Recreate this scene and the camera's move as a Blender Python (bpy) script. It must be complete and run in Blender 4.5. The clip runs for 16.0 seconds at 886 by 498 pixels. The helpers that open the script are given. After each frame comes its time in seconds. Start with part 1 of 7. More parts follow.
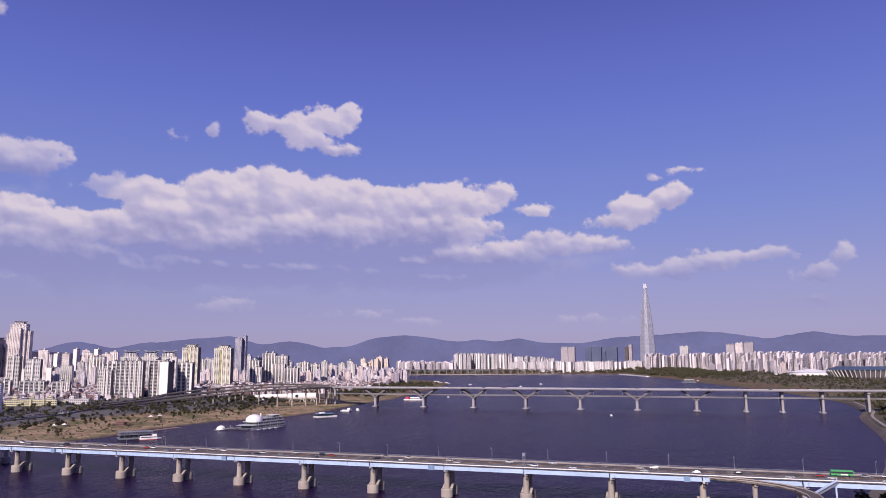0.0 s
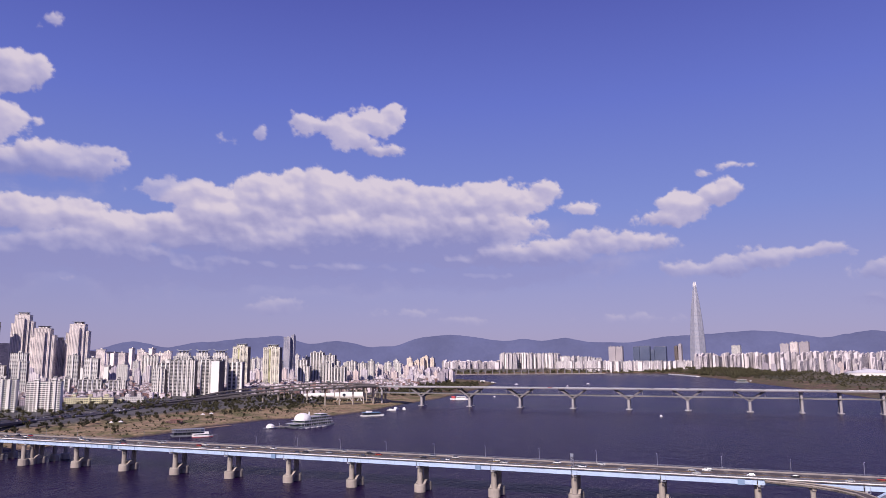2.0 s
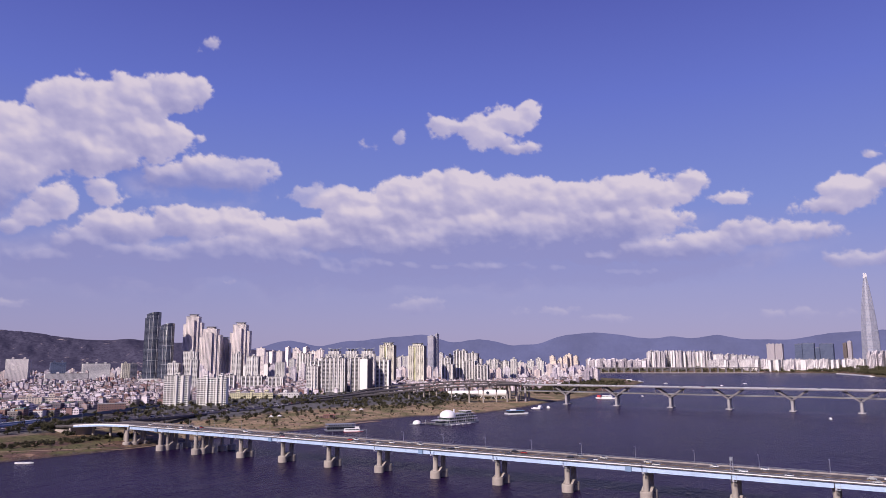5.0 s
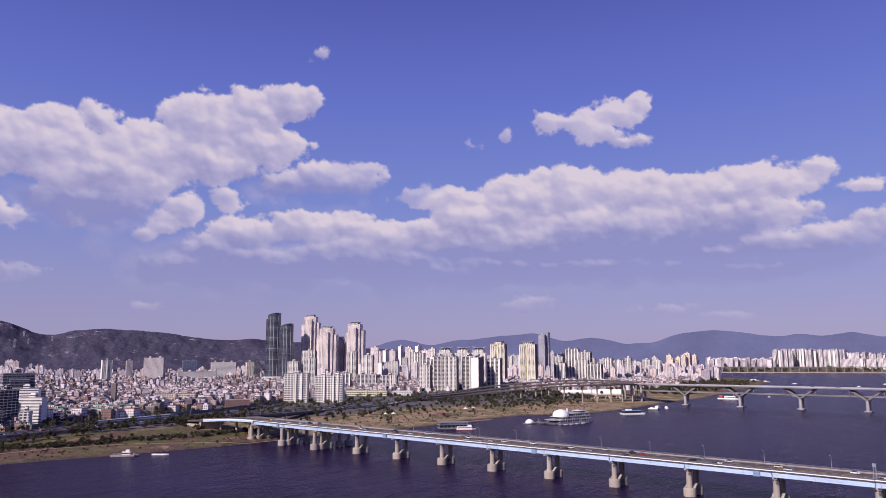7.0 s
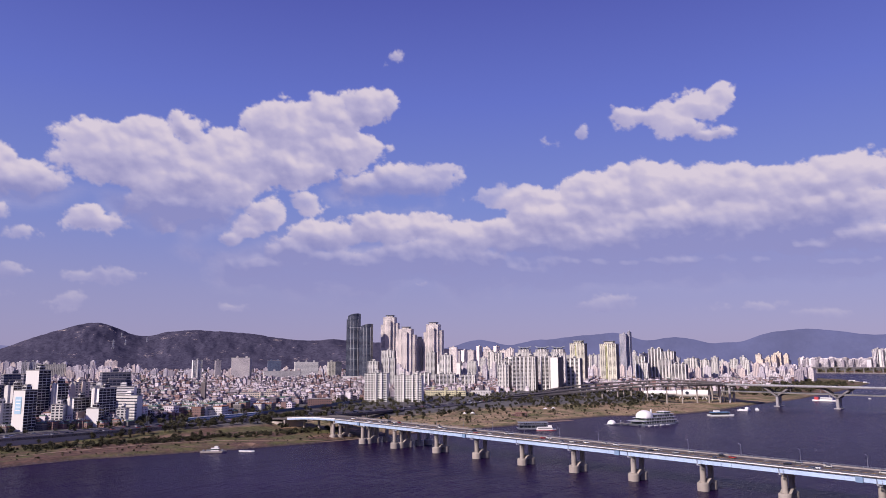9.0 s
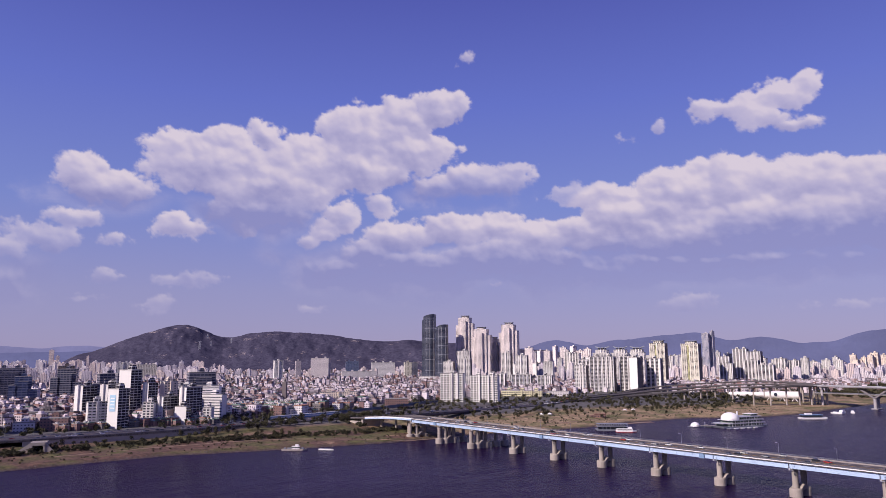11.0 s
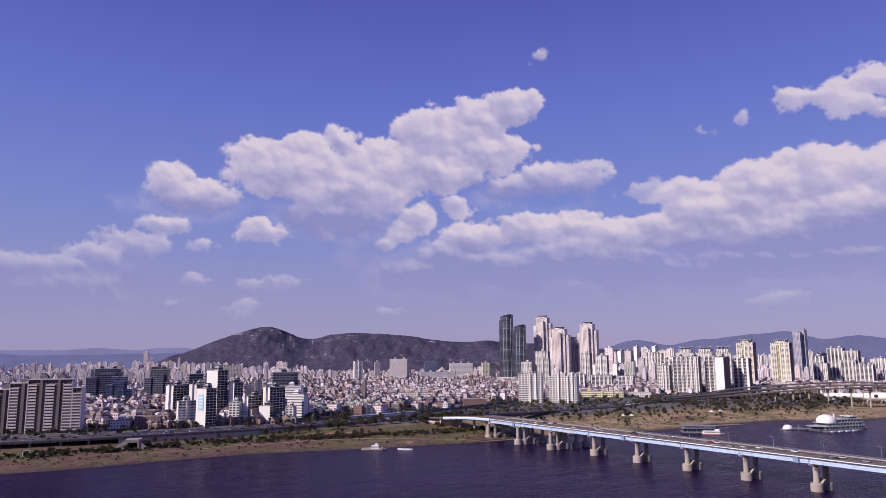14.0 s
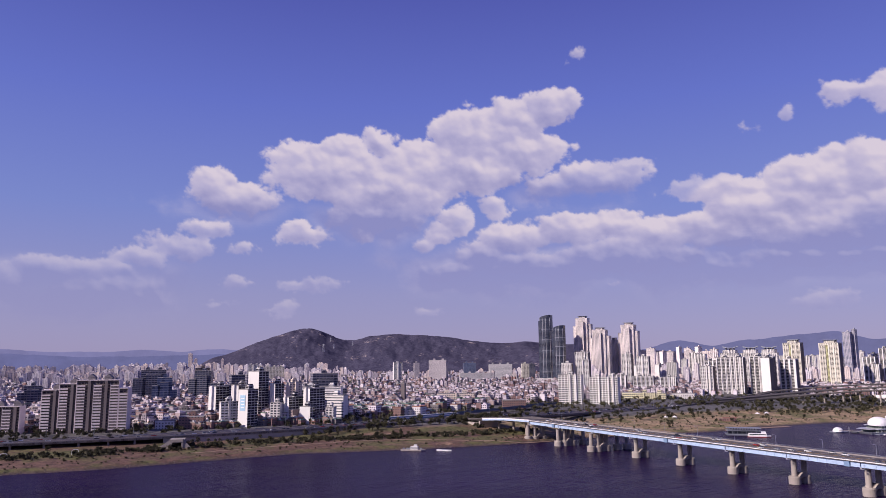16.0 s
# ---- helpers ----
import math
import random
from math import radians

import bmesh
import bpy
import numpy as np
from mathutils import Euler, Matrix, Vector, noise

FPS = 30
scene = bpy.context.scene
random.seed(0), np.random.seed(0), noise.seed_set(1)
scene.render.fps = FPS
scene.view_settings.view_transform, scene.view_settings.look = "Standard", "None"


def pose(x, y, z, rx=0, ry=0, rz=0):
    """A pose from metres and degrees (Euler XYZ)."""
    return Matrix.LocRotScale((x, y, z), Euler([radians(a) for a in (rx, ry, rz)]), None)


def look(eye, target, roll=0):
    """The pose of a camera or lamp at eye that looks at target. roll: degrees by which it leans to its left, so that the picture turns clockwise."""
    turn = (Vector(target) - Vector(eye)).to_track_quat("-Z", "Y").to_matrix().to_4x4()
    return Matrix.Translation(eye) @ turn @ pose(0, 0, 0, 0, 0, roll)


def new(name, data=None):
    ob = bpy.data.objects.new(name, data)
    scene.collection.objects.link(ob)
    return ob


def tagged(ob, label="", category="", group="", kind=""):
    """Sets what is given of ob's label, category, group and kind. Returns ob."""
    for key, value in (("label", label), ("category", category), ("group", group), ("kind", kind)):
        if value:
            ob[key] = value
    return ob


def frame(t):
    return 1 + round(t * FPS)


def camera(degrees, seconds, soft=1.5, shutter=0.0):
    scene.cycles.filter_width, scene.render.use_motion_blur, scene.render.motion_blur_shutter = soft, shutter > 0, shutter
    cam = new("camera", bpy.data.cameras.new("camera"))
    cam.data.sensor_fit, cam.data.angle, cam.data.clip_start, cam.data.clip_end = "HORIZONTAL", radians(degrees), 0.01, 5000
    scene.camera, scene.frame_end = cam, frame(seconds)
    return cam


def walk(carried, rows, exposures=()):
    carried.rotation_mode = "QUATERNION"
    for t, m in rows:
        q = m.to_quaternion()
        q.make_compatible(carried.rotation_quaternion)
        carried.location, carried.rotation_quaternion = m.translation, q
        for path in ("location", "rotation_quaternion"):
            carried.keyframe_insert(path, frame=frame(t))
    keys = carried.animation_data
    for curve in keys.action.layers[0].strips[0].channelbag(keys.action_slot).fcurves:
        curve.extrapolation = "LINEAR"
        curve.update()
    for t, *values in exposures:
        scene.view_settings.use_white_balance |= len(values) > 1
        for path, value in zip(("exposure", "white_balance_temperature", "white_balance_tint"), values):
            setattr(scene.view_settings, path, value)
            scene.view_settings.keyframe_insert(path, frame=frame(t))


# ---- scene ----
cam = camera(62.97, 16.0, 0.6)
# seconds, place in metres, yaw, pitch, roll in degrees
ROWS = [
    (0.0, -0.02, 0.02, 83.77, 0.00, 8.71, -0.27),
    (0.5, -0.11, 0.31, 83.80, 0.78, 8.69, -0.26),
    (1.0, -0.16, 0.64, 83.82, 1.69, 8.67, -0.25),
    (1.5, -0.15, 1.03, 83.82, 2.62, 8.67, -0.24),
    (2.0, -0.13, 1.51, 83.79, 3.59, 8.68, -0.22),
    (2.5, -0.17, 2.11, 83.73, 4.79, 8.67, -0.22),
    (3.0, -0.30, 2.83, 83.63, 6.71, 8.65, -0.22),
    (5.5, -1.41, 7.17, 83.03, 17.01, 8.58, -0.19),
    (6.0, -1.69, 8.12, 82.87, 19.49, 8.57, -0.18),
    (6.5, -2.01, 9.14, 82.69, 21.68, 8.55, -0.19),
    (7.0, -2.33, 10.22, 82.50, 23.38, 8.54, -0.20),
    (7.5, -2.66, 11.29, 82.33, 24.87, 8.54, -0.22),
    (8.0, -3.03, 12.31, 82.15, 26.41, 8.55, -0.24),
    (8.5, -3.41, 13.26, 81.97, 27.92, 8.55, -0.24),
    (9.0, -3.79, 14.10, 81.79, 29.52, 8.57, -0.23),
    (11.5, -5.70, 17.73, 80.92, 36.66, 8.67, -0.27),
    (12.0, -6.02, 18.40, 80.77, 37.77, 8.69, -0.29),
    (12.5, -6.31, 19.01, 80.65, 38.80, 8.68, -0.31),
    (13.0, -6.59, 19.59, 80.56, 39.74, 8.70, -0.33),
    (13.5, -6.84, 20.14, 80.50, 40.67, 8.71, -0.35),
    (14.0, -7.05, 20.69, 80.44, 41.51, 8.73, -0.38),
    (14.5, -7.22, 21.22, 80.39, 42.34, 8.75, -0.41),
    (15.0, -7.34, 21.74, 80.33, 43.08, 8.78, -0.42),
    (15.5, -7.46, 22.24, 80.29, 43.82, 8.81, -0.43),
    (16.0, -7.59, 22.74, 80.26, 44.58, 8.84, -0.44),
]
walk(cam, [(t, pose(x, y, z, 0, 0, yaw) @ pose(0, 0, 0, 90 + pitch, 0, 0) @ pose(0, 0, 0, 0, 0, roll)) for t, x, y, z, yaw, pitch, roll in ROWS],
     [(0.0, 0.0, 6500, 10), (16.0, 0.0, 6500, 10)])

# world, sun
SUN_FROM = Vector((-0.27, -0.81, 0.52)).normalized()
world = bpy.data.worlds.new("world")
scene.world = world
world.use_nodes = True
wn, wl = world.node_tree.nodes, world.node_tree.links
wn.clear()
sky = wn.new("ShaderNodeTexSky")
sky.sky_type, sky.sun_disc = "NISHITA", False
sky.sun_elevation = math.asin(SUN_FROM.z)
sky.sun_rotation = math.atan2(SUN_FROM.x, SUN_FROM.y)
sky.altitude, sky.air_density, sky.dust_density, sky.ozone_density = 80.0, 1.0, 0.6, 2.2
# the sky's own colour, greyed towards the evening haze that fills the air over the city
rise = wn.new("ShaderNodeSeparateXYZ")
wl.new(wn.new("ShaderNodeTexCoord").outputs["Generated"], rise.inputs[0])
haze = wn.new("ShaderNodeValToRGB")
wl.new(rise.outputs["Z"], haze.inputs[0])
STOPS = [(0.0, (0.340, 0.305, 0.520)), (0.09, (0.300, 0.292, 0.545)), (0.20, (0.200, 0.252, 0.618)), (0.34, (0.131, 0.172, 0.604)), (0.5, (0.076, 0.086, 0.420)), (1.0, (0.06, 0.08, 0.36))]
while len(haze.color_ramp.elements) < len(STOPS):
    haze.color_ramp.elements.new(0.5)
for element, (place, colour) in zip(haze.color_ramp.elements, STOPS):
    element.position, element.color = place, (*colour, 1.0)
dim = wn.new("ShaderNodeMix")
dim.data_type, dim.blend_type = "RGBA", "MULTIPLY"
dim.inputs["Factor"].default_value = 1.0
dim.inputs["B"].default_value = (0.085, 0.07, 0.10, 1.0)
wl.new(sky.outputs["Color"], dim.inputs["A"])
air = wn.new("ShaderNodeMix")
air.data_type = "RGBA"
air.inputs["Factor"].default_value = 0.8
wl.new(dim.outputs["Result"], air.inputs["A"])
wl.new(haze.outputs["Color"], air.inputs["B"])
bg = wn.new("ShaderNodeBackground")
bg.inputs["Strength"].default_value = 1.0
wl.new(air.outputs["Result"], bg.inputs["Color"])
out = wn.new("ShaderNodeOutputWorld")
wl.new(bg.outputs["Background"], out.inputs["Surface"])

sun = new("sun", bpy.data.lights.new("sun", "SUN"))
sun.data.energy, sun.data.angle, sun.data.color = 5.5, radians(0.6), (1.0, 0.875, 0.825)
sun.matrix_world = look(SUN_FROM * 1000, (0, 0, 0))


# materials
class Nodes:
    """A node material under construction."""

    def __init__(self, name):
        self.mat = bpy.data.materials.new(name)
        self.mat.use_nodes = True
        self.tree = self.mat.node_tree
        self.bsdf = self.tree.nodes["Principled BSDF"]

    def add(self, kind, **values):
        node = self.tree.nodes.new(kind)
        for key, value in values.items():
            setattr(node, key, value)
        return node

    def link(self, a, b):
        self.tree.links.new(a, b)

    def math(self, op, a, b=0.0, c=None):
        node = self.add("ShaderNodeMath", operation=op)
        for k, v in enumerate((a, b, c)):
            if v is None:
                continue
            if isinstance(v, (int, float)):
                node.inputs[k].default_value = v
            else:
                self.link(v, node.inputs[k])
        return node.outputs[0]

    def mix(self, fac, a, b, blend="MIX"):
        node = self.add("ShaderNodeMix", data_type="RGBA", blend_type=blend)
        for socket, v in ((node.inputs["Factor"], fac), (node.inputs["A"], a), (node.inputs["B"], b)):
            if isinstance(v, (int, float)):
                socket.default_value = v
            elif isinstance(v, tuple):
                socket.default_value = (*v, 1.0)[:4]
            else:
                self.link(v, socket)
        return node.outputs["Result"]

    def noise(self, scale, detail=4.0, vector=None, rough=0.6):
        node = self.add("ShaderNodeTexNoise")
        node.inputs["Scale"].default_value, node.inputs["Detail"].default_value = scale, detail
        node.inputs["Roughness"].default_value = rough
        self.link(vector if vector is not None else self.world(), node.inputs["Vector"])
        return node.outputs["Fac"]

    def northing(self, vector):
        """The northing of a point."""
        node = self.add("ShaderNodeSeparateXYZ")
        self.link(vector, node.inputs[0])
        return node.outputs["Y"]

    def world(self):
        return self.add("ShaderNodeNewGeometry").outputs["Position"]


    def ramp(self, fac, lo, hi):
        node = self.add("ShaderNodeMapRange")
        node.inputs["From Min"].default_value, node.inputs["From Max"].default_value = lo, hi
        self.link(fac, node.inputs["Value"])
        return node.outputs["Result"]

    def bump(self, height, strength, distance):
        node = self.add("ShaderNodeBump")
        node.inputs["Strength"].default_value, node.inputs["Distance"].default_value = strength, distance
        self.link(height, node.inputs["Height"])
        self.link(node.outputs["Normal"], self.bsdf.inputs["Normal"])

    def done(self, color, rough=0.8, metal=0.0, spec=0.4):
        for socket, v in ((self.bsdf.inputs["Base Color"], color), (self.bsdf.inputs["Roughness"], rough)):
            if isinstance(v, tuple):
                socket.default_value = (*v, 1.0)[:4]
            elif isinstance(v, (int, float)):
                socket.default_value = v
            else:
                self.link(v, socket)
        self.bsdf.inputs["Metallic"].default_value = metal
        self.bsdf.inputs["Specular IOR Level"].default_value = spec
        return self.mat


def plain(name, color, rough=0.8, metal=0.0, grain=0.5, scale=0.35, vary=0.0):
    """A surface with stains at two scales; vary: change from object to object."""
    n = Nodes(name)
    big = n.ramp(n.noise(scale * 0.15, 3), 0.3, 0.7)
    fine = n.ramp(n.noise(scale, 5), 0.25, 0.75)
    dark = tuple(c * (1 - 0.45 * grain) for c in color)
    lite = tuple(min(1.0, c * (1 + 0.25 * grain)) for c in color)
    c = n.mix(n.math("MULTIPLY_ADD", big, 0.5, n.math("MULTIPLY", fine, 0.5)), dark, lite)
    if vary:
        r = n.add("ShaderNodeObjectInfo").outputs["Random"]
        v = n.math("MULTIPLY_ADD", r, 2 * vary, 1 - vary)
        comb = n.add("ShaderNodeCombineColor")
        for k in range(3):
            n.link(v, comb.inputs[k])
        c = n.mix(1.0, c, comb.outputs["Color"], "MULTIPLY")
    return n.done(c, rough, metal)


def facade(name, wall, glass, cell, rows, fill, tinted=False, gloss=0.25, streak=0.35):
    """A wall with rows of windows: cell and rows in metres, fill the window's share of each, over UV in metres."""
    n = Nodes(name)
    uv = n.add("ShaderNodeUVMap", uv_map="wall_uv").outputs["UV"]
    sep = n.add("ShaderNodeSeparateXYZ")
    n.link(uv, sep.inputs[0])
    u, v = sep.outputs["X"], sep.outputs["Y"]
    fu = n.math("FRACT", n.math("DIVIDE", u, cell))
    fv = n.math("FRACT", n.math("DIVIDE", v, rows))
    inu = n.math("LESS_THAN", n.math("ABSOLUTE", n.math("SUBTRACT", fu, 0.5)), fill[0] / 2)
    inv = n.math("LESS_THAN", n.math("ABSOLUTE", n.math("SUBTRACT", fv, 0.55)), fill[1] / 2)
    win = n.math("MULTIPLY", inu, inv)
    # no windows on blank walls, which carry negative v
    win = n.math("MULTIPLY", win, n.math("GREATER_THAN", v, 0.0))
    cellid = n.add("ShaderNodeCombineXYZ")
    n.link(n.math("FLOOR", n.math("DIVIDE", u, cell)), cellid.inputs[0])
    n.link(n.math("FLOOR", n.math("DIVIDE", v, rows)), cellid.inputs[1])
    rnd = n.add("ShaderNodeTexWhiteNoise")
    n.link(cellid.outputs[0], rnd.inputs["Vector"])
    pane = n.mix(rnd.outputs["Value"], tuple(c * 0.75 for c in glass), tuple(min(1, c * 1.45 + 0.01) for c in glass))
    stain = n.ramp(n.noise(0.12, 5), 0.3, 0.75)
    base = n.mix(n.math("MULTIPLY", stain, streak), wall, tuple(c * 0.6 for c in wall))
    if tinted:
        base = n.mix(1.0, base, n.add("ShaderNodeAttribute", attribute_name="tint").outputs["Color"], "MULTIPLY")
    else:
        r = n.add("ShaderNodeObjectInfo").outputs["Random"]
        t = n.add("ShaderNodeCombineColor")
        for k in range(3):
            n.link(n.math("MULTIPLY_ADD", r, 0.22, 0.84), t.inputs[k])
        base = n.mix(1.0, base, t.outputs["Color"], "MULTIPLY")
    n.bump(n.math("MULTIPLY", win, -1.0), 0.5, 0.25)
    return n.done(n.mix(win, base, pane), n.math("MULTIPLY_ADD", win, gloss - 0.85, 0.85), 0.0, 0.4)


def water_material():
    n = Nodes("river_water")
    m = n.add("ShaderNodeMapping")
    n.link(n.world(), m.inputs["Vector"])
    m.inputs["Rotation"].default_value, m.inputs["Scale"].default_value = (0, 0, radians(25)), (1.0, 0.45, 1.0)
    swell = n.noise(0.07, 3, m.outputs["Vector"], 0.55)
    chop = n.noise(0.30, 4, m.outputs["Vector"], 0.62)
    n.bump(n.math("MULTIPLY_ADD", chop, 0.55, n.math("MULTIPLY", swell, 0.8)), 1.0, 2.6)
    patch = n.ramp(n.noise(0.006, 4, m.outputs["Vector"]), 0.35, 0.7)
    return n.done(n.mix(patch, (0.011, 0.0045, 0.025), (0.020, 0.0092, 0.046)), 0.24, 0.0, 0.02)


def ground_material():
    n = Nodes("city_ground")
    p = n.world()
    a = n.ramp(n.noise(0.018, 6, p, 0.65), 0.44, 0.56)
    b = n.ramp(n.noise(0.16, 7, p, 0.8), 0.36, 0.64)
    grass = n.mix(b, (0.060, 0.036, 0.030), (0.185, 0.108, 0.080))
    green = n.mix(b, (0.046, 0.048, 0.020), (0.155, 0.140, 0.058))
    soil = n.ramp(n.noise(0.03, 5, p, 0.7), 0.54, 0.62)
    worn = n.math("MULTIPLY_ADD", n.ramp(n.northing(p), 430, 540), 0.6, 0.25)
    grass = n.mix(n.math("MULTIPLY", soil, worn), grass, (0.36, 0.235, 0.155))
    paved = n.mix(b, (0.07, 0.065, 0.065), (0.16, 0.15, 0.145))
    sep = n.add("ShaderNodeSeparateXYZ")
    n.link(p, sep.inputs[0])
    # the mown park east of the bridge is paler than the scrub west of it
    lawn = n.mix(b, (0.15, 0.112, 0.066), (0.47, 0.325, 0.20))
    lawn = n.mix(n.ramp(n.noise(0.022, 6, p, 0.7), 0.46, 0.58), lawn, n.mix(b, (0.07, 0.072, 0.032), (0.22, 0.19, 0.085)))
    lawn = n.mix(n.math("MULTIPLY", n.ramp(n.noise(0.035, 5, p, 0.7), 0.56, 0.64), 0.75), lawn, n.mix(b, (0.13, 0.07, 0.048), (0.36, 0.21, 0.14)))
    park = n.math("MULTIPLY", n.ramp(sep.outputs["Y"], 640, 720), n.math("SUBTRACT", 1.0, n.ramp(sep.outputs["Y"], 1500, 1900)))
    city = n.ramp(sep.outputs["Z"], 7.5, 9.5)
    # parkland on the far side of the river
    meadow = n.mix(n.ramp(n.noise(0.006, 6, p, 0.7), 0.42, 0.6), n.mix(b, (0.030, 0.032, 0.018), (0.085, 0.078, 0.040)), n.mix(b, (0.09, 0.072, 0.048), (0.22, 0.17, 0.12)))
    across = n.ramp(sep.outputs["X"], 300, 360)
    paved = n.mix(across, paved, meadow)
    mud = n.ramp(sep.outputs["Z"], 0.4, 1.6)
    c = n.mix(city, n.mix(park, n.mix(a, grass, green), n.mix(across, lawn, meadow)), paved)
    c = n.mix(mud, n.mix(b, (0.034, 0.024, 0.023), (0.125, 0.085, 0.075)), c)
    return n.done(c, 0.95, 0.0, 0.2)


def hill_material(name, dark, lite, rock, glow):
    n = Nodes(name)
    p = n.world()
    a = n.ramp(n.noise(0.006, 6, p, 0.7), 0.35, 0.65)
    b = n.ramp(n.noise(0.02, 7, p, 0.75), 0.35, 0.65)
    c = n.mix(n.math("MULTIPLY_ADD", a, 0.5, n.math("MULTIPLY", b, 0.5)), dark, lite)
    c = n.mix(n.ramp(n.noise(0.07, 5, p, 0.7), 0.45, 0.62), c, dark)
    m = n.add("ShaderNodeMapping")
    n.link(p, m.inputs["Vector"])
    m.inputs["Scale"].default_value = (1.0, 1.0, 2.0)
    r = n.math("MULTIPLY", n.ramp(n.noise(0.011, 7, m.outputs["Vector"], 0.8), 0.60, 0.66), 0.65)
    c = n.mix(r, c, rock)
    # distance haze is put in as emission, mottled like woodland
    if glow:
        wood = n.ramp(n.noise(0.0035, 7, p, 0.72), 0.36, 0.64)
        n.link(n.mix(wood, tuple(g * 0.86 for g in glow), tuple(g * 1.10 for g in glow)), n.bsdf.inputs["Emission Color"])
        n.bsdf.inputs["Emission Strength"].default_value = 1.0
    return n.done(c, 1.0, 0.0, 0.0)


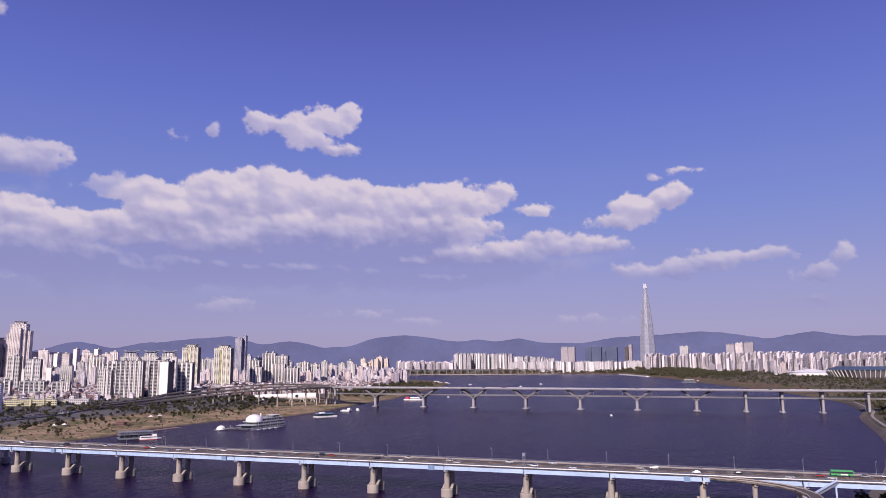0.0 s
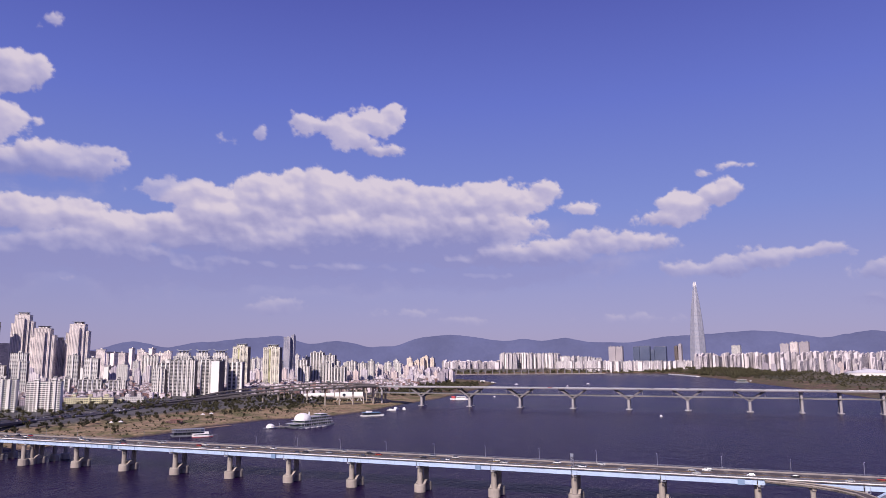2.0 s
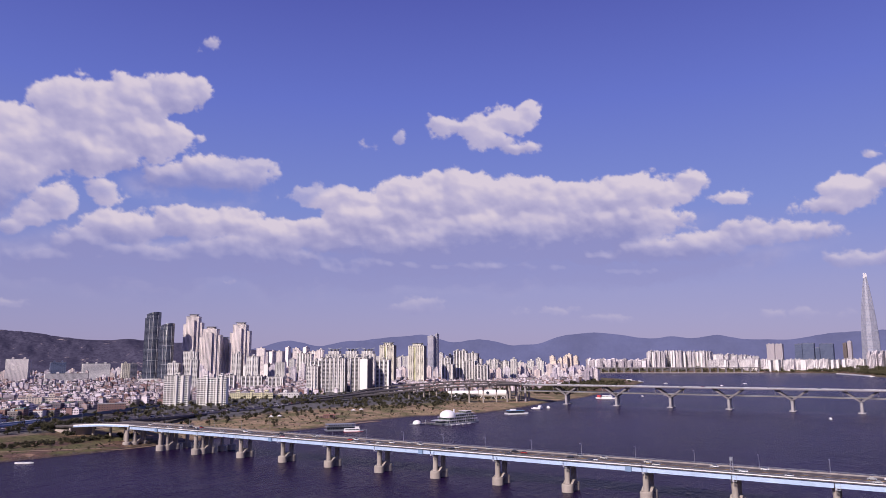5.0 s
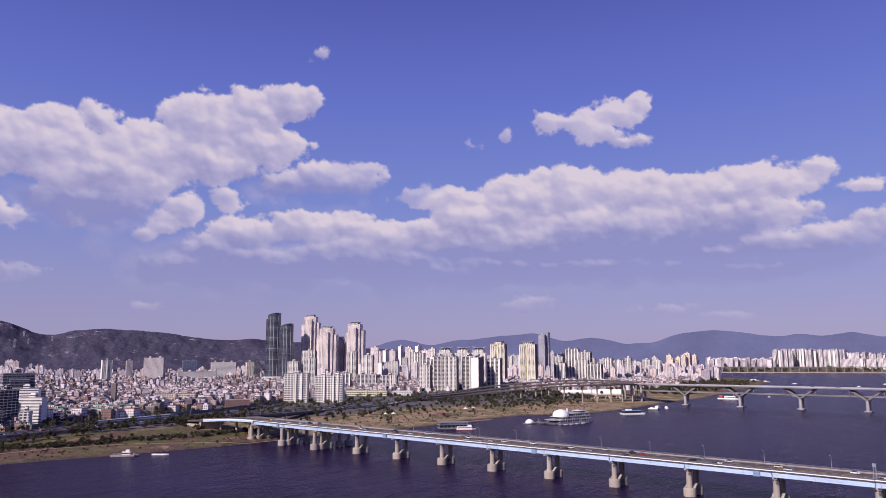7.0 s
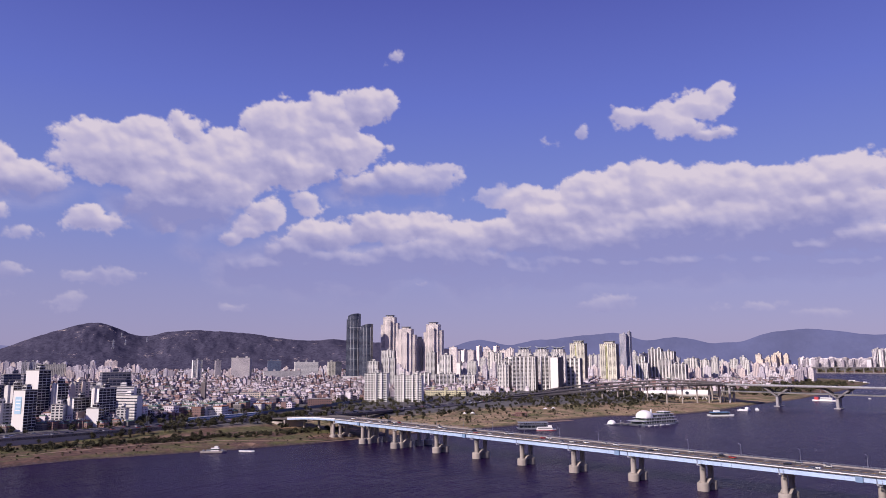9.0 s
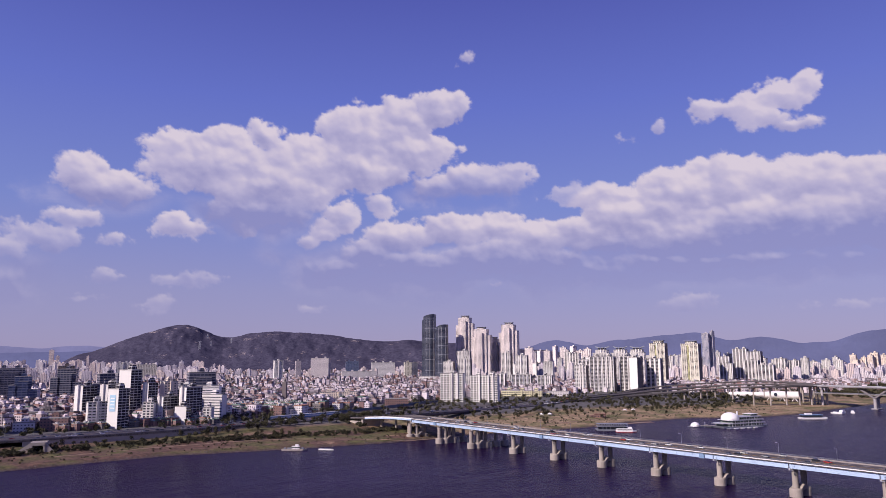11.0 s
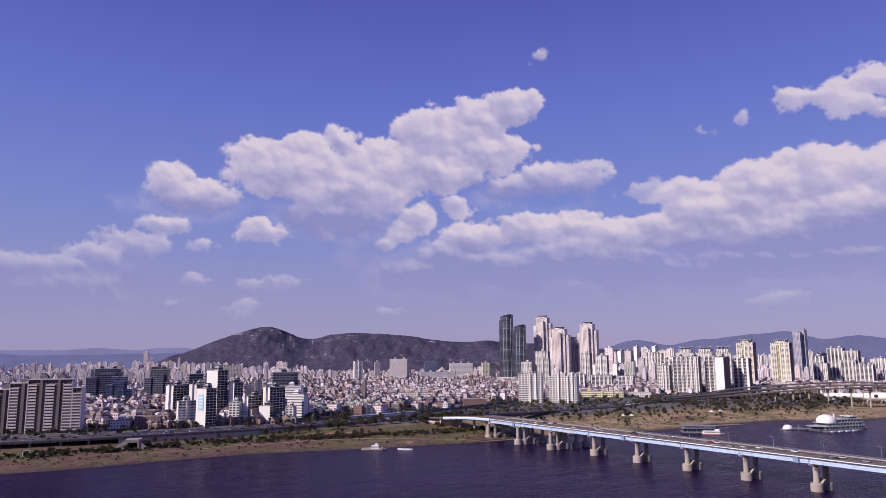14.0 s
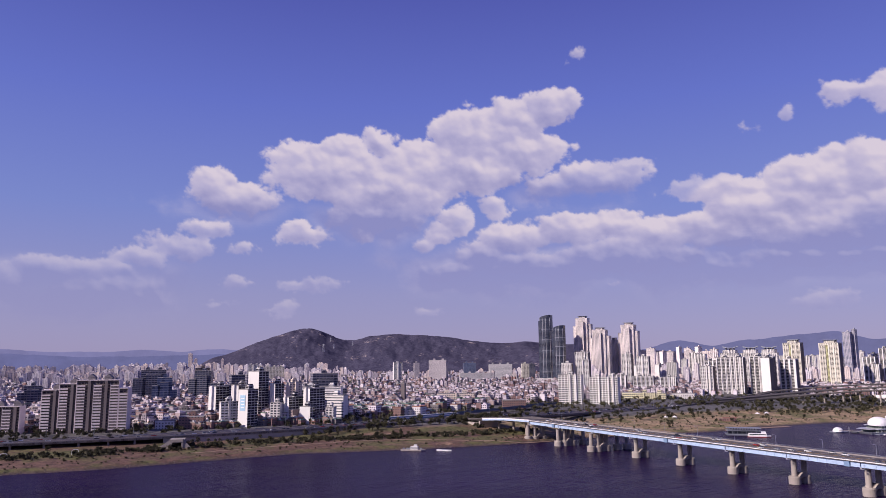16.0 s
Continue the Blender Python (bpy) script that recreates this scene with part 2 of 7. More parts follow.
M = {
    "water": water_material(),
    "ground": ground_material(),
    "concrete": plain("pale_concrete", (0.36, 0.312, 0.28), 0.9, vary=0.08),
    "concrete_cool": plain("cool_grey_concrete", (0.36, 0.335, 0.35), 0.9),
    "concrete_dark": plain("stained_concrete", (0.26, 0.235, 0.22), 0.9),
    "stone": plain("weathered_shore_stone", (0.13, 0.105, 0.095), 0.95, grain=1.2, scale=0.8),
    "asphalt": plain("asphalt", (0.090, 0.074, 0.073), 0.9, grain=0.7),
    "girder_blue": plain("pale_blue_steel_paint", (0.42, 0.53, 0.72), 0.5),
    "steel_grey": plain("grey_steel", (0.25, 0.26, 0.30), 0.5, 0.3),
    "white_paint": plain("white_paint", (0.78, 0.75, 0.74), 0.6, grain=0.25),
    "roof": plain("roof_membrane", (0.30, 0.28, 0.27), 0.9, vary=0.2),
    "trunk": plain("bark", (0.09, 0.065, 0.045), 0.95),
    "apt_white": facade("white_apartment_wall", (0.70, 0.665, 0.64), (0.04, 0.04, 0.055), 4.2, 2.9, (0.66, 0.60)),
    "apt_stripe": facade("white_striped_apartment_wall", (0.74, 0.70, 0.67), (0.030, 0.028, 0.036), 9.5, 2.9, (0.66, 0.78)),
    # panes oversized and near black, so that the side walls look shaded
    "apt_shade": facade("window_and_shade_apartment_wall", (0.73, 0.70, 0.68), (0.022, 0.02, 0.028), 5.2, 2.9, (0.93, 0.84), streak=0.12),
    "apt_dense": facade("close_windowed_apartment_wall", (0.74, 0.69, 0.70), (0.07, 0.06, 0.09), 5.5, 2.9, (0.52, 0.86), tinted=True, streak=0.3),
    "office_grid": facade("pale_gridded_office_wall", (0.50, 0.47, 0.52), (0.11, 0.12, 0.17), 4.0, 3.6, (0.68, 0.66), gloss=0.15),
    "institute": facade("grey_institute_wall", (0.47, 0.42, 0.44), (0.12, 0.11, 0.14), 3.6, 3.1, (0.52, 0.58)),
    "viaduct_edge": plain("sooty_viaduct_concrete", (0.115, 0.102, 0.108), 0.9),
    "concrete_grey": plain("weathered_grey_concrete", (0.18, 0.162, 0.175), 0.9),
    "apt_ribbon": facade("white_ribbon_apartment_wall", (0.72, 0.69, 0.66), (0.035, 0.033, 0.042), 5.2, 2.9, (0.76, 0.56)),
    "apt_cream": facade("cream_apartment_wall", (0.75, 0.70, 0.60), (0.03, 0.03, 0.036), 5.2, 2.9, (0.66, 0.52)),
    "apt_yellow": facade("yellow_school_wall", (0.62, 0.57, 0.38), (0.07, 0.07, 0.065), 3.4, 3.4, (0.76, 0.5)),
    "apt_pink": facade("salmon_apartment_wall", (0.78, 0.66, 0.55), (0.12, 0.11, 0.12), 3.6, 2.9, (0.55, 0.5)),
    "apt_far": facade("far_apartment_wall", (0.68, 0.64, 0.66), (0.12, 0.11, 0.15), 4.6, 2.9, (0.55, 0.55), tinted=True),
    "tower_beige": facade("beige_tower_wall", (0.86, 0.76, 0.73), (0.075, 0.07, 0.09), 3.9, 3.1, (0.60, 0.60)),
    "tower_glass": facade("dark_glass_wall", (0.12, 0.125, 0.16), (0.020, 0.026, 0.048), 4.4, 3.6, (0.90, 0.74), gloss=0.09),
    "office_blue": facade("blue_glass_office_wall", (0.16, 0.18, 0.26), (0.04, 0.055, 0.11), 6.0, 3.8, (0.9, 0.66), gloss=0.1),
    "office": facade("grey_office_wall", (0.22, 0.21, 0.25), (0.03, 0.035, 0.06), 5.0, 3.8, (0.9, 0.62), gloss=0.12),
    "house": facade("house_wall", (0.74, 0.70, 0.74), (0.04, 0.036, 0.05), 3.0, 3.0, (0.54, 0.5), tinted=True, streak=0.6),
    "apt_grey": facade("grey_brown_apartment_wall", (0.17, 0.135, 0.125), (0.035, 0.03, 0.035), 3.6, 2.95, (0.7, 0.55)),
    "apt_band": facade("banded_office_wall", (0.80, 0.76, 0.73), (0.07, 0.07, 0.09), 60.0, 3.3, (1.0, 0.34)),
    "tower_pale": facade("pale_tower_glass", (0.36, 0.35, 0.40), (0.20, 0.21, 0.28), 5.0, 8.0, (0.6, 0.8), gloss=0.3, streak=0.1),
    "strip_green": facade("yellow_green_balcony_wall", (0.58, 0.56, 0.30), (0.05, 0.05, 0.04), 5.0, 2.9, (0.8, 0.46)),
    "cream_rail": plain("cream_paint", (0.74, 0.69, 0.59), 0.7, grain=0.25),
    "poster_blue": plain("pale_blue_print", (0.35, 0.52, 0.66), 0.6, grain=0.3),
    "footway": plain("footway_paving", (0.30, 0.26, 0.24), 0.9),
    "pink_rail": plain("pale_pink_paint", (0.64, 0.55, 0.56), 0.8, grain=0.3),
    "sand_path": plain("worn_sandy_path", (0.29, 0.195, 0.135), 0.95),
    "pier_brown": plain("brown_wall_paint", (0.165, 0.137, 0.140), 0.9),
    "steel_pale": plain("pale_grey_steel", (0.42, 0.42, 0.46), 0.5, 0.2),
    "joint_blue": plain("worn_blue_steel_paint", (0.18, 0.27, 0.42), 0.6),
    "brick": facade("brick_house_wall", (0.25, 0.15, 0.135), (0.04, 0.04, 0.05), 3.2, 3.0, (0.42, 0.42), streak=0.5),
    "dark_wall": facade("dark_house_wall", (0.19, 0.165, 0.17), (0.03, 0.03, 0.035), 3.2, 3.0, (0.5, 0.46), streak=0.5),
    "render_wall": facade("pale_house_wall", (0.68, 0.64, 0.64), (0.06, 0.055, 0.065), 3.2, 3.0, (0.42, 0.42), streak=0.5),
    "roof_green": plain("green_roof_paint", (0.13, 0.19, 0.155), 0.8, vary=0.2),
    "roof_red": plain("red_brown_roof", (0.26, 0.12, 0.09), 0.8, vary=0.2),
    "rail_panel": plain("dull_navy_panel", (0.06, 0.085, 0.14), 0.6),
    "blue_sheet": plain("blue_sheet_metal", (0.15, 0.27, 0.44), 0.5),
    "glass_green": facade("green_tinted_deck_glazing", (0.20, 0.22, 0.21), (0.04, 0.055, 0.05), 2.4, 3.1, (0.84, 0.7), gloss=0.1),
    "glass_dark": plain("dark_window_glass", (0.03, 0.035, 0.045), 0.08, grain=0.2),
    "rubber": plain("black_rubber", (0.02, 0.02, 0.02), 0.9),
    "red_paint": plain("red_paint", (0.45, 0.05, 0.06), 0.5, grain=0.25),
    "green_paint": plain("green_bus_paint", (0.07, 0.33, 0.11), 0.45, grain=0.2),
    "yellow_paint": plain("yellow_paint", (0.75, 0.42, 0.04), 0.45, grain=0.2),
    # near hill: the violet of haze is mixed into its forest colours
    "hill_near": hill_material("wooded_hill_haze_tint", (0.042, 0.039, 0.066), (0.098, 0.090, 0.134), (0.58, 0.47, 0.43), None),
    # far ranges: the last colour is haze, painted in as glow
    "hill_pale": hill_material("pale_haze_glow_hill", (0.03, 0.03, 0.04), (0.04, 0.04, 0.05), (0.04, 0.04, 0.05), (0.200, 0.192, 0.372)),
    "hill_far": hill_material("haze_glow_hill", (0.022, 0.022, 0.032), (0.034, 0.034, 0.045), (0.04, 0.04, 0.05), (0.128, 0.132, 0.285)),
}


def leaf_material(name, dark, lite):
    n = Nodes(name)
    isle = n.add("ShaderNodeNewGeometry").outputs["Random Per Island"]
    obj = n.add("ShaderNodeObjectInfo").outputs["Random"]
    c = n.mix(n.math("MULTIPLY_ADD", isle, 0.6, n.math("MULTIPLY", obj, 0.4)), dark, lite)
    return n.done(c, 0.85, 0.0, 0.2)


M["leaf"] = leaf_material("tree_leaves", (0.018, 0.020, 0.013), (0.110, 0.098, 0.056))
M["leaf_dry"] = leaf_material("dry_shrub_leaves", (0.055, 0.045, 0.025), (0.13, 0.095, 0.045))
for i, c in enumerate([(0.75, 0.75, 0.76), (0.02, 0.02, 0.025), (0.30, 0.31, 0.33), (0.06, 0.07, 0.10), (0.55, 0.54, 0.52), (0.35, 0.04, 0.04)]):
    M["car%d" % i] = plain("car_paint", c, 0.25, 0.1, grain=0.1)


# mesh building
class Shape:
    """Vertices, faces, wall UVs in metres and a tint for each face, gathered into one mesh."""

    def __init__(self):
        self.v, self.f, self.uv, self.tint, self.slot = [], [], [], [], []

    def face(self, points, uv=None, tint=(1, 1, 1), slot=0):
        k = len(self.v)
        self.v += [tuple(p) for p in points]
        self.f.append(tuple(range(k, k + len(points))))
        self.uv.append(uv or [(0.0, -5.0)] * len(points))
        self.tint.append(tint)
        self.slot.append(slot)

    def prism(self, ring, z0, z1, tint=(1, 1, 1), blank=(), slot=0, top=None, taper=1.0, cap=True):
        """An upright prism over a ring of (x, y), anticlockwise. blank: sides without windows."""
        n = len(ring)
        cx, cy = sum(p[0] for p in ring) / n, sum(p[1] for p in ring) / n
        up = [(cx + (x - cx) * taper, cy + (y - cy) * taper) for x, y in ring]
        u = 0.0
        for k in range(n):
            a, b, c, d = ring[k], ring[(k + 1) % n], up[(k + 1) % n], up[k]
            w = math.hypot(b[0] - a[0], b[1] - a[1])
            h = z1 - z0
            uv = [(u, -5.0)] * 4 if k in blank else [(0.0, 0.01), (w, 0.01), (w, h), (0.0, h)]
            self.face([(*a, z0), (*b, z0), (*c, z1), (*d, z1)], uv, tint, slot)
        if cap:
            self.face([(*p, z1) for p in up], None, tint, slot if top is None else top)
            self.face([(*p, z0) for p in reversed(ring)], None, tint, slot)
        return self

    def box(self, x, y, z, sx, sy, sz, turn=0.0, **kw):
        """A box that stands on z, turned about its middle by degrees."""
        c, s = math.cos(radians(turn)), math.sin(radians(turn))
        ring = [(x + c * a * sx / 2 - s * b * sy / 2, y + s * a * sx / 2 + c * b * sy / 2) for a, b in ((-1, -1), (1, -1), (1, 1), (-1, 1))]
        return self.prism(ring, z, z + sz, **kw)

    def drum(self, x, y, z, r, h, n=12, taper=1.0, sy=1.0, **kw):
        ring = [(x + r * math.cos(2 * math.pi * k / n), y + sy * r * math.sin(2 * math.pi * k / n)) for k in range(n)]
        return self.prism(ring, z, z + h, taper=taper, **kw)

    def beam(self, a, b, w, h, **kw):
        """A bar of section w x h from a to b."""
        a, b = Vector(a), Vector(b)
        way = (b - a).normalized()
        side = way.cross(Vector((0, 0, 1)))
        side = side.normalized() if side.length > 1e-4 else Vector((1, 0, 0))
        up = side.cross(way)
        q = [side * (i * w / 2) + up * (j * h / 2) for i, j in ((-1, -1), (1, -1), (1, 1), (-1, 1))]
        p, r = [a + c for c in q], [b + c for c in q]
        for k in range(4):
            m = (k + 1) % 4
            self.face([p[m], p[k], r[k], r[m]], None, **kw)
        self.face(p, None, **kw)
        self.face(r[::-1], None, **kw)
        return self

    def mesh(self, name, *materials, smooth=False):
        me = bpy.data.meshes.new(name)
        me.from_pydata(self.v, [], self.f)
        uv = me.uv_layers.new(name="wall_uv")
        uv.data.foreach_set("uv", np.array([c for f in self.uv for p in f for c in p], dtype=np.float32))
        col = me.color_attributes.new("tint", "FLOAT_COLOR", "CORNER")
        col.data.foreach_set("color", np.array([c for f, t in zip(self.f, self.tint) for _ in f for c in (*t, 1.0)], dtype=np.float32))
        for m in materials:
            me.materials.append(m)
        me.polygons.foreach_set("material_index", self.slot)
        if smooth:
            me.polygons.foreach_set("use_smooth", [True] * len(self.f))
        return me


def thing(name, at, turn=0.0, label="", category="", group="", kind=""):
    ob = tagged(new(name), label, category, group, kind)
    ob.matrix_world = pose(*at, 0, 0, turn)
    ob.empty_display_size = 0.5
    return ob


def part(name, shape, material, parent, label="", smooth=False):
    data = shape if isinstance(shape, bpy.types.Mesh) else shape.mesh(name, *(material if isinstance(material, tuple) else (material,)), smooth=smooth)
    ob = new(name, data)
    ob.parent = parent
    if label:
        ob["label"] = label
    return ob


def single(name, shape, material, label, category, kind="", group="", smooth=False):
    data = shape.mesh(name, *(material if isinstance(material, tuple) else (material,)), smooth=smooth)
    return tagged(new(name, data), label, category, group, kind)


def smoothstep(a, b, x):
    t = np.clip((x - a) / (b - a), 0.0, 1.0)
    return t * t * (3 - 2 * t)


def lattice(x, y, seed):
    """Smooth value noise over arrays, 0 to 1."""
    table = np.random.RandomState(seed).rand(256, 256)
    xi, yi = np.floor(x).astype(int), np.floor(y).astype(int)
    fx, fy = x - xi, y - yi
    fx, fy = fx * fx * (3 - 2 * fx), fy * fy * (3 - 2 * fy)
    p = lambda i, j: table[(xi + i) % 256, (yi + j) % 256]
    return (p(0, 0) * (1 - fx) + p(1, 0) * fx) * (1 - fy) + (p(0, 1) * (1 - fx) + p(1, 1) * fx) * fy


def fbm(x, y, seed, octaves=5, gain=0.5):
    total, amp, norm = 0.0, 1.0, 0.0
    for k in range(octaves):
        total = total + amp * lattice(x * 2 ** k + 17.3 * k, y * 2 ** k + 5.1 * k, seed + k)
        norm += amp
        amp *= gain
    return total / norm


# the land: one sheet cut by the river
NORTH = [(-1200, -1400), (-760, -400), (-660, 60), (-626, 185), (-598, 255), (-582, 343), (-568, 401), (-521, 480), (-472, 582), (-450, 680), (-405, 760),
         (-378, 830), (-362, 920), (-318, 1030), (-248, 1082), (-205, 1190), (-167, 1380), (-108, 1600), (-32, 2090), (25, 2600), (-20, 2860),
         (-180, 3200), (-300, 3800), (-345, 4270)]
SOUTH = [(700, 4330), (960, 4250), (1000, 4100), (960, 3200), (895, 2560), (850, 2000), (800, 1600), (745, 1371), (655, 1160), (575, 1022), (443, 746), (330, 560),
         (245, 440), (180, 385), (90, 320), (-60, 230), (-220, 100), (-380, -150), (-520, -500), (-800, -1400)]
RIVER = np.array(NORTH + SOUTH, dtype=float)


def river_distance(x, y):
    """Metres to the shore, positive on land."""
    best, inside = np.full(x.shape, 1e9), np.zeros(x.shape, bool)
    for (ax, ay), (bx, by) in zip(RIVER, np.roll(RIVER, -1, 0)):
        t = np.clip(((x - ax) * (bx - ax) + (y - ay) * (by - ay)) / ((bx - ax) ** 2 + (by - ay) ** 2), 0, 1)
        best = np.minimum(best, np.hypot(x - ax - t * (bx - ax), y - ay - t * (by - ay)))
        hit = ((ay > y) != (by > y)) & (x < (bx - ax) * (y - ay) / (by - ay + 1e-12) + ax)
        inside ^= hit
    return np.where(inside, -best, best)


def land_height(x, y):
    d = river_distance(x, y) + 5 * (fbm(x / 18.0, y / 18.0, 40, 4) - 0.5)
    z = np.where(d < 0, np.maximum(d * 0.3, -4.0), 0.0)
    z = z + 2.6 * smoothstep(0, 9, d) + 2.2 * smoothstep(20, 60, d) + 5.7 * smoothstep(95, 165, d)
    far = np.hypot(x, y)
    z = z + smoothstep(40, 160, d) * 14.0 * smoothstep(2600, 4600, far)
    return z + 0.7 * (fbm(x / 25.0, y / 25.0, 44, 3) - 0.5) * (d > 4)


def make_land():
    az = np.radians(np.concatenate([np.arange(-45, 95, 0.25), np.arange(95, 315, 4.0)]))
    rad = np.concatenate([[0.0, 120.0, 250.0], 330.0 * 1.0115 ** np.arange(0, 238)])
    rad = np.append(rad[rad < 4940], 4940.0)
    a, r = np.meshgrid(az, rad)
    x, y = -np.sin(a) * r, np.cos(a) * r
    z = land_height(x, y)
    n, m = len(az), len(rad)
    verts = np.stack([x, y, z], -1).reshape(-1, 3)
    i = np.arange((m - 1) * n).reshape(m - 1, n)
    j = np.roll(i, -1, 1)
    faces = np.stack([i, i + n, j + n, j], -1).reshape(-1, 4)
    me = bpy.data.meshes.new("ground")
    me.from_pydata(verts.tolist(), [], faces.tolist())
    me.polygons.foreach_set("use_smooth", [True] * len(faces))
    me.materials.append(M["ground"])
    tagged(new("ground", me), "flat city ground with dry grassy river banks", "ground", kind="structure")


make_land()
river = Shape()
river.prism([(4930 * math.cos(2 * math.pi * k / 96), 4930 * math.sin(2 * math.pi * k / 96)) for k in range(96)], -6.0, 0.0)
single("water", river, M["water"], "wide dark river with small wind ripples", "river", "structure")


def ridge(name, material, base, peaks, near, deep, span, label, seed, rough, fold=0.5, foot=20.0):
    """A range of hills seen from the middle of the walk: a base rise in degrees, and on it peaks as (bearing, rise, width)."""
    az = np.arange(span[0], span[1], 0.10)
    rows = 46
    A, D = np.meshgrid(az, np.linspace(0, 1, rows))
    crest = np.full_like(A, 0.0)
    for bearing, rise, width in peaks:
        crest = crest + np.maximum(rise - base, 0.0) ** 4 * np.exp(-4 * (np.abs(A - bearing) / width) ** 1.7)
    crest = base * smoothstep(span[0], span[0] + 4, A) * (1 - smoothstep(span[1] - 4, span[1], A)) + crest ** 0.25
    crest = crest + rough * (fbm(A * 0.7, D * 1.5, seed, 6, 0.55) - 0.5)
    r = near + deep * D
    x, y = -np.sin(np.radians(A)) * r, np.cos(np.radians(A)) * r
    slope = smoothstep(-0.1, 0.8, D) * (1 - 0.5 * smoothstep(0.85, 1.0, D))
    folds = fbm(A * 1.1 + 3, D * 6.0, seed + 9, 4, 0.55) - 0.5
    slope = np.clip(slope + folds * fold * slope * (1 - D) * 1.6, 0, 1.0)
    z = foot + (np.tan(np.radians(crest)) * (near + 0.8 * deep) + 82 - foot) * slope
    z = foot + (z - foot) * smoothstep(span[0], span[0] + 5, A) * (1 - smoothstep(span[1] - 3, span[1], A))
    n = len(az)
    verts = np.stack([x, y, z], -1).reshape(-1, 3)
    i = (np.arange(rows - 1)[:, None] * n + np.arange(n - 1)[None]).ravel()
    faces = np.stack([i, i + 1, i + n + 1, i + n], -1)
    me = bpy.data.meshes.new(name)
    me.from_pydata(verts.tolist(), [], faces[:, ::-1].tolist())
    me.polygons.foreach_set("use_smooth", [True] * len(faces))
    me.materials.append(material)
    return tagged(new(name, me), label, "hill", kind="structure")


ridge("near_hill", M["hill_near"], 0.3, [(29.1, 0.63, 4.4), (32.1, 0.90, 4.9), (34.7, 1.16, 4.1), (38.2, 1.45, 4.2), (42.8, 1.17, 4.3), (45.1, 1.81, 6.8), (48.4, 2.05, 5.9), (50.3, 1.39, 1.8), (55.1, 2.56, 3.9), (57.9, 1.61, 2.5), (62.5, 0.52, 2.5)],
      3900, 700, (22, 64.5), "dark wooded hill with haze-violet tint and bare rock patches above the city", 3, 0.16, 0.30)
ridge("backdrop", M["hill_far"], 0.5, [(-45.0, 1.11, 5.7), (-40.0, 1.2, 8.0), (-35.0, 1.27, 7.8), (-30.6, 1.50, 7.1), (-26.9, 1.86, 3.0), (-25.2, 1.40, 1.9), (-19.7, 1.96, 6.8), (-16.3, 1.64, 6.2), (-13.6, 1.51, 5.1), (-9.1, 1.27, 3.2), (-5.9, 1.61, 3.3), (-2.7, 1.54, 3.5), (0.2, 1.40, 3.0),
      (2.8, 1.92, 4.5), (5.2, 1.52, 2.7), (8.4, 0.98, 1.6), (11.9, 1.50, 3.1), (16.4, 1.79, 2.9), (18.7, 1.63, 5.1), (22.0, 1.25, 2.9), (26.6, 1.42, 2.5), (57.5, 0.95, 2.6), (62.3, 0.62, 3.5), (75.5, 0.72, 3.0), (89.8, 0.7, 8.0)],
      4700, 200, (-60, 110), "distant mountain range, its blue haze a painted glow", 21, 0.20, 0.12)


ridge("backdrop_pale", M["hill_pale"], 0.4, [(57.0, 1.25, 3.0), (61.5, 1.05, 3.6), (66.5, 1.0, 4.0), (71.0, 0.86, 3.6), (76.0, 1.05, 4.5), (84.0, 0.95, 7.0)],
      4905, 20, (48, 104), "faint pale mountain range, its haze a painted glow", 33, 0.16, 0.05)


# the clouds: soft heaps as (bearing, height, half width, half height) in degrees, on a far shell of sky
cloud_a = [(14.5, 18.2, 1.9, 0.9), (12.0, 18.0, 1.7, 1.2), (9.3, 18.6, 2.1, 1.3), (7.6, 19.3, 0.9, 0.9), (9.0, 16.6, 1.8, 0.5), (10.9, 17.3, 2.4, 0.9)]
cloud_b = [(18.4, 11.1, 3.4, 1.7), (14.5, 12.4, 5.2, 1.9), (9.2, 12.6, 5.0, 1.9), (3.7, 12.2, 5.0, 1.8), (-1.3, 12.6, 4.1, 1.4), (-4.5, 13.3, 1.4, 0.7), (10.9, 9.5, 14.0, 2.4), (21.8, 8.9, 2.8, 1.0), (-7.6, 11.8, 2.1, 0.5), (15.2, 7.0, 11.0, 1.1), (5.5, 10.5, 9.9, 1.8)]
cloud_c = [(6.4, 8.3, 2.9, 0.5), (3.0, 7.8, 2.9, 1.1), (-0.8, 8.2, 3.6, 1.3), (-4.8, 8.3, 3.6, 1.3), (-8.8, 8.9, 2.7, 1.1), (-12.3, 8.8, 2.8, 0.8), (0.6, 6.5, 3.1, 0.4), (-3.5, 9.3, 1.8, 0.5)]
cloud_d = [(-13.4, 10.5, 1.9, 0.8), (-15.3, 11.6, 2.2, 1.2), (-17.6, 12.1, 1.9, 1.1), (-16.6, 13.7, 0.8, 0.4), (-19.0, 14.1, 1.1, 0.2)]
cloud_e = [(-14.7, 6.7, 1.6, 0.7), (-17.9, 6.7, 2.1, 0.7), (-20.7, 7.2, 2.4, 0.9), (-23.7, 7.6, 2.4, 0.6)]
cloud_f = [(-29.2, 7.0, 1.2, 0.8), (-27.8, 6.1, 1.8, 0.7), (-27.3, 4.1, 1.1, 0.5)]
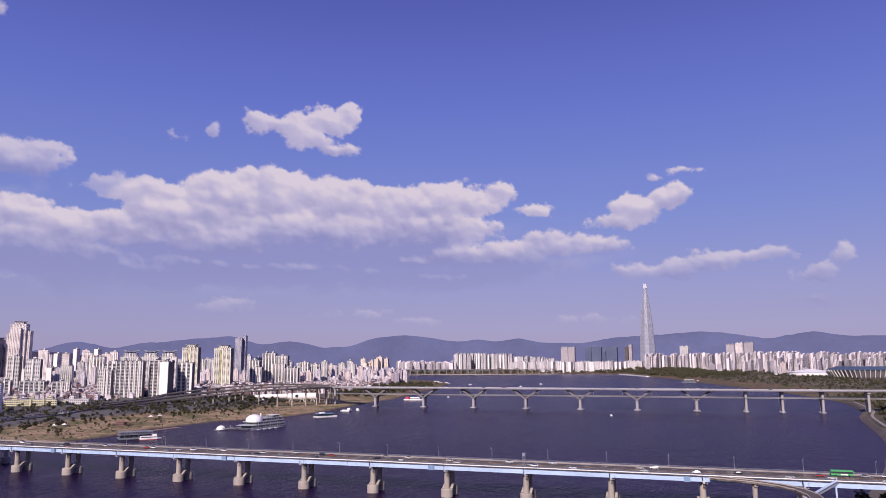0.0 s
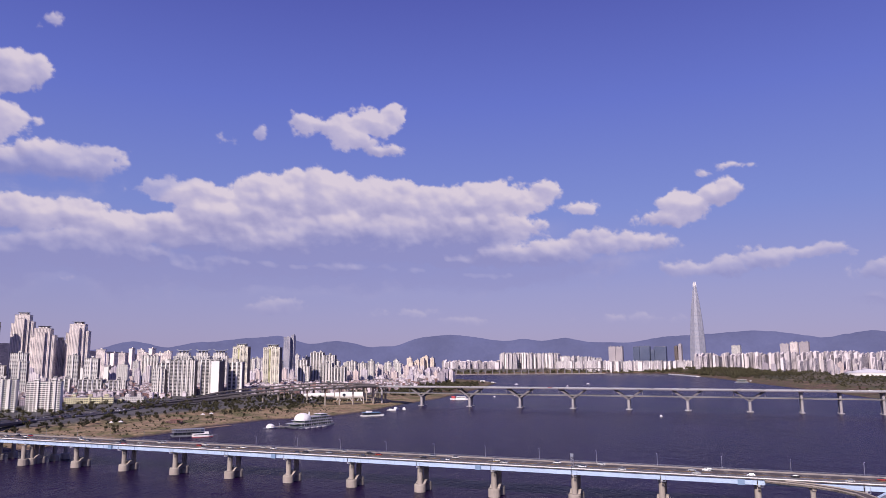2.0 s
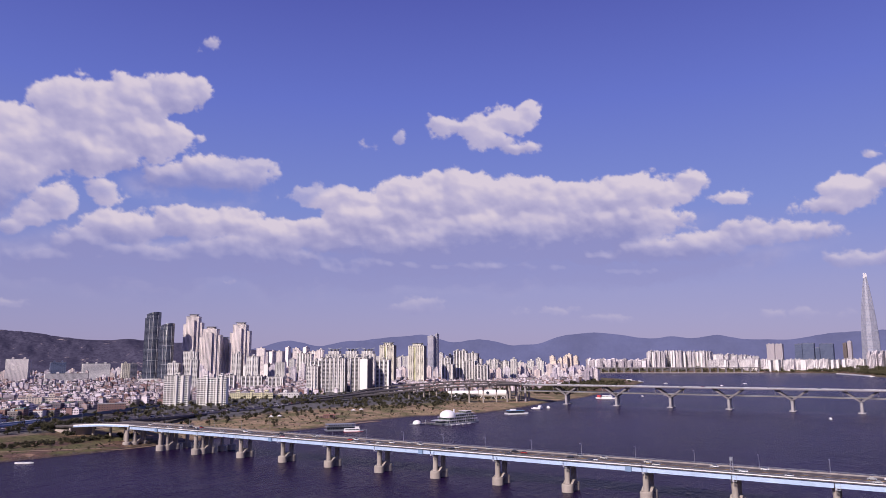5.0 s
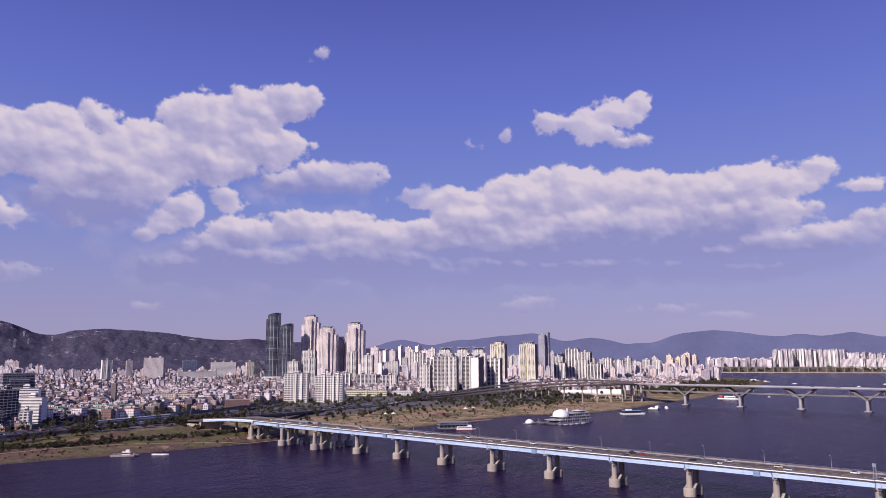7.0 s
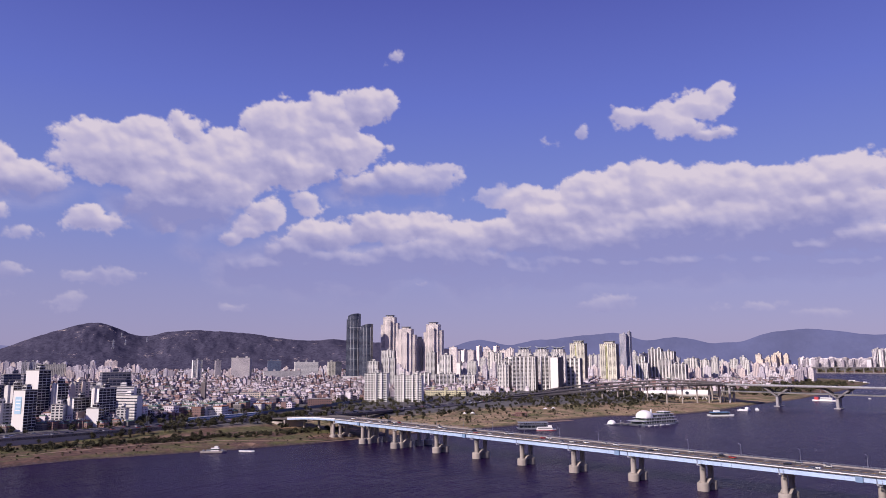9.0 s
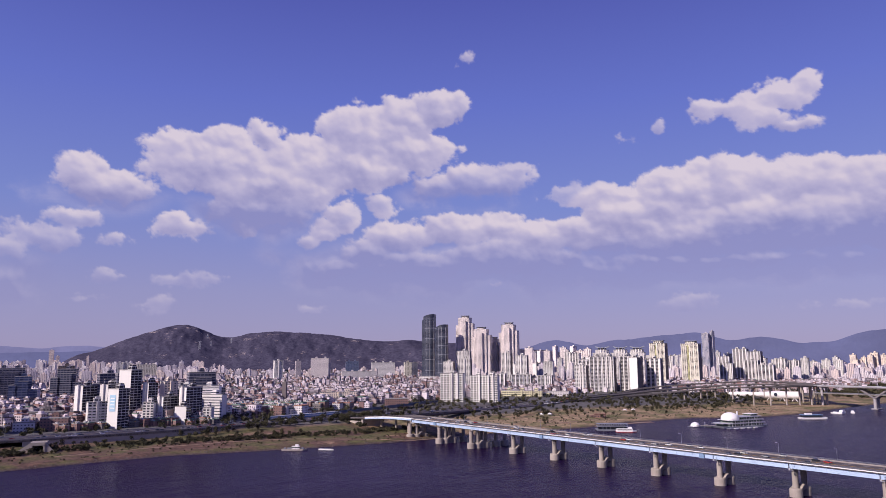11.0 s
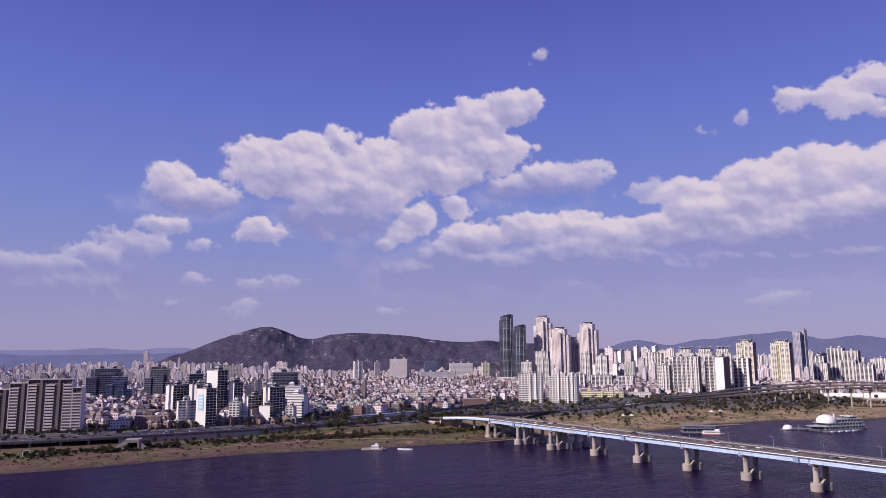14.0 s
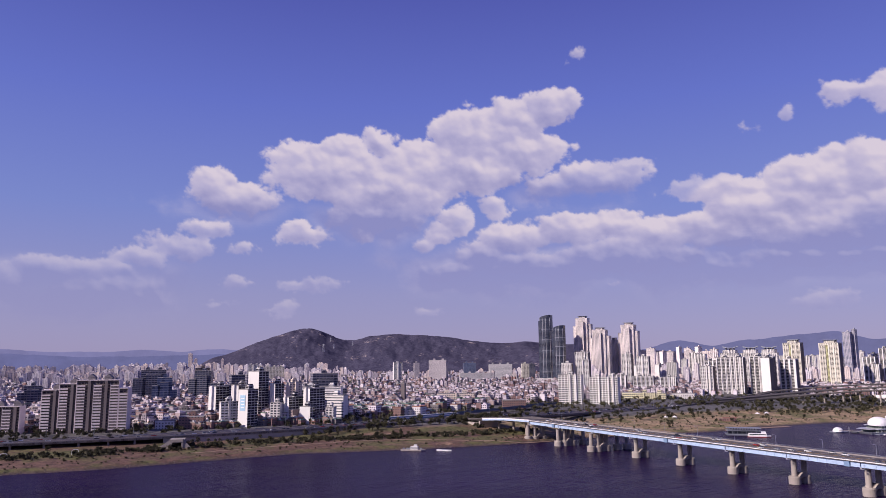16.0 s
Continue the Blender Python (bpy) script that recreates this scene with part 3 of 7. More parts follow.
cloud_i = [(62.3, 13.3, 2.1, 1.6), (60.7, 12.4, 3.8, 1.4), (56.1, 15.7, 2.9, 1.4), (52.6, 16.3, 2.3, 1.3), (53.0, 14.6, 6.0, 2.3), (48.9, 13.4, 5.6, 2.7), (46.2, 15.0, 5.3, 2.4), (42.1, 17.6, 3.6, 2.4), (39.3, 18.3, 3.3, 2.1), (36.0, 19.5, 2.4, 1.6), (34.2, 20.0, 0.9, 1.0), (37.9, 16.2, 4.0, 1.7), (41.6, 14.9, 4.8, 1.8), (49.8, 17.2, 1.7, 1.2), (49.8, 11.2, 4.3, 1.8)]
cloud_j = [(32.5, 14.0, 3.7, 1.4), (29.7, 14.5, 2.0, 0.8), (35.7, 13.4, 2.9, 1.0)]
cloud_k = [(55.5, 9.8, 2.7, 0.9), (55.7, 10.4, 1.2, 0.7)]
cloud_l = [(46.1, 9.0, 1.3, 0.7), (45.0, 10.0, 1.4, 1.1), (43.3, 11.2, 1.7, 1.3), (40.3, 11.9, 1.2, 0.9), (50.6, 9.7, 1.0, 0.6)]
cloud_m = [(43.9, 7.1, 2.8, 1.2), (41.6, 8.3, 2.8, 1.3), (38.9, 9.4, 3.3, 1.4), (34.4, 10.0, 3.7, 1.4), (30.8, 10.3, 2.7, 1.2), (27.4, 9.5, 3.5, 1.4), (24.1, 9.6, 3.8, 1.5), (37.1, 7.3, 6.2, 1.3), (30.1, 7.7, 6.9, 1.7), (20.8, 10.9, 3.6, 2.1), (17.2, 12.4, 3.5, 2.0), (13.8, 13.2, 3.6, 2.0), (15.9, 9.1, 7.3, 2.2), (21.5, 9.3, 1.1, 0.7)]
cloud_n = [(62.9, 10.1, 1.9, 0.9), (64.9, 8.7, 2.9, 1.2), (67.5, 7.7, 2.4, 1.0), (71.0, 6.7, 4.0, 1.1), (73.5, 6.4, 2.3, 1.3), (70.6, 5.2, 5.6, 1.3), (77.8, 5.7, 3.9, 1.3)]
cloud_p = [(23.8, 12.7, 3.1, 1.0), (18.1, 17.1, 0.5, 0.7), (17.0, 3.9, 2.0, 0.6), (6.4, 3.7, 2.0, 0.3), (1.9, 3.0, 1.6, 0.4), (-11.2, 3.1, 2.8, 0.3), (33.9, 22.8, 0.3, 0.3)]
cloud_q = [(60.6, 6.0, 1.5, 0.5), (60.1, 8.6, 0.9, 0.5), (54.3, 6.0, 2.5, 0.7), (57.0, 4.1, 1.3, 0.5), (45.9, 3.9, 1.1, 0.4), (16.4, 4.2, 2.1, 0.7), (31.4, 5.9, 0.7, 0.3), (61.5, 4.4, 1.1, 0.3), (33.2, 23.3, 0.4, 0.4), (20.6, 16.7, 1.1, 0.4), (42.0, 20.1, 0.4, 0.3)]
# each heap with its thickness and the height of its flat grey base
HEAPS = [(cloud_a, 0.95, 0.0), (cloud_b, 1.0, 9.6), (cloud_c, 0.95, 7.6), (cloud_d, 1.0, 9.0), (cloud_e, 0.9, 5.6), (cloud_f, 0.8, 5.0), (cloud_i, 1.0, 11.6), (cloud_j, 0.8, 13.2), (cloud_k, 0.95, 0.0), (cloud_l, 0.85, 0.0), (cloud_m, 1.0, 8.4), (cloud_n, 0.72, 6.6), (cloud_p, 0.62, 0.0), (cloud_q, 0.72, 0.0)]



def blur(f, times, wide=1):
    for _ in range(times):
        for axis in (0, 1):
            f = (np.roll(f, wide, axis) + 2 * f + np.roll(f, -wide, axis)) / 4
    return f


def cells(x, y, seed):
    """Round bumps, 0 to 1: how near the nearest of one point in each cell lies."""
    rnd = np.random.RandomState(seed).rand(2, 128, 128)
    xi, yi = np.floor(x).astype(int), np.floor(y).astype(int)
    best = np.full(x.shape, 9.0)
    for i in (-1, 0, 1):
        for j in (-1, 0, 1):
            u, v = (xi + i) % 128, (yi + j) % 128
            best = np.minimum(best, (xi + i + rnd[0][u, v] - x) ** 2 + (yi + j + rnd[1][u, v] - y) ** 2)
    return 1 - np.minimum(best, 1.0)


def swirl(x, y, seed, octaves=6, gain=0.55):
    """Value noise whose octaves are turned against each other, about 0."""
    total, amp, norm = 0.0, 1.0, 0.0
    for k in range(octaves):
        c, q = math.cos(0.7 + 1.1 * k) * 2 ** k, math.sin(0.7 + 1.1 * k) * 2 ** k
        total = total + amp * lattice(x * c - y * q + 17.3 * k, x * q + y * c + 5.1 * k, seed + k)
        norm += amp
        amp *= gain
    return total / norm - 0.5


def make_clouds():
    step = 0.07
    az, el = np.arange(-38.0, 84.0, step), np.arange(2.0, 25.0, step)
    A, E = np.meshgrid(az, el)
    wx = A + 1.3 * swirl(A * 0.4, E * 0.5, 70, 4) + 0.35 * swirl(A * 1.9, E * 2.2, 71, 4)
    wy = E + 0.9 * swirl(A * 0.4 + 9, E * 0.5 + 4, 75, 4) + 0.30 * swirl(A * 1.9 + 5, E * 2.2, 76, 4)
    depth, power, veil, base = np.full(A.shape, -3.0), np.zeros(A.shape), np.zeros(A.shape), np.zeros(A.shape)
    for group, thick, floor in HEAPS:
        own, soft = np.full(A.shape, -3.0), np.zeros(A.shape)
        for a, e, ra, re in group:
            q = ((wx - a) / ra) ** 2 + ((wy - e) / re) ** 2
            own = np.maximum(own, (1 - np.sqrt(q)) * min(ra, re))
            soft += np.exp(-1.1 * (((wx - a) / (ra * 1.25)) ** 2 + ((wy - e + 0.35 * re) / (re * 1.5)) ** 2))
        base = np.where(own > depth, smoothstep(floor + 1.1, floor - 0.7, wy), base)
        depth = np.maximum(depth, own)
        power = np.maximum(power, thick * (own > -0.8))
        if len(group) > 6:
            veil = np.maximum(veil, np.minimum(soft, 1.0) * thick)
    # billows upon billows, and torn edges
    bx, by = A + 0.7 * swirl(A * 0.9, E * 0.9, 81, 4), (E + 0.7 * swirl(A * 0.9 + 7, E * 0.9, 82, 4)) * 1.2
    lumps = 0.50 * cells(bx * 0.55, by * 0.55, 83) + 0.27 * cells(bx * 1.25, by * 1.25, 84) + 0.15 * cells(bx * 2.7, by * 2.7, 85) + 0.08 * cells(bx * 5.6, by * 5.6, 86)
    torn = swirl(A * 0.8, E * 1.0, 99, 7, 0.6)
    grain = swirl(A * 3.0, E * 3.4, 96, 5, 0.6)
    body = smoothstep(-0.05, 0.4, depth + 0.6 * torn)
    # degrees of cloud that lie above, within reach of the sun's slant
    tops = np.cumsum(body[::-1], 0)[::-1] * step
    reach = np.zeros(A.shape)
    reach[:-46] = tops[46:]
    over = blur(tops - reach, 3, 2)
    shade = np.exp(-over / 4.0)
    low = blur(base, 6, 3)
    edge = depth - 0.12 + 0.85 * (lumps - 0.66) * (1 - 0.6 * low) + (0.85 + 0.4 * low) * torn + 0.16 * grain
    solid = smoothstep(-0.08 - 0.25 * low, 0.26 + 0.3 * low, edge)
    height = np.sqrt(np.maximum(edge, 0.0) + 0.03) + 0.62 * (lumps - 0.6) * (1 - 0.7 * low)
    form = np.zeros(A.shape)
    for times, gain in ((1, 0.08), (5, 0.30), (20, 1.15)):
        gy, gx = np.gradient(blur(height, times), step)
        form += gain * (0.40 * gx - 0.75 * gy) / np.sqrt(1 + gx * gx + gy * gy)
    form = np.maximum(form, 0.45 * form)
    patches = swirl(A * 0.35, E * 0.6, 103, 5, 0.6)
    light = 0.34 + 0.52 * form + 0.32 * shade + 0.55 * patches + 0.14 * torn - 0.30 * low
    light = np.clip(light - 0.12 * (1 - smoothstep(5.0, 12.0, E)), 0, 1)
    haze = 0.50 + 0.50 * smoothstep(3.0, 11.0, E)
    dens = solid * (1 - 0.22 * low) * haze * blur(power, 3, 2) ** 1.2
    dens = np.maximum(dens, 0.62 * smoothstep(0.12, 0.9, veil + 0.9 * torn) * haze * low)
    n, m = len(az), len(el)
    a, e = np.radians(A), np.radians(E)
    R = 4960.0
    verts = np.stack([-np.sin(a) * np.cos(e) * R - 4, np.cos(a) * np.cos(e) * R + 12, np.sin(e) * R + 82], -1).reshape(-1, 3)
    i = (np.arange(m - 1)[:, None] * n + np.arange(n - 1)[None])
    keep = dens[:-1, :-1] > 0.004
    for dj, di in ((1, 0), (0, 1), (1, 1)):
        keep |= dens[dj:m - 1 + dj, di:n - 1 + di] > 0.004
    i = i[keep]
    faces = np.stack([i, i + 1, i + n + 1, i + n], -1)
    used = np.unique(faces)
    renum = np.zeros(n * m, int)
    renum[used] = np.arange(len(used))
    me = bpy.data.meshes.new("clouds")
    me.from_pydata(verts[used].tolist(), [], renum[faces].tolist())
    for name, values in (("cloud_depth", dens), ("cloud_light", light)):
        me.attributes.new(name, "FLOAT", "POINT").data.foreach_set("value", values.ravel()[used].astype(np.float32))
    n_ = Nodes("cloud")
    d = n_.add("ShaderNodeAttribute", attribute_name="cloud_depth").outputs["Fac"]
    li = n_.add("ShaderNodeAttribute", attribute_name="cloud_light").outputs["Fac"]
    fine = n_.math("SUBTRACT", n_.noise(0.018, 6, None, 0.65), 0.5)
    thin = n_.math("MULTIPLY", d, n_.math("SUBTRACT", 1.0, d))
    fade = n_.math("MULTIPLY_ADD", n_.math("MULTIPLY", fine, 0.8), thin, d)
    lit = n_.math("MULTIPLY_ADD", fine, 0.12, li)
    ramp = n_.add("ShaderNodeValToRGB")
    n_.link(lit, ramp.inputs[0])
    ramp.color_ramp.elements[0].position, ramp.color_ramp.elements[0].color = 0.12, (0.285, 0.275, 0.52, 1)
    ramp.color_ramp.elements[1].position, ramp.color_ramp.elements[1].color = 0.95, (0.71, 0.62, 0.715, 1)
    mid = ramp.color_ramp.elements.new(0.5)
    mid.color = (0.49, 0.445, 0.64, 1)
    glow = n_.add("ShaderNodeEmission")
    n_.link(ramp.outputs["Color"], glow.inputs["Color"])
    clear = n_.add("ShaderNodeBsdfTransparent")
    both = n_.add("ShaderNodeMixShader")
    n_.link(n_.math("MULTIPLY", fade, 0.95), both.inputs[0])
    n_.link(clear.outputs[0], both.inputs[1])
    n_.link(glow.outputs[0], both.inputs[2])
    n_.link(both.outputs[0], n_.tree.nodes["Material Output"].inputs["Surface"])
    me.materials.append(n_.mat)
    me.polygons.foreach_set("use_smooth", [True] * len(faces))
    tagged(new("sky_clouds", me), "white cumulus clouds with lavender grey bases", "clouds", kind="structure")


make_clouds()


# the near road bridge, in its own frame: x along the bridge towards the north bank, y towards the camera's side
BRIDGE_AT, BRIDGE_TURN = (-141.7, 510.0, 0.0), math.degrees(math.atan2(0.318, -0.948))
near_bridge = thing("road_bridge", BRIDGE_AT, BRIDGE_TURN, "long pale blue steel girder road bridge on concrete piers", "bridge")
FRONT, BACK, DECK, SPAN = 3.0, -24.0, 20.2, 50.0
FIRST, LAST = -8, 7


def curve_points(points, step=8.0):
    """A smooth line through the points given."""
    p = [Vector(q) for q in points]
    p = [2 * p[0] - p[1], *p, 2 * p[-1] - p[-2]]
    line = []
    for a, b, c, d in zip(p, p[1:], p[2:], p[3:]):
        n = max(2, int((c - b).length / step))
        for k in range(n):
            t = k / n
            line.append(0.5 * (2 * b + (c - a) * t + (2 * a - 5 * b + 4 * c - d) * t * t + (3 * b - 3 * c + d - a) * t ** 3))
    return [*line, p[-2]]


def ribbon(line, left, right, bottom, top, shape=None, **kw):
    """A band along a line of points: from left to right across, bottom to top about it."""
    s = shape or Shape()
    ring = []
    for k, q in enumerate(line):
        way = (line[min(k + 1, len(line) - 1)] - line[max(k - 1, 0)])
        side = Vector((way.y, -way.x, 0)).normalized()
        ring.append([q + side * left + Vector((0, 0, bottom)), q + side * right + Vector((0, 0, bottom)),
                     q + side * right + Vector((0, 0, top)), q + side * left + Vector((0, 0, top))])
    for a, b in zip(ring, ring[1:]):
        for k in range(4):
            m = (k + 1) % 4
            s.face([a[k], a[m], b[m], b[k]], None, **kw)
    s.face(ring[0][::-1], None, **kw)
    s.face(ring[-1], None, **kw)
    return s


def pier_meshes():
    cap = Shape().drum(0, 0, -3, 3.75, 7.3, 20).drum(0, 0, 4.3, 3.75, 0.7, 20, taper=0.9)
    col = Shape().drum(0, 0, 5.0, 1.75, 10.1, 18).drum(0, 0, 15.1, 1.75, 0.7, 18, taper=1.3)
    tie = Shape()
    n = 8
    for k in range(n):
        a, b = k / n, (k + 1) / n
        ya, yb = -0.8 - 8.0 * a, -0.8 - 8.0 * b
        za, zb = 5.0 + 2.2 * math.sin(math.pi * a), 5.0 + 2.2 * math.sin(math.pi * b)
        p = [(-3.3, ya), (3.3, ya), (3.3, yb), (-3.3, yb)]
        hi, lo = [za, za, zb, zb], [za - 2.6, za - 2.6, zb - 2.6, zb - 2.6]
        t, u = [(*q, z) for q, z in zip(p, hi)], [(*q, z) for q, z in zip(p, lo)]
        tie.face(t[::-1])
        tie.face(u)
        tie.face([u[0], t[0], t[3], u[3]])
        tie.face([t[1], u[1], u[2], t[2]])
    return (cap.mesh("pile_cap", M["concrete"]), col.mesh("column", M["concrete"]), tie.mesh("tie_beam", M["concrete"]))


CAP, COLUMN, TIE = pier_meshes()
CRADLE = Shape().box(0, 0, 15.9, 2.6, 0.9, 0.12)
for u in (-1.2, 1.2):
    for v in (-0.4, 0.4):
        CRADLE.box(u, v, 16.0, 0.1, 0.1, 2.9)
CRADLE.box(0, 0.4, 16.9, 2.5, 0.08, 0.08).box(0.6, 0.4, 16.1, 0.9, 0.1, 0.9)
CRADLE = CRADLE.mesh("inspection_cradle", M["steel_pale"])
RAIL_POST = Shape().box(0, 0, 0, 0.12, 0.12, 0.8).mesh("rail_post", M["steel_grey"])
LANE_DASH = Shape().box(0, 0, 0, 4.0, 0.16, 0.012).mesh("lane_dash", M["white_paint"])
STIFFENER = Shape().box(0, 0, 0, 0.25, 0.25, 2.6).mesh("stiffener", M["girder_blue"])
for k in range(FIRST, LAST + 1):
    pier = part("pier", Shape().box(0, -9.75, 15.8, 2.6, 17.5, 1.0), M["concrete_dark"], near_bridge)
    pier.location.x = k * SPAN
    for y in (-4.0, -13.8):
        for name, me in (("pile_cap", CAP), ("column", COLUMN)):
            part(name, me, None, pier).location.y = y
    part("tie_beam", TIE, None, pier).location.y = -4.0
    cradle = part("inspection_cradle", CRADLE, None, pier, "small pale steel inspection cradle hung below the girder")
    cradle.location = (-1.5, FRONT - 0.2, 0)
for k in range(FIRST, LAST):
    x = (k + 0.5) * SPAN
    for y in (FRONT - 1.2, BACK + 1.2, -7.0, -13.0):
        girder = part("girder", Shape().box(0, 0, 16.8, SPAN - 0.5, 0.5, 2.9), M["girder_blue"], near_bridge)
        girder.location = (x, y, 0)
    for j in range(8):
        part("stiffener", STIFFENER, None, near_bridge).location = (x - 22 + j * 6.25, FRONT - 0.85, 16.9)
    part("deck_slab", Shape().box(0, (FRONT + BACK) / 2, 19.7, SPAN - 0.15, FRONT - BACK, 0.5), M["asphalt"], near_bridge).location.x = x
    for y, wall in ((FRONT - 0.25, "white_paint"), (BACK + 0.25, "concrete")):
        part("kerb_wall", Shape().box(x, y, DECK, SPAN - 0.15, 0.35, 0.45), M[wall], near_bridge)
        for j in range(12):
            part("rail_post", RAIL_POST, None, near_bridge).location = (x - 23 + j * 4.18, y, DECK + 0.45)
        for z in (0.8, 1.2):
            part("handrail", Shape().box(x, y, DECK + z, SPAN - 0.15, 0.10, 0.10), M["steel_grey"], near_bridge)
    for y in (FRONT - 1.5, BACK + 1.9):
        part("footway", Shape().box(x, y, DECK, SPAN - 0.15, 2.0, 0.22), M["footway"], near_bridge)
    for y in (-3.2, -6.4, -13.6, -16.8):
        for j in range(5):
            part("lane_dash", LANE_DASH, None, near_bridge).location = (x - 20 + j * 10, y, DECK)
    part("centre_line", Shape().box(x, -10.0, DECK, SPAN, 0.3, 0.014), M["yellow_paint"], near_bridge)

# extra columns where the slip roads join near the north bank
for k, ys in ((5, (2.5, -9.5, -27.0, -38.0)), (6, (2.5, -9.5, -27.0)), (7, (3.5,))):
    for y in ys:
        q = part("slip_column", COLUMN, None, near_bridge)
        q.location = (k * SPAN + 1.0, y, 0)
        part("pile_cap", CAP, None, q)

# joint housings under the deck, and the sign gantry
for k in (0, 3, 6, -3, -6):
    x = k * SPAN + 8
    part("joint_housing", Shape().box(x, FRONT - 0.2, 16.6, 3.6, 0.9, 3.0), M["joint_blue"], near_bridge)


def street_lamp(at, turn, tall, group):
    ob = thing("street_lamp", at, turn, "slim grey steel street lamp with a short arm", "street lamp", group)
    part("pole", LAMP_POLE, None, ob).scale.z = tall
    arm = part("arm", LAMP_ARM, None, ob)
    arm.location.z = tall
    part("lamp_head", LAMP_HEAD, None, ob).location.z = tall
    return ob


LAMP_POLE = Shape().drum(0, 0, 0, 0.12, 1.0, 6, taper=0.7).mesh("pole", M["steel_grey"])
LAMP_ARM = Shape().beam((0, 0, 0), (0, -2.2, 0.5), 0.12, 0.12).mesh("arm", M["steel_grey"])
LAMP_HEAD = Shape().box(0, -2.5, 0.38, 0.3, 0.8, 0.16).mesh("lamp_head", M["steel_pale"])


def on_bridge(x, y, z=DECK):
    return (Matrix.Translation(BRIDGE_AT) @ pose(0, 0, 0, 0, 0, BRIDGE_TURN)) @ Vector((x, y, z))


for k in range(-11, 10):
    street_lamp(on_bridge(k * 36.0 + 6, BACK + 0.8), BRIDGE_TURN + 180, 7.5, "lamps on the near bridge")
gantry = thing("sign_gantry", on_bridge(-200, 0.5), BRIDGE_TURN, "pale steel lattice mast with small cabinets on the bridge edge", "mast")
for sx in (-0.7, 0.7):
    for sy in (-0.7, 0.7):
        part("leg", Shape().beam((sx, sy, 0), (sx * 0.8, sy * 0.8, 8.5), 0.13, 0.13), M["steel_pale"], gantry)
for h in range(4):
    part("brace", Shape().beam((-0.7, 0.7, h * 2.1 + 0.3), (0.7, 0.7, h * 2.1 + 2.2), 0.09, 0.09), M["steel_pale"], gantry)
part("cabinet", Shape().box(0, 0, 6.5, 1.6, 1.6, 1.6), M["steel_grey"], gantry)

# the double-deck bridge further up the river
far_bridge = thing("double_deck_bridge", (0, 0, 0), 0, "grey concrete double-deck bridge on forked piers over the river", "bridge")
FAR_A, FAR_WAY = Vector((-127, 1350, 0)), Vector((543, -166, 0)).normalized()
FAR_TURN = math.degrees(math.atan2(FAR_WAY.y, FAR_WAY.x))
deck_line = curve_points([FAR_A - FAR_WAY * 95, FAR_A, FAR_A + FAR_WAY * 400, FAR_A + FAR_WAY * 800, FAR_A + FAR_WAY * 1150 + Vector((40, 60, 0))], 25)
part("road_deck", ribbon(deck_line, -25, 3, 32.5, 34.2), M["concrete_grey"], far_bridge)
part("road_surface", ribbon(deck_line, -24.5, 2.5, 34.2, 34.35), M["asphalt"], far_bridge)
for off in (-25, 2.6):
    part("parapet", ribbon(deck_line, off, off + 0.4, 34.2, 35.1), M["steel_pale"], far_bridge)
part("rail_deck", ribbon(deck_line, -19, -3, 21.4, 22.2), M["concrete_dark"], far_bridge)
for off in (-19, -3.3):
    part("rail_fence", ribbon(deck_line, off, off + 0.3, 23.0, 23.6), M["steel_grey"], far_bridge)
FORK = Shape().box(0, 11, -2, 10, 19, 3.2).drum(0, 5, 1.2, 2.3, 16.5, 14).drum(0, 17, 1.2, 2.3, 16.5, 14).mesh("pier", M["concrete_cool"])
ARM = [Shape().beam((s_ * 1.0, 0, 17.4), (s_ * 22, 0, 32.0), 2.9, 2.6).mesh("fork_arm", M["concrete_grey"]) for s_ in (-1, 1)]
CROSSBEAM = Shape().box(0, 11, 16.6, 4, 19, 2.0).mesh("crossbeam", M["concrete_grey"])
for k in range(7):
    at = FAR_A + FAR_WAY * (93.0 * k)
    q = part("pier", FORK, None, far_bridge)
    q.location, q.rotation_euler.z = at, radians(FAR_TURN)
    part("crossbeam", CROSSBEAM, None, q)
    for y in (4, 18):
        for arm_mesh in ARM:
            part("fork_arm", arm_mesh, None, q).location.y = y
    for u in (-23, 23):
        part("hanger", Shape().box(u, 3, 22.0, 0.8, 0.8, 10.2), M["concrete_grey"], q)
POST = Shape().drum(0, 3, -2, 4.2, 3.4, 14).drum(0, 19, -2, 4.2, 3.4, 14).drum(0, 3, 1.4, 2.0, 29, 14).drum(0, 19, 1.4, 2.0, 29, 14).box(0, 11, 29.8, 4.4, 24, 2.2).mesh("portal_pier", M["concrete_cool"])
for k, d in enumerate((-80, 632, 685, 742, 805, 870, 940)):
    at = FAR_A + FAR_WAY * d
    q = part("portal_pier", POST, None, far_bridge)
    q.location, q.rotation_euler.z = at, radians(FAR_TURN)


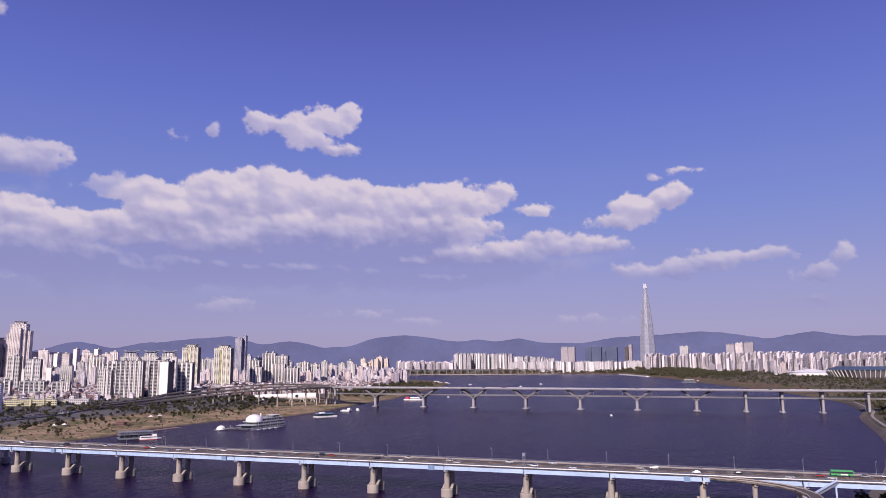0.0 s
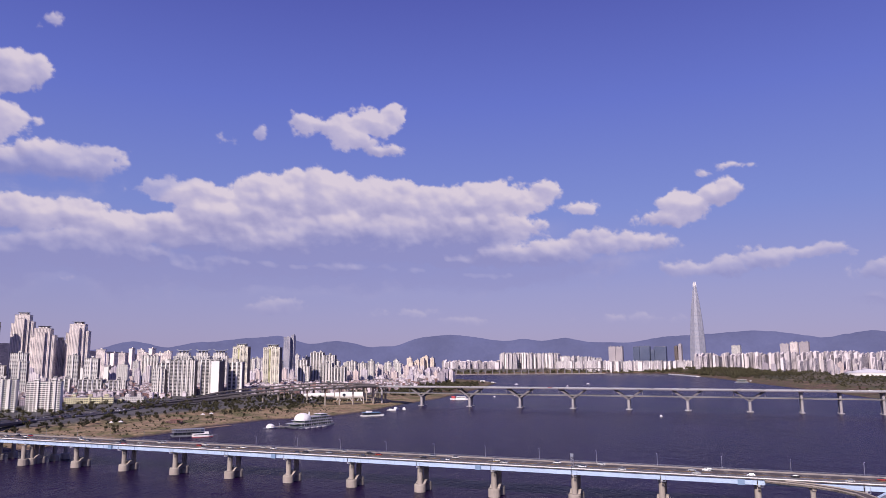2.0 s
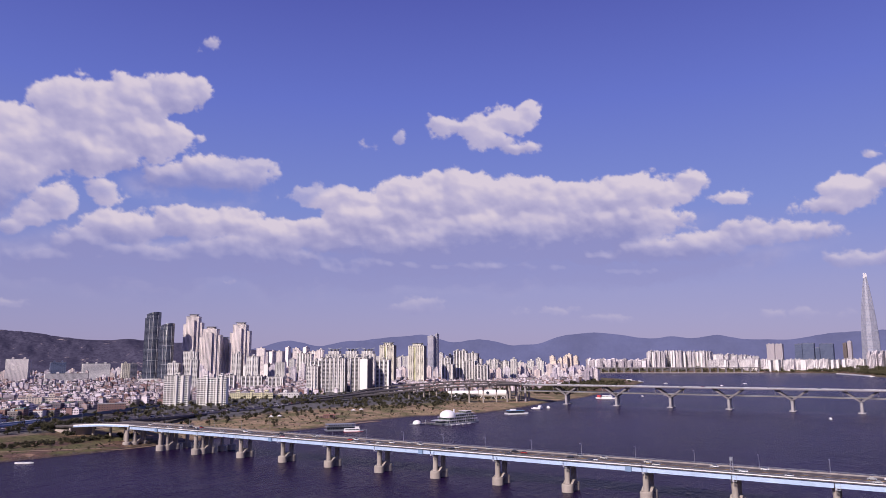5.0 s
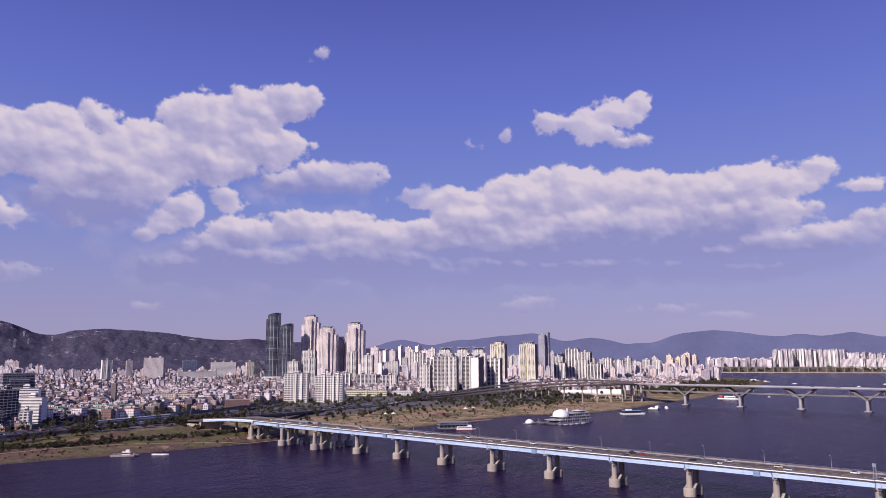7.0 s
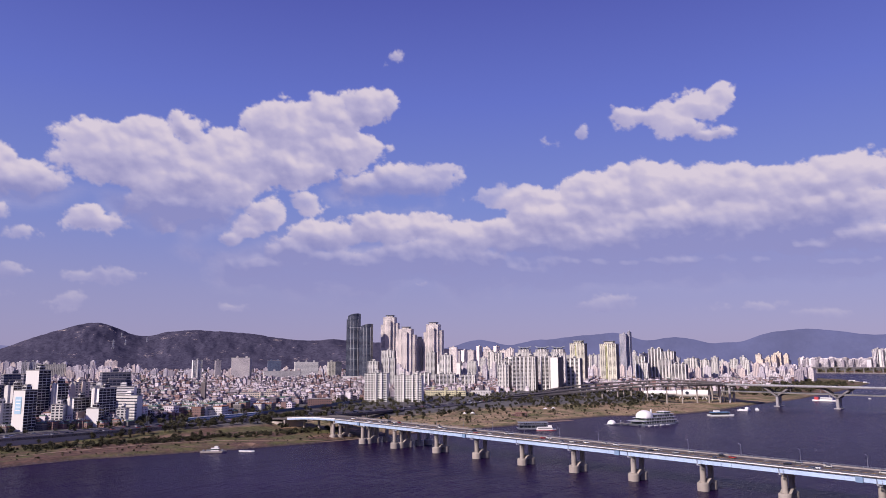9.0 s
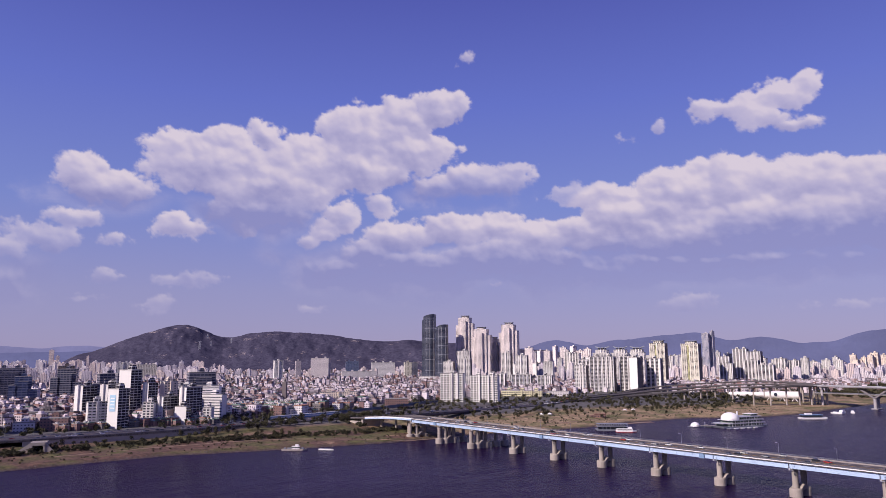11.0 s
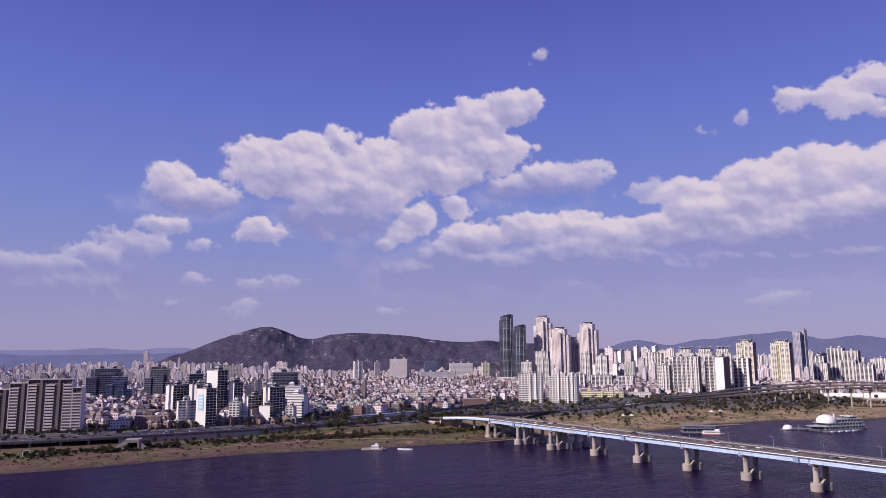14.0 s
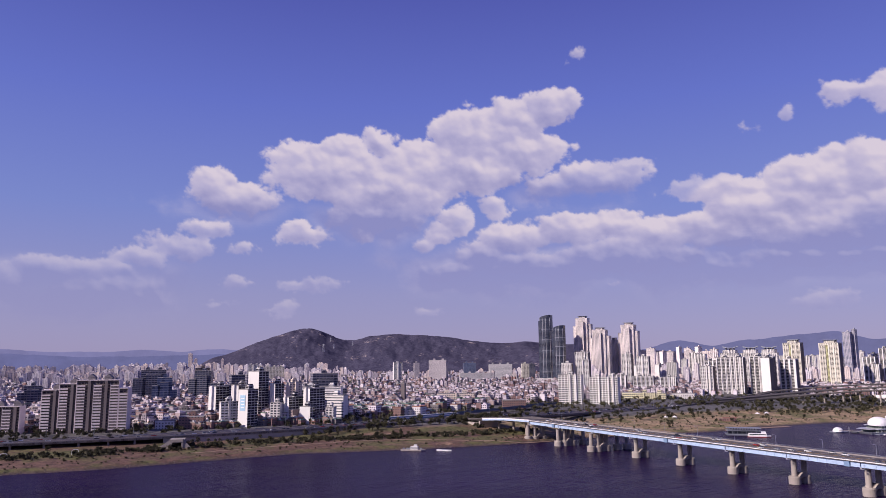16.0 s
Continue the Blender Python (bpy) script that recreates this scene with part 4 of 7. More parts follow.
# roads on the north bank
def road(name, points, half, label, rails=True, posts=0.0, thick=1.4, group="", category="road"):
    line = curve_points(points, 12.0)
    if half < 5 and not posts:
        line = [Vector((q.x, q.y, max(ground_at(q.x, q.y), 0.3) + 0.12)) for q in line]
        thick = 0.5
    ob = thing(name, (0, 0, 0), 0, label, category, group, "" if posts else "structure")
    part("road_slab", ribbon(line, -half, half, -thick, 0.0), (M["asphalt"] if half > 7 or posts else M["sand_path"]), ob)
    if rails:
        for s in (-half, half - 0.4):
            part("parapet", ribbon(line, s, s + 0.4, -thick, 0.95 if thick > 1 else 0.5), M["viaduct_edge" if posts and thick > 1 else "concrete"], ob)
    gone, last = 0.0, line[0]
    for q in line:
        gone += (q - last).length
        last = q
        if posts and gone > posts:
            gone = 0.0
            z = max(ground_at(q.x, q.y), -2.0) - 0.5
            if q.z - z > 6:
                post = part("column", Shape().drum(0, 0, 0, 1.3, q.z - thick - z - 1.6, 10).box(0, 0, q.z - thick - z - 1.6, 2.2, half * 1.5, 1.6), M["concrete"], ob)
                post.location = (q.x, q.y, z)
    return line


def ground_at(x, y):
    return float(land_height(np.array([float(x)]), np.array([float(y)]))[0])


HIGHWAY = road("riverside_highway", [(-850, -120, 11.6), (-800, 90, 11.6), (-748, 235, 11.6), (-712, 330, 11.6), (-690, 400, 11.6), (-670, 480, 11.6), (-655, 560, 11.6), (-632, 660, 11.6), (-605, 770, 11.6),
                    (-570, 880, 11.6), (-545, 990, 11.6), (-552, 1110, 11.6), (-566, 1230, 11.8), (-560, 1360, 12), (-560, 1600, 12), (-480, 2000, 14), (-420, 2600, 16)], 15.0, "busy multi-lane riverside highway on a concrete wall", thick=2.0)
wall_line = [q - Vector((0, 0, 2.0)) for q in HIGHWAY if q.y > 335 and q.y < 640]
part("retaining_wall", ribbon(wall_line, 14.0, 14.8, -8.0, 0.2), M["concrete"], thing("retaining_wall", (0, 0, 0), 0, "stained grey concrete retaining wall below the highway", "wall", kind="structure"))
deck_legs = thing("highway_viaduct", (0, 0, 0), 0, "elevated highway edge on square columns over dark ground", "viaduct")
for k, q in enumerate(HIGHWAY):
    if q.y < 335 and k % 2 == 0:
        part("column", Shape().box(q.x + 12, q.y - 4, 2.5, 1.6, 1.6, 7.2), M["concrete_dark"], deck_legs)
MEDIAN = thing("median_barrier", (0, 0, 0), 0, "low concrete barrier between the carriageways", "barrier", kind="structure")
part("barrier", ribbon(HIGHWAY, -0.3, 0.3, 0.0, 0.9), M["concrete"], MEDIAN)
road("frontage_road", [(-700, 600, 11.2), (-680, 690, 11.2), (-655, 790, 11.2), (-620, 900, 11.2), (-600, 1000, 11.2), (-612, 1120, 11.2)], 8.0, "asphalt frontage road beside the highway", rails=False)
APPROACH = road("bridge_approach", [tuple(on_bridge(350, -10.5)), tuple(on_bridge(400, -10.5, 18.7)), tuple(on_bridge(445, -10.5, 15.6)), tuple(on_bridge(485, -11, 13.2)), tuple(on_bridge(540, -14, 12.1)), tuple(on_bridge(640, -30, 11.9)), tuple(on_bridge(740, -60, 11.6))], 13.0, "wide road approach from the bridge to the city", posts=24, category="road bridge")
approach = bpy.data.objects["bridge_approach"]
edge_line = [q for q in APPROACH if (q - APPROACH[0]).length < 100]
part("edge_girder", ribbon(edge_line, -13.4, -13.05, -1.5, 0.05), M["girder_blue"], approach, "pale blue edge girder")
part("edge_kerb", ribbon(edge_line, -13.45, -13.0, 0.09, 1.0), M["white_paint"], approach, "white kerb wall")
road("slip_road", [tuple(on_bridge(300, -28, 19.6)), tuple(on_bridge(380, -32, 18.8)), tuple(on_bridge(440, -55, 16.5)), (-545, 760, 13.5), (-548, 860, 12.2)], 4.5, "curved concrete slip road down from the bridge", posts=32, category="slip road")
RAMPS = "wide curved grey concrete viaduct on tall round columns"
road("river_viaduct", [(-552, 1110, 12.2), (-505, 1200, 14.5), (-470, 1248, 18), (-430, 1274, 22), (-385, 1283, 27), (-335, 1274, 31.5), (-288, 1278, 34), (-245, 1310, 34.8), (-215, 1352, 34.5)], 9.0, RAMPS, posts=23, category="viaduct", group="interchange viaducts")
road("river_viaduct", [(-566, 1190, 12.3), (-525, 1310, 16), (-460, 1400, 23.5), (-360, 1450, 31), (-270, 1425, 34.2), (-205, 1376, 34.5)], 13.0, RAMPS, posts=26, category="viaduct", group="interchange viaducts")
road("river_viaduct", [(-562, 1390, 12), (-556, 1436, 16), (-530, 1474, 22), (-446, 1506, 30), (-364, 1520, 35), (-300, 1512, 35.5), (-248, 1460, 35), (-212, 1392, 34.6)], 7.5, "curved concrete loop ramp above the interchange", posts=34, category="viaduct", group="interchange viaducts")
road("promenade", [(-372, 850, 2.2), (-364, 880, 1.9), (-352, 915, 1.6), (-338, 945, 1.3)], 4.5, "pale concrete waterside promenade", rails=False, thick=1.0, category="path")
road("park_path", [(-620, 330, 3.9), (-600, 420, 3.9), (-560, 510, 3.9), (-505, 570, 3.9), (-468, 600, 3.9), (-440, 690, 4.2), (-420, 800, 4.4), (-400, 900, 4.6), (-370, 1000, 4.8), (-330, 1090, 5)], 1.8, "sandy riverside path through dry grass", rails=False, thick=0.8, category="path")

# the long blue rail shelter behind the bank
shelter = thing("rail_shelter", (0, 0, 0), 0, "long pale blue noise shelter with a white stripe", "noise shelter")
shelter_line = curve_points([(-669, 600, 12.4), (-662, 650, 12.6), (-658, 705, 12.8)], 10)
part("embankment", ribbon(shelter_line, -6, 4.5, -5.0, 0), M["concrete_dark"], shelter)
part("shelter_wall", ribbon(shelter_line, -3, 3, 0, 3.2), M["blue_sheet"], shelter)
part("shelter_roof", ribbon(shelter_line, -3.4, 3.4, 3.2, 3.6), M["steel_pale"], shelter)
part("white_stripe", ribbon(shelter_line, 3.0, 3.15, 1.0, 2.2), M["white_paint"], shelter)
rail_line = curve_points([(-658, 705, 14.4), (-658, 760, 15.0), (-664, 820, 15.2), (-674, 880, 15.2), (-692, 960, 14.8)], 12)
rail_way = thing("rail_viaduct", (0, 0, 0), 0, "elevated railway with dark blue side panels on columns", "viaduct")
part("deck", ribbon(rail_line, -5, 5, -1.2, 0), M["concrete_grey"], rail_way)
for off in (-5.0, 4.7):
    part("side_panel", ribbon(rail_line, off, off + 0.3, 0, 1.9), M["rail_panel"], rail_way)
for k in range(2, len(rail_line), 3):
    q = rail_line[k]
    part("column", Shape().drum(q.x, q.y, 6.5, 1.0, q.z - 7.7, 10), M["concrete"], rail_way)

# the concrete ramp head on the west bank
gate = thing("bank_ramp_gate", (-648, 330, 2.4), 58, "grey concrete underpass head with sloping wing walls", "underpass")
gate.scale = (1.3, 1.3, 1.25)
for s_, reach in ((-1, 15.0), (1, 11.0)):
    wing = Shape()
    for y in (-0.4, 0.4):
        wing.face([(s_ * 4.0, y, 0), (s_ * reach, y, 0), (s_ * reach, y, 0.8), (s_ * 4.0, y, 8.4)])
    wing.face([(s_ * 4.0, -0.4, 8.4), (s_ * 4.0, 0.4, 8.4), (s_ * reach, 0.4, 0.8), (s_ * reach, -0.4, 0.8)])
    part("wing_wall", wing, M["concrete"], gate)
    part("jamb", Shape().box(s_ * 3.6, 0, 0, 1.0, 1.6, 6.4), M["concrete"], gate)
    part("side_wall", Shape().box(s_ * 4.4, 7, 0, 0.8, 12, 7.6), M["concrete_dark"], gate)
part("lintel", Shape().box(0, 0, 6.4, 8.4, 1.8, 2.0), M["concrete"], gate)
part("roof_slab", Shape().box(0, 7, 7.6, 9.6, 12, 0.6), M["concrete"], gate)
part("back_wall", Shape().box(0, 10, 0, 8.0, 0.5, 6.0), M["concrete_dark"], gate)

# slip road and stair at the south end of the near bridge
road("slip_road", [tuple(on_bridge(-304, 4.5, 19.8)), tuple(on_bridge(-326, 8.5, 19.2)), tuple(on_bridge(-346, 20, 18.0)), tuple(on_bridge(-352, 40, 16.2)), tuple(on_bridge(-341, 62, 14.0))], 3.2, "curved concrete slip road down from the bridge", posts=22, thick=0.9, category="slip road")
stair = thing("bridge_stair", on_bridge(-366, 4.5, 0), BRIDGE_TURN, "pale blue steel foot stair beside the bridge", "stair")
part("flight", Shape().beam((0, 1.5, 20), (22, 9, 8), 2.6, 0.5), M["steel_grey"], stair)
for off in (0.2, 2.8):
    part("handrail", Shape().beam((0, off, 21.4), (22, off + 7.5, 9.4), 0.35, 0.35), M["girder_blue"], stair)
for x, z in ((1, 19), (11, 13.5), (21, 8)):
    part("post", Shape().box(x, 1.5 + x * 0.34, 0, 0.8, 0.8, z), M["girder_blue"], stair)
part("landing", Shape().box(24, 9.5, 7.6, 6, 4, 0.5), M["steel_grey"], stair)

# the low bridge at the far end of the reach
low_bridge = thing("low_road_bridge", (0, 0, 0), 0, "far low concrete road bridge on many piers", "bridge")
LOW_A, LOW_B = Vector((-330, 4130, 0)), Vector((650, 4215, 0))
part("road_deck", ribbon([LOW_A + (LOW_B - LOW_A) * (k / 8) for k in range(9)], -12, 12, 27.0, 30.5), M["concrete_grey"], low_bridge)
part("weir", ribbon([LOW_A + Vector((0, -40, 0)), LOW_B + Vector((0, -40, 0))], -3, 3, -2, 3.0), M["concrete"], low_bridge)
LOW_PIER = Shape().box(0, 0, -2, 6, 16, 27).box(0, 0, 24, 12, 22, 3).mesh("pier", M["concrete_grey"])
for k in range(24):
    part("pier", LOW_PIER, None, low_bridge).location = LOW_A + (LOW_B - LOW_A) * ((k + 0.5) / 24)


# on and beside the river
def loft(rings, close=True):
    """A skin through rings of points."""
    s = Shape()
    n = len(rings[0])
    for a, b in zip(rings, rings[1:]):
        for k in range(n):
            s.face([a[k], a[(k + 1) % n], b[(k + 1) % n], b[k]])
    if close:
        s.face(rings[0][::-1])
        s.face(rings[-1])
    return s


def dome(r, tall, n=20, rows=7, z=0.0):
    rings = []
    for j in range(rows):
        t = math.pi / 2 * j / rows
        rings.append([(r * math.cos(t) * math.cos(2 * math.pi * k / n), r * math.cos(t) * math.sin(2 * math.pi * k / n), z + tall * math.sin(t)) for k in range(n)])
    return loft(rings)


def hull(length, width, z0, z1, nose=0.3):
    ring = [(-length / 2, -width / 2), (length / 2 - width * nose, -width / 2), (length / 2, -width * 0.1), (length / 2, width * 0.1), (length / 2 - width * nose, width / 2), (-length / 2, width / 2)]
    return Shape().prism(ring, z0, z1, taper=1.04)


# caterpillar-shaped white building under the viaducts
tube = thing("tube_building", (-300, 1400, 0), 9, "white caterpillar-shaped tube building on splayed legs", "building")
tube.scale = (0.87, 1.0, 1.0)
tube.location.z = 2.0


def tube_skin(x0, x1, r0, r1, z):
    rings = []
    for j in range(9):
        t = j / 8
        r = (r0 + (r1 - r0) * t) * (0.86 + 0.14 * math.sin(math.pi * min(1, t * 1.4)))
        rings.append([(x0 + (x1 - x0) * t, 1.15 * r * math.cos(2 * math.pi * k / 18), z + r * math.sin(2 * math.pi * k / 18)) for k in range(18)])
    return loft(rings)


part("tail_tube", tube_skin(-64, 2, 3.6, 5.2, 15.0), M["white_paint"], tube, smooth=True)
part("head_tube", tube_skin(4, 66, 6.2, 7.6, 14.5), M["white_paint"], tube, smooth=True)
part("oval_window", Shape().drum(0, 0, 0, 3.4, 0.6, 16, sy=0.8), M["glass_dark"], tube).matrix_local = pose(24, -7.4, 15.4, 75, 0, 0)
part("end_window", Shape().drum(0, 0, 0, 4.6, 0.6, 14), M["glass_dark"], tube).matrix_local = pose(66, 0, 14.5, 0, 90, 0)
for x in (-48, -20, 12, 36, 58):
    for s in (-1, 1):
        part("leg", Shape().beam((x, -2, 10.5), (x + 5 * s, -6, 4.2), 1.0, 1.0), M["white_paint"], tube)

# floating restaurant with a white dome
boat = thing("floating_restaurant", (-232, 942, 0), 62, "floating restaurant with a white dome and glazed decks", "floating restaurant")
boat.scale = (0.88, 0.88, 0.92)
part("pontoon", hull(84, 30, -1, 1.8, 0.2), M["steel_grey"], boat)
for j, (x, w, d) in enumerate(((2, 62, 25), (5, 54, 22), (14, 34, 18))):
    z = 1.8 + 3.7 * j
    part("deck_storey", Shape().box(x, 0, z, w, d, 3.1), M["glass_green"], boat)
    part("deck_edge", Shape().box(x, 0, z + 3.1, w + 5, d + 4, 0.6), M["steel_pale"], boat)
    for k in range(int(w / 5)):
        part("deck_post", Shape().box(x - w / 2 + 2.5 + k * 5, -d / 2 - 1.6, z, 0.3, 0.3, 3.1), M["white_paint"], boat)
    part("deck_rail", Shape().box(x, -d / 2 - 1.8, z + 4.5, w + 4, 0.12, 0.16), M["white_paint"], boat)
part("drum_wall", Shape().drum(-15, 0, 8.8, 11.6, 1.6, 20), M["white_paint"], boat)
part("dome", dome(12.0, 8.2, z=10.4), M["white_paint"], boat, "smooth white dome", smooth=True).location.x = -15
part("mast", Shape().drum(2, 3, 12.6, 1.5, 6.5, 8, taper=0.6), M["white_paint"], boat)
for k, x in enumerate((-44, -10, 26, 44)):
    part("mooring_pile", Shape().drum(x, 17, -3, 0.6, 9, 8), M["steel_grey"], boat)
part("gangway", Shape().beam((-40, 2, 2.6), (-66, 10, 3.4), 3.0, 0.5), M["concrete"], boat)
for j in range(9):
    part("rail_post", Shape().box(-34 + j * 9, -13.5, 2.0, 0.25, 0.25, 1.3), M["white_paint"], boat)

part("landing_stage", Shape().box(-8, -18.5, -0.4, 62, 7, 1.1), M["steel_grey"], boat)
for k in range(4):
    part("tender", hull(7.0, 2.4, -0.2, 1.0, 0.9), M["white_paint"], boat).location = (-30 + k * 12, -23.6, 0)
part("awning", Shape().box(-34, 0, 5.0, 12, 20, 0.4), M["steel_pale"], boat)
part("upper_terrace", Shape().box(24, 0, 12.9, 12, 13, 2.4), M["glass_green"], boat)
part("terrace_roof", Shape().box(24, 0, 15.3, 14, 15, 0.5), M["white_paint"], boat)

small = thing("domed_boat", (-272, 911, 0), 62, "small white domed pontoon boat at its mooring", "boat")
small.scale = (0.78, 0.78, 0.72)
part("pontoon", hull(24, 12, -0.8, 1.2), M["steel_grey"], small)
part("dome", dome(7.0, 6.5, z=1.2), M["white_paint"], small, smooth=True).location.x = -3
part("gangway", Shape().beam((9, 0, 1.4), (27, 4, 2.2), 2.0, 0.4), M["concrete"], small)

ferry = thing("ferry_pier", (-338, 818, 0), 30, "grey two-storey floating ferry pier with open frame", "ferry pier")
ferry.scale = (0.82, 0.82, 0.9)
part("pontoon", hull(46, 20, -1, 1.4, 0.1), M["steel_grey"], ferry)
part("lower_storey", Shape().box(-2, 2, 1.4, 38, 13, 3.4), M["glass_dark"], ferry)
part("upper_storey", Shape().box(-2, 2, 5.4, 34, 11, 2.6), M["render_wall"], ferry)
for z in (4.8, 8.4):
    part("deck_edge", Shape().box(-2, 1, z - (0.6 if z > 5 else 0), 42, 17, 0.5), M["steel_grey"], ferry)
for j in range(8):
    part("frame_post", Shape().box(-22 + j * 5.8, -7, 1.4, 0.4, 0.4, 8.6), M["steel_grey"], ferry)
cruise = thing("excursion_boat", (-318, 806, 0), 30, "red and white excursion boat beside the pier", "boat")
part("hull", hull(22, 6, -0.5, 0.5, 0.8), M["red_paint"], cruise)
part("hull_top", hull(22, 6.1, 0.5, 1.7, 0.8), M["white_paint"], cruise)
part("cabin", Shape().box(-2, 0, 1.6, 17, 5.2, 2.2), M["white_paint"], cruise)
part("cabin_windows", Shape().box(-2, 0, 2.2, 16, 5.4, 0.9), M["glass_dark"], cruise)
part("wheelhouse", Shape().box(4, 0, 3.8, 4, 3.6, 1.8), M["white_paint"], cruise)

tour = thing("pier_boat", (-176, 1108, 0), 36, "white and blue moored pleasure boat with canopy roof", "boat")
part("hull", hull(36, 11, -0.5, 2.0), M["white_paint"], tour)
part("cabin", Shape().box(-3, 0, 2.0, 25, 8, 3.0), M["glass_dark"], tour)
part("roof", Shape().box(-3, 0, 5.0, 27, 9.5, 0.6), M["blue_sheet"], tour)
part("upper_cabin", Shape().box(-7, 0, 5.6, 8, 5, 2.0), M["white_paint"], tour)

barge = thing("work_barge", (-506, 488, 0), 36, "white work barge with a small deckhouse by the bank", "barge")
part("hull", hull(22, 6, -0.5, 1.2, 0.6), M["concrete"], barge)
part("deckhouse", Shape().box(1, 0, 1.2, 7, 4, 2.6), M["white_paint"], barge)
part("deckhouse_windows", Shape().box(1, 0, 2.2, 7.2, 4.2, 0.8), M["glass_dark"], barge)
part("upper_house", Shape().box(2, 0, 3.8, 3, 2.8, 1.6), M["white_paint"], barge)
for x in (-9, -6, -4, 7):
    part("deck_gear", Shape().box(x, 0.5, 1.2, 1.6, 2.6, 1.1), M["steel_grey"], barge)
skiff = thing("rowing_skiff", (-484, 506, 0), 20, "low white skiff moored by the bank", "boat")
part("hull", hull(14, 3, -0.3, 0.9, 0.9), M["white_paint"], skiff)
part("bench", Shape().box(-1, 0, 0.9, 2, 2, 0.35), M["steel_grey"], skiff)


def launch(x, y, turn, size, colour="white_paint"):
    ob = thing("motor_boat", (x, y, 0), turn, "small white motor boat on the open river" if colour == "white_paint" else "small moored boat with a coloured hull", "boat", "boats on the river")
    part("hull", hull(size, size * 0.3, -0.3, size * 0.1, 0.9), M[colour], ob)
    part("cabin", Shape().box(0, 0, size * 0.1, size * 0.4, size * 0.2, size * 0.12), M["white_paint"], ob)
    return ob


rb = random.Random(11)
for x, y, s in ((-158, 1236, 22), (-146, 1250, 16), (-166, 1228, 12), (250, 1105, 10), (-40, 1700, 12), (10, 1660, 10), (60, 1720, 9), (120, 2100, 10), (240, 2300, 12), (330, 2500, 12), (90, 2480, 12), (930, 2690, 24), (-26, 2640, 40), (10, 2600, 24)):
    launch(x, y, rb.uniform(0, 180), s, "red_paint" if s in (60,) else "white_paint")

moored = thing("moored_ship", (-62, 1556, 0), -14, "long white moored ship with a red stern by the point", "ship")
part("hull", hull(42, 9, -0.6, 2.2, 0.7), M["white_paint"], moored)
part("stern_house", Shape().box(-15, 0, 2.2, 7, 7, 5.0), M["red_paint"], moored)
part("cabin", Shape().box(2, 0, 2.2, 20, 7, 4.2), M["white_paint"], moored)
part("cabin_windows", Shape().box(2, 0, 3.4, 19, 7.1, 1.2), M["glass_dark"], moored)
part("mast", Shape().drum(8, 0, 6.4, 0.35, 7, 6), M["white_paint"], moored)


# buildings
def facing(x, y, off=0.0):
    """The turn that shows a front to the middle of the walk."""
    return math.degrees(math.atan2(-x, y)) + off


def polar(bearing, distance):
    return -math.sin(radians(bearing)) * distance, math.cos(radians(bearing)) * distance


BALCONY = {}


def balcony_mesh(w, d, bays, material, tall=1.15):
    """One storey's row of balconies along a front: a slab and a solid rail in each bay."""
    key = (round(w), round(d), bays, material, tall)
    if key not in BALCONY:
        s = Shape()
        h = w * 0.47
        edge = [(-d / 2, 0.0), (-d / 2 - 1.35, 0.0), (-d / 2 - 1.35, tall), (-d / 2 - 1.2, tall), (-d / 2 - 1.2, 0.22), (-d / 2, 0.22)]
        for k in range(6):
            (ya, za), (yb, zb) = edge[k], edge[(k + 1) % 6]
            s.face([(-h, ya, za), (h, ya, za), (h, yb, zb), (-h, yb, zb)])
        for q in (-h, h):
            s.face([(q, y, z) for y, z in edge[:3] + [edge[5]]])
        BALCONY[key] = s.mesh("balcony", M[material])
    return BALCONY[key]


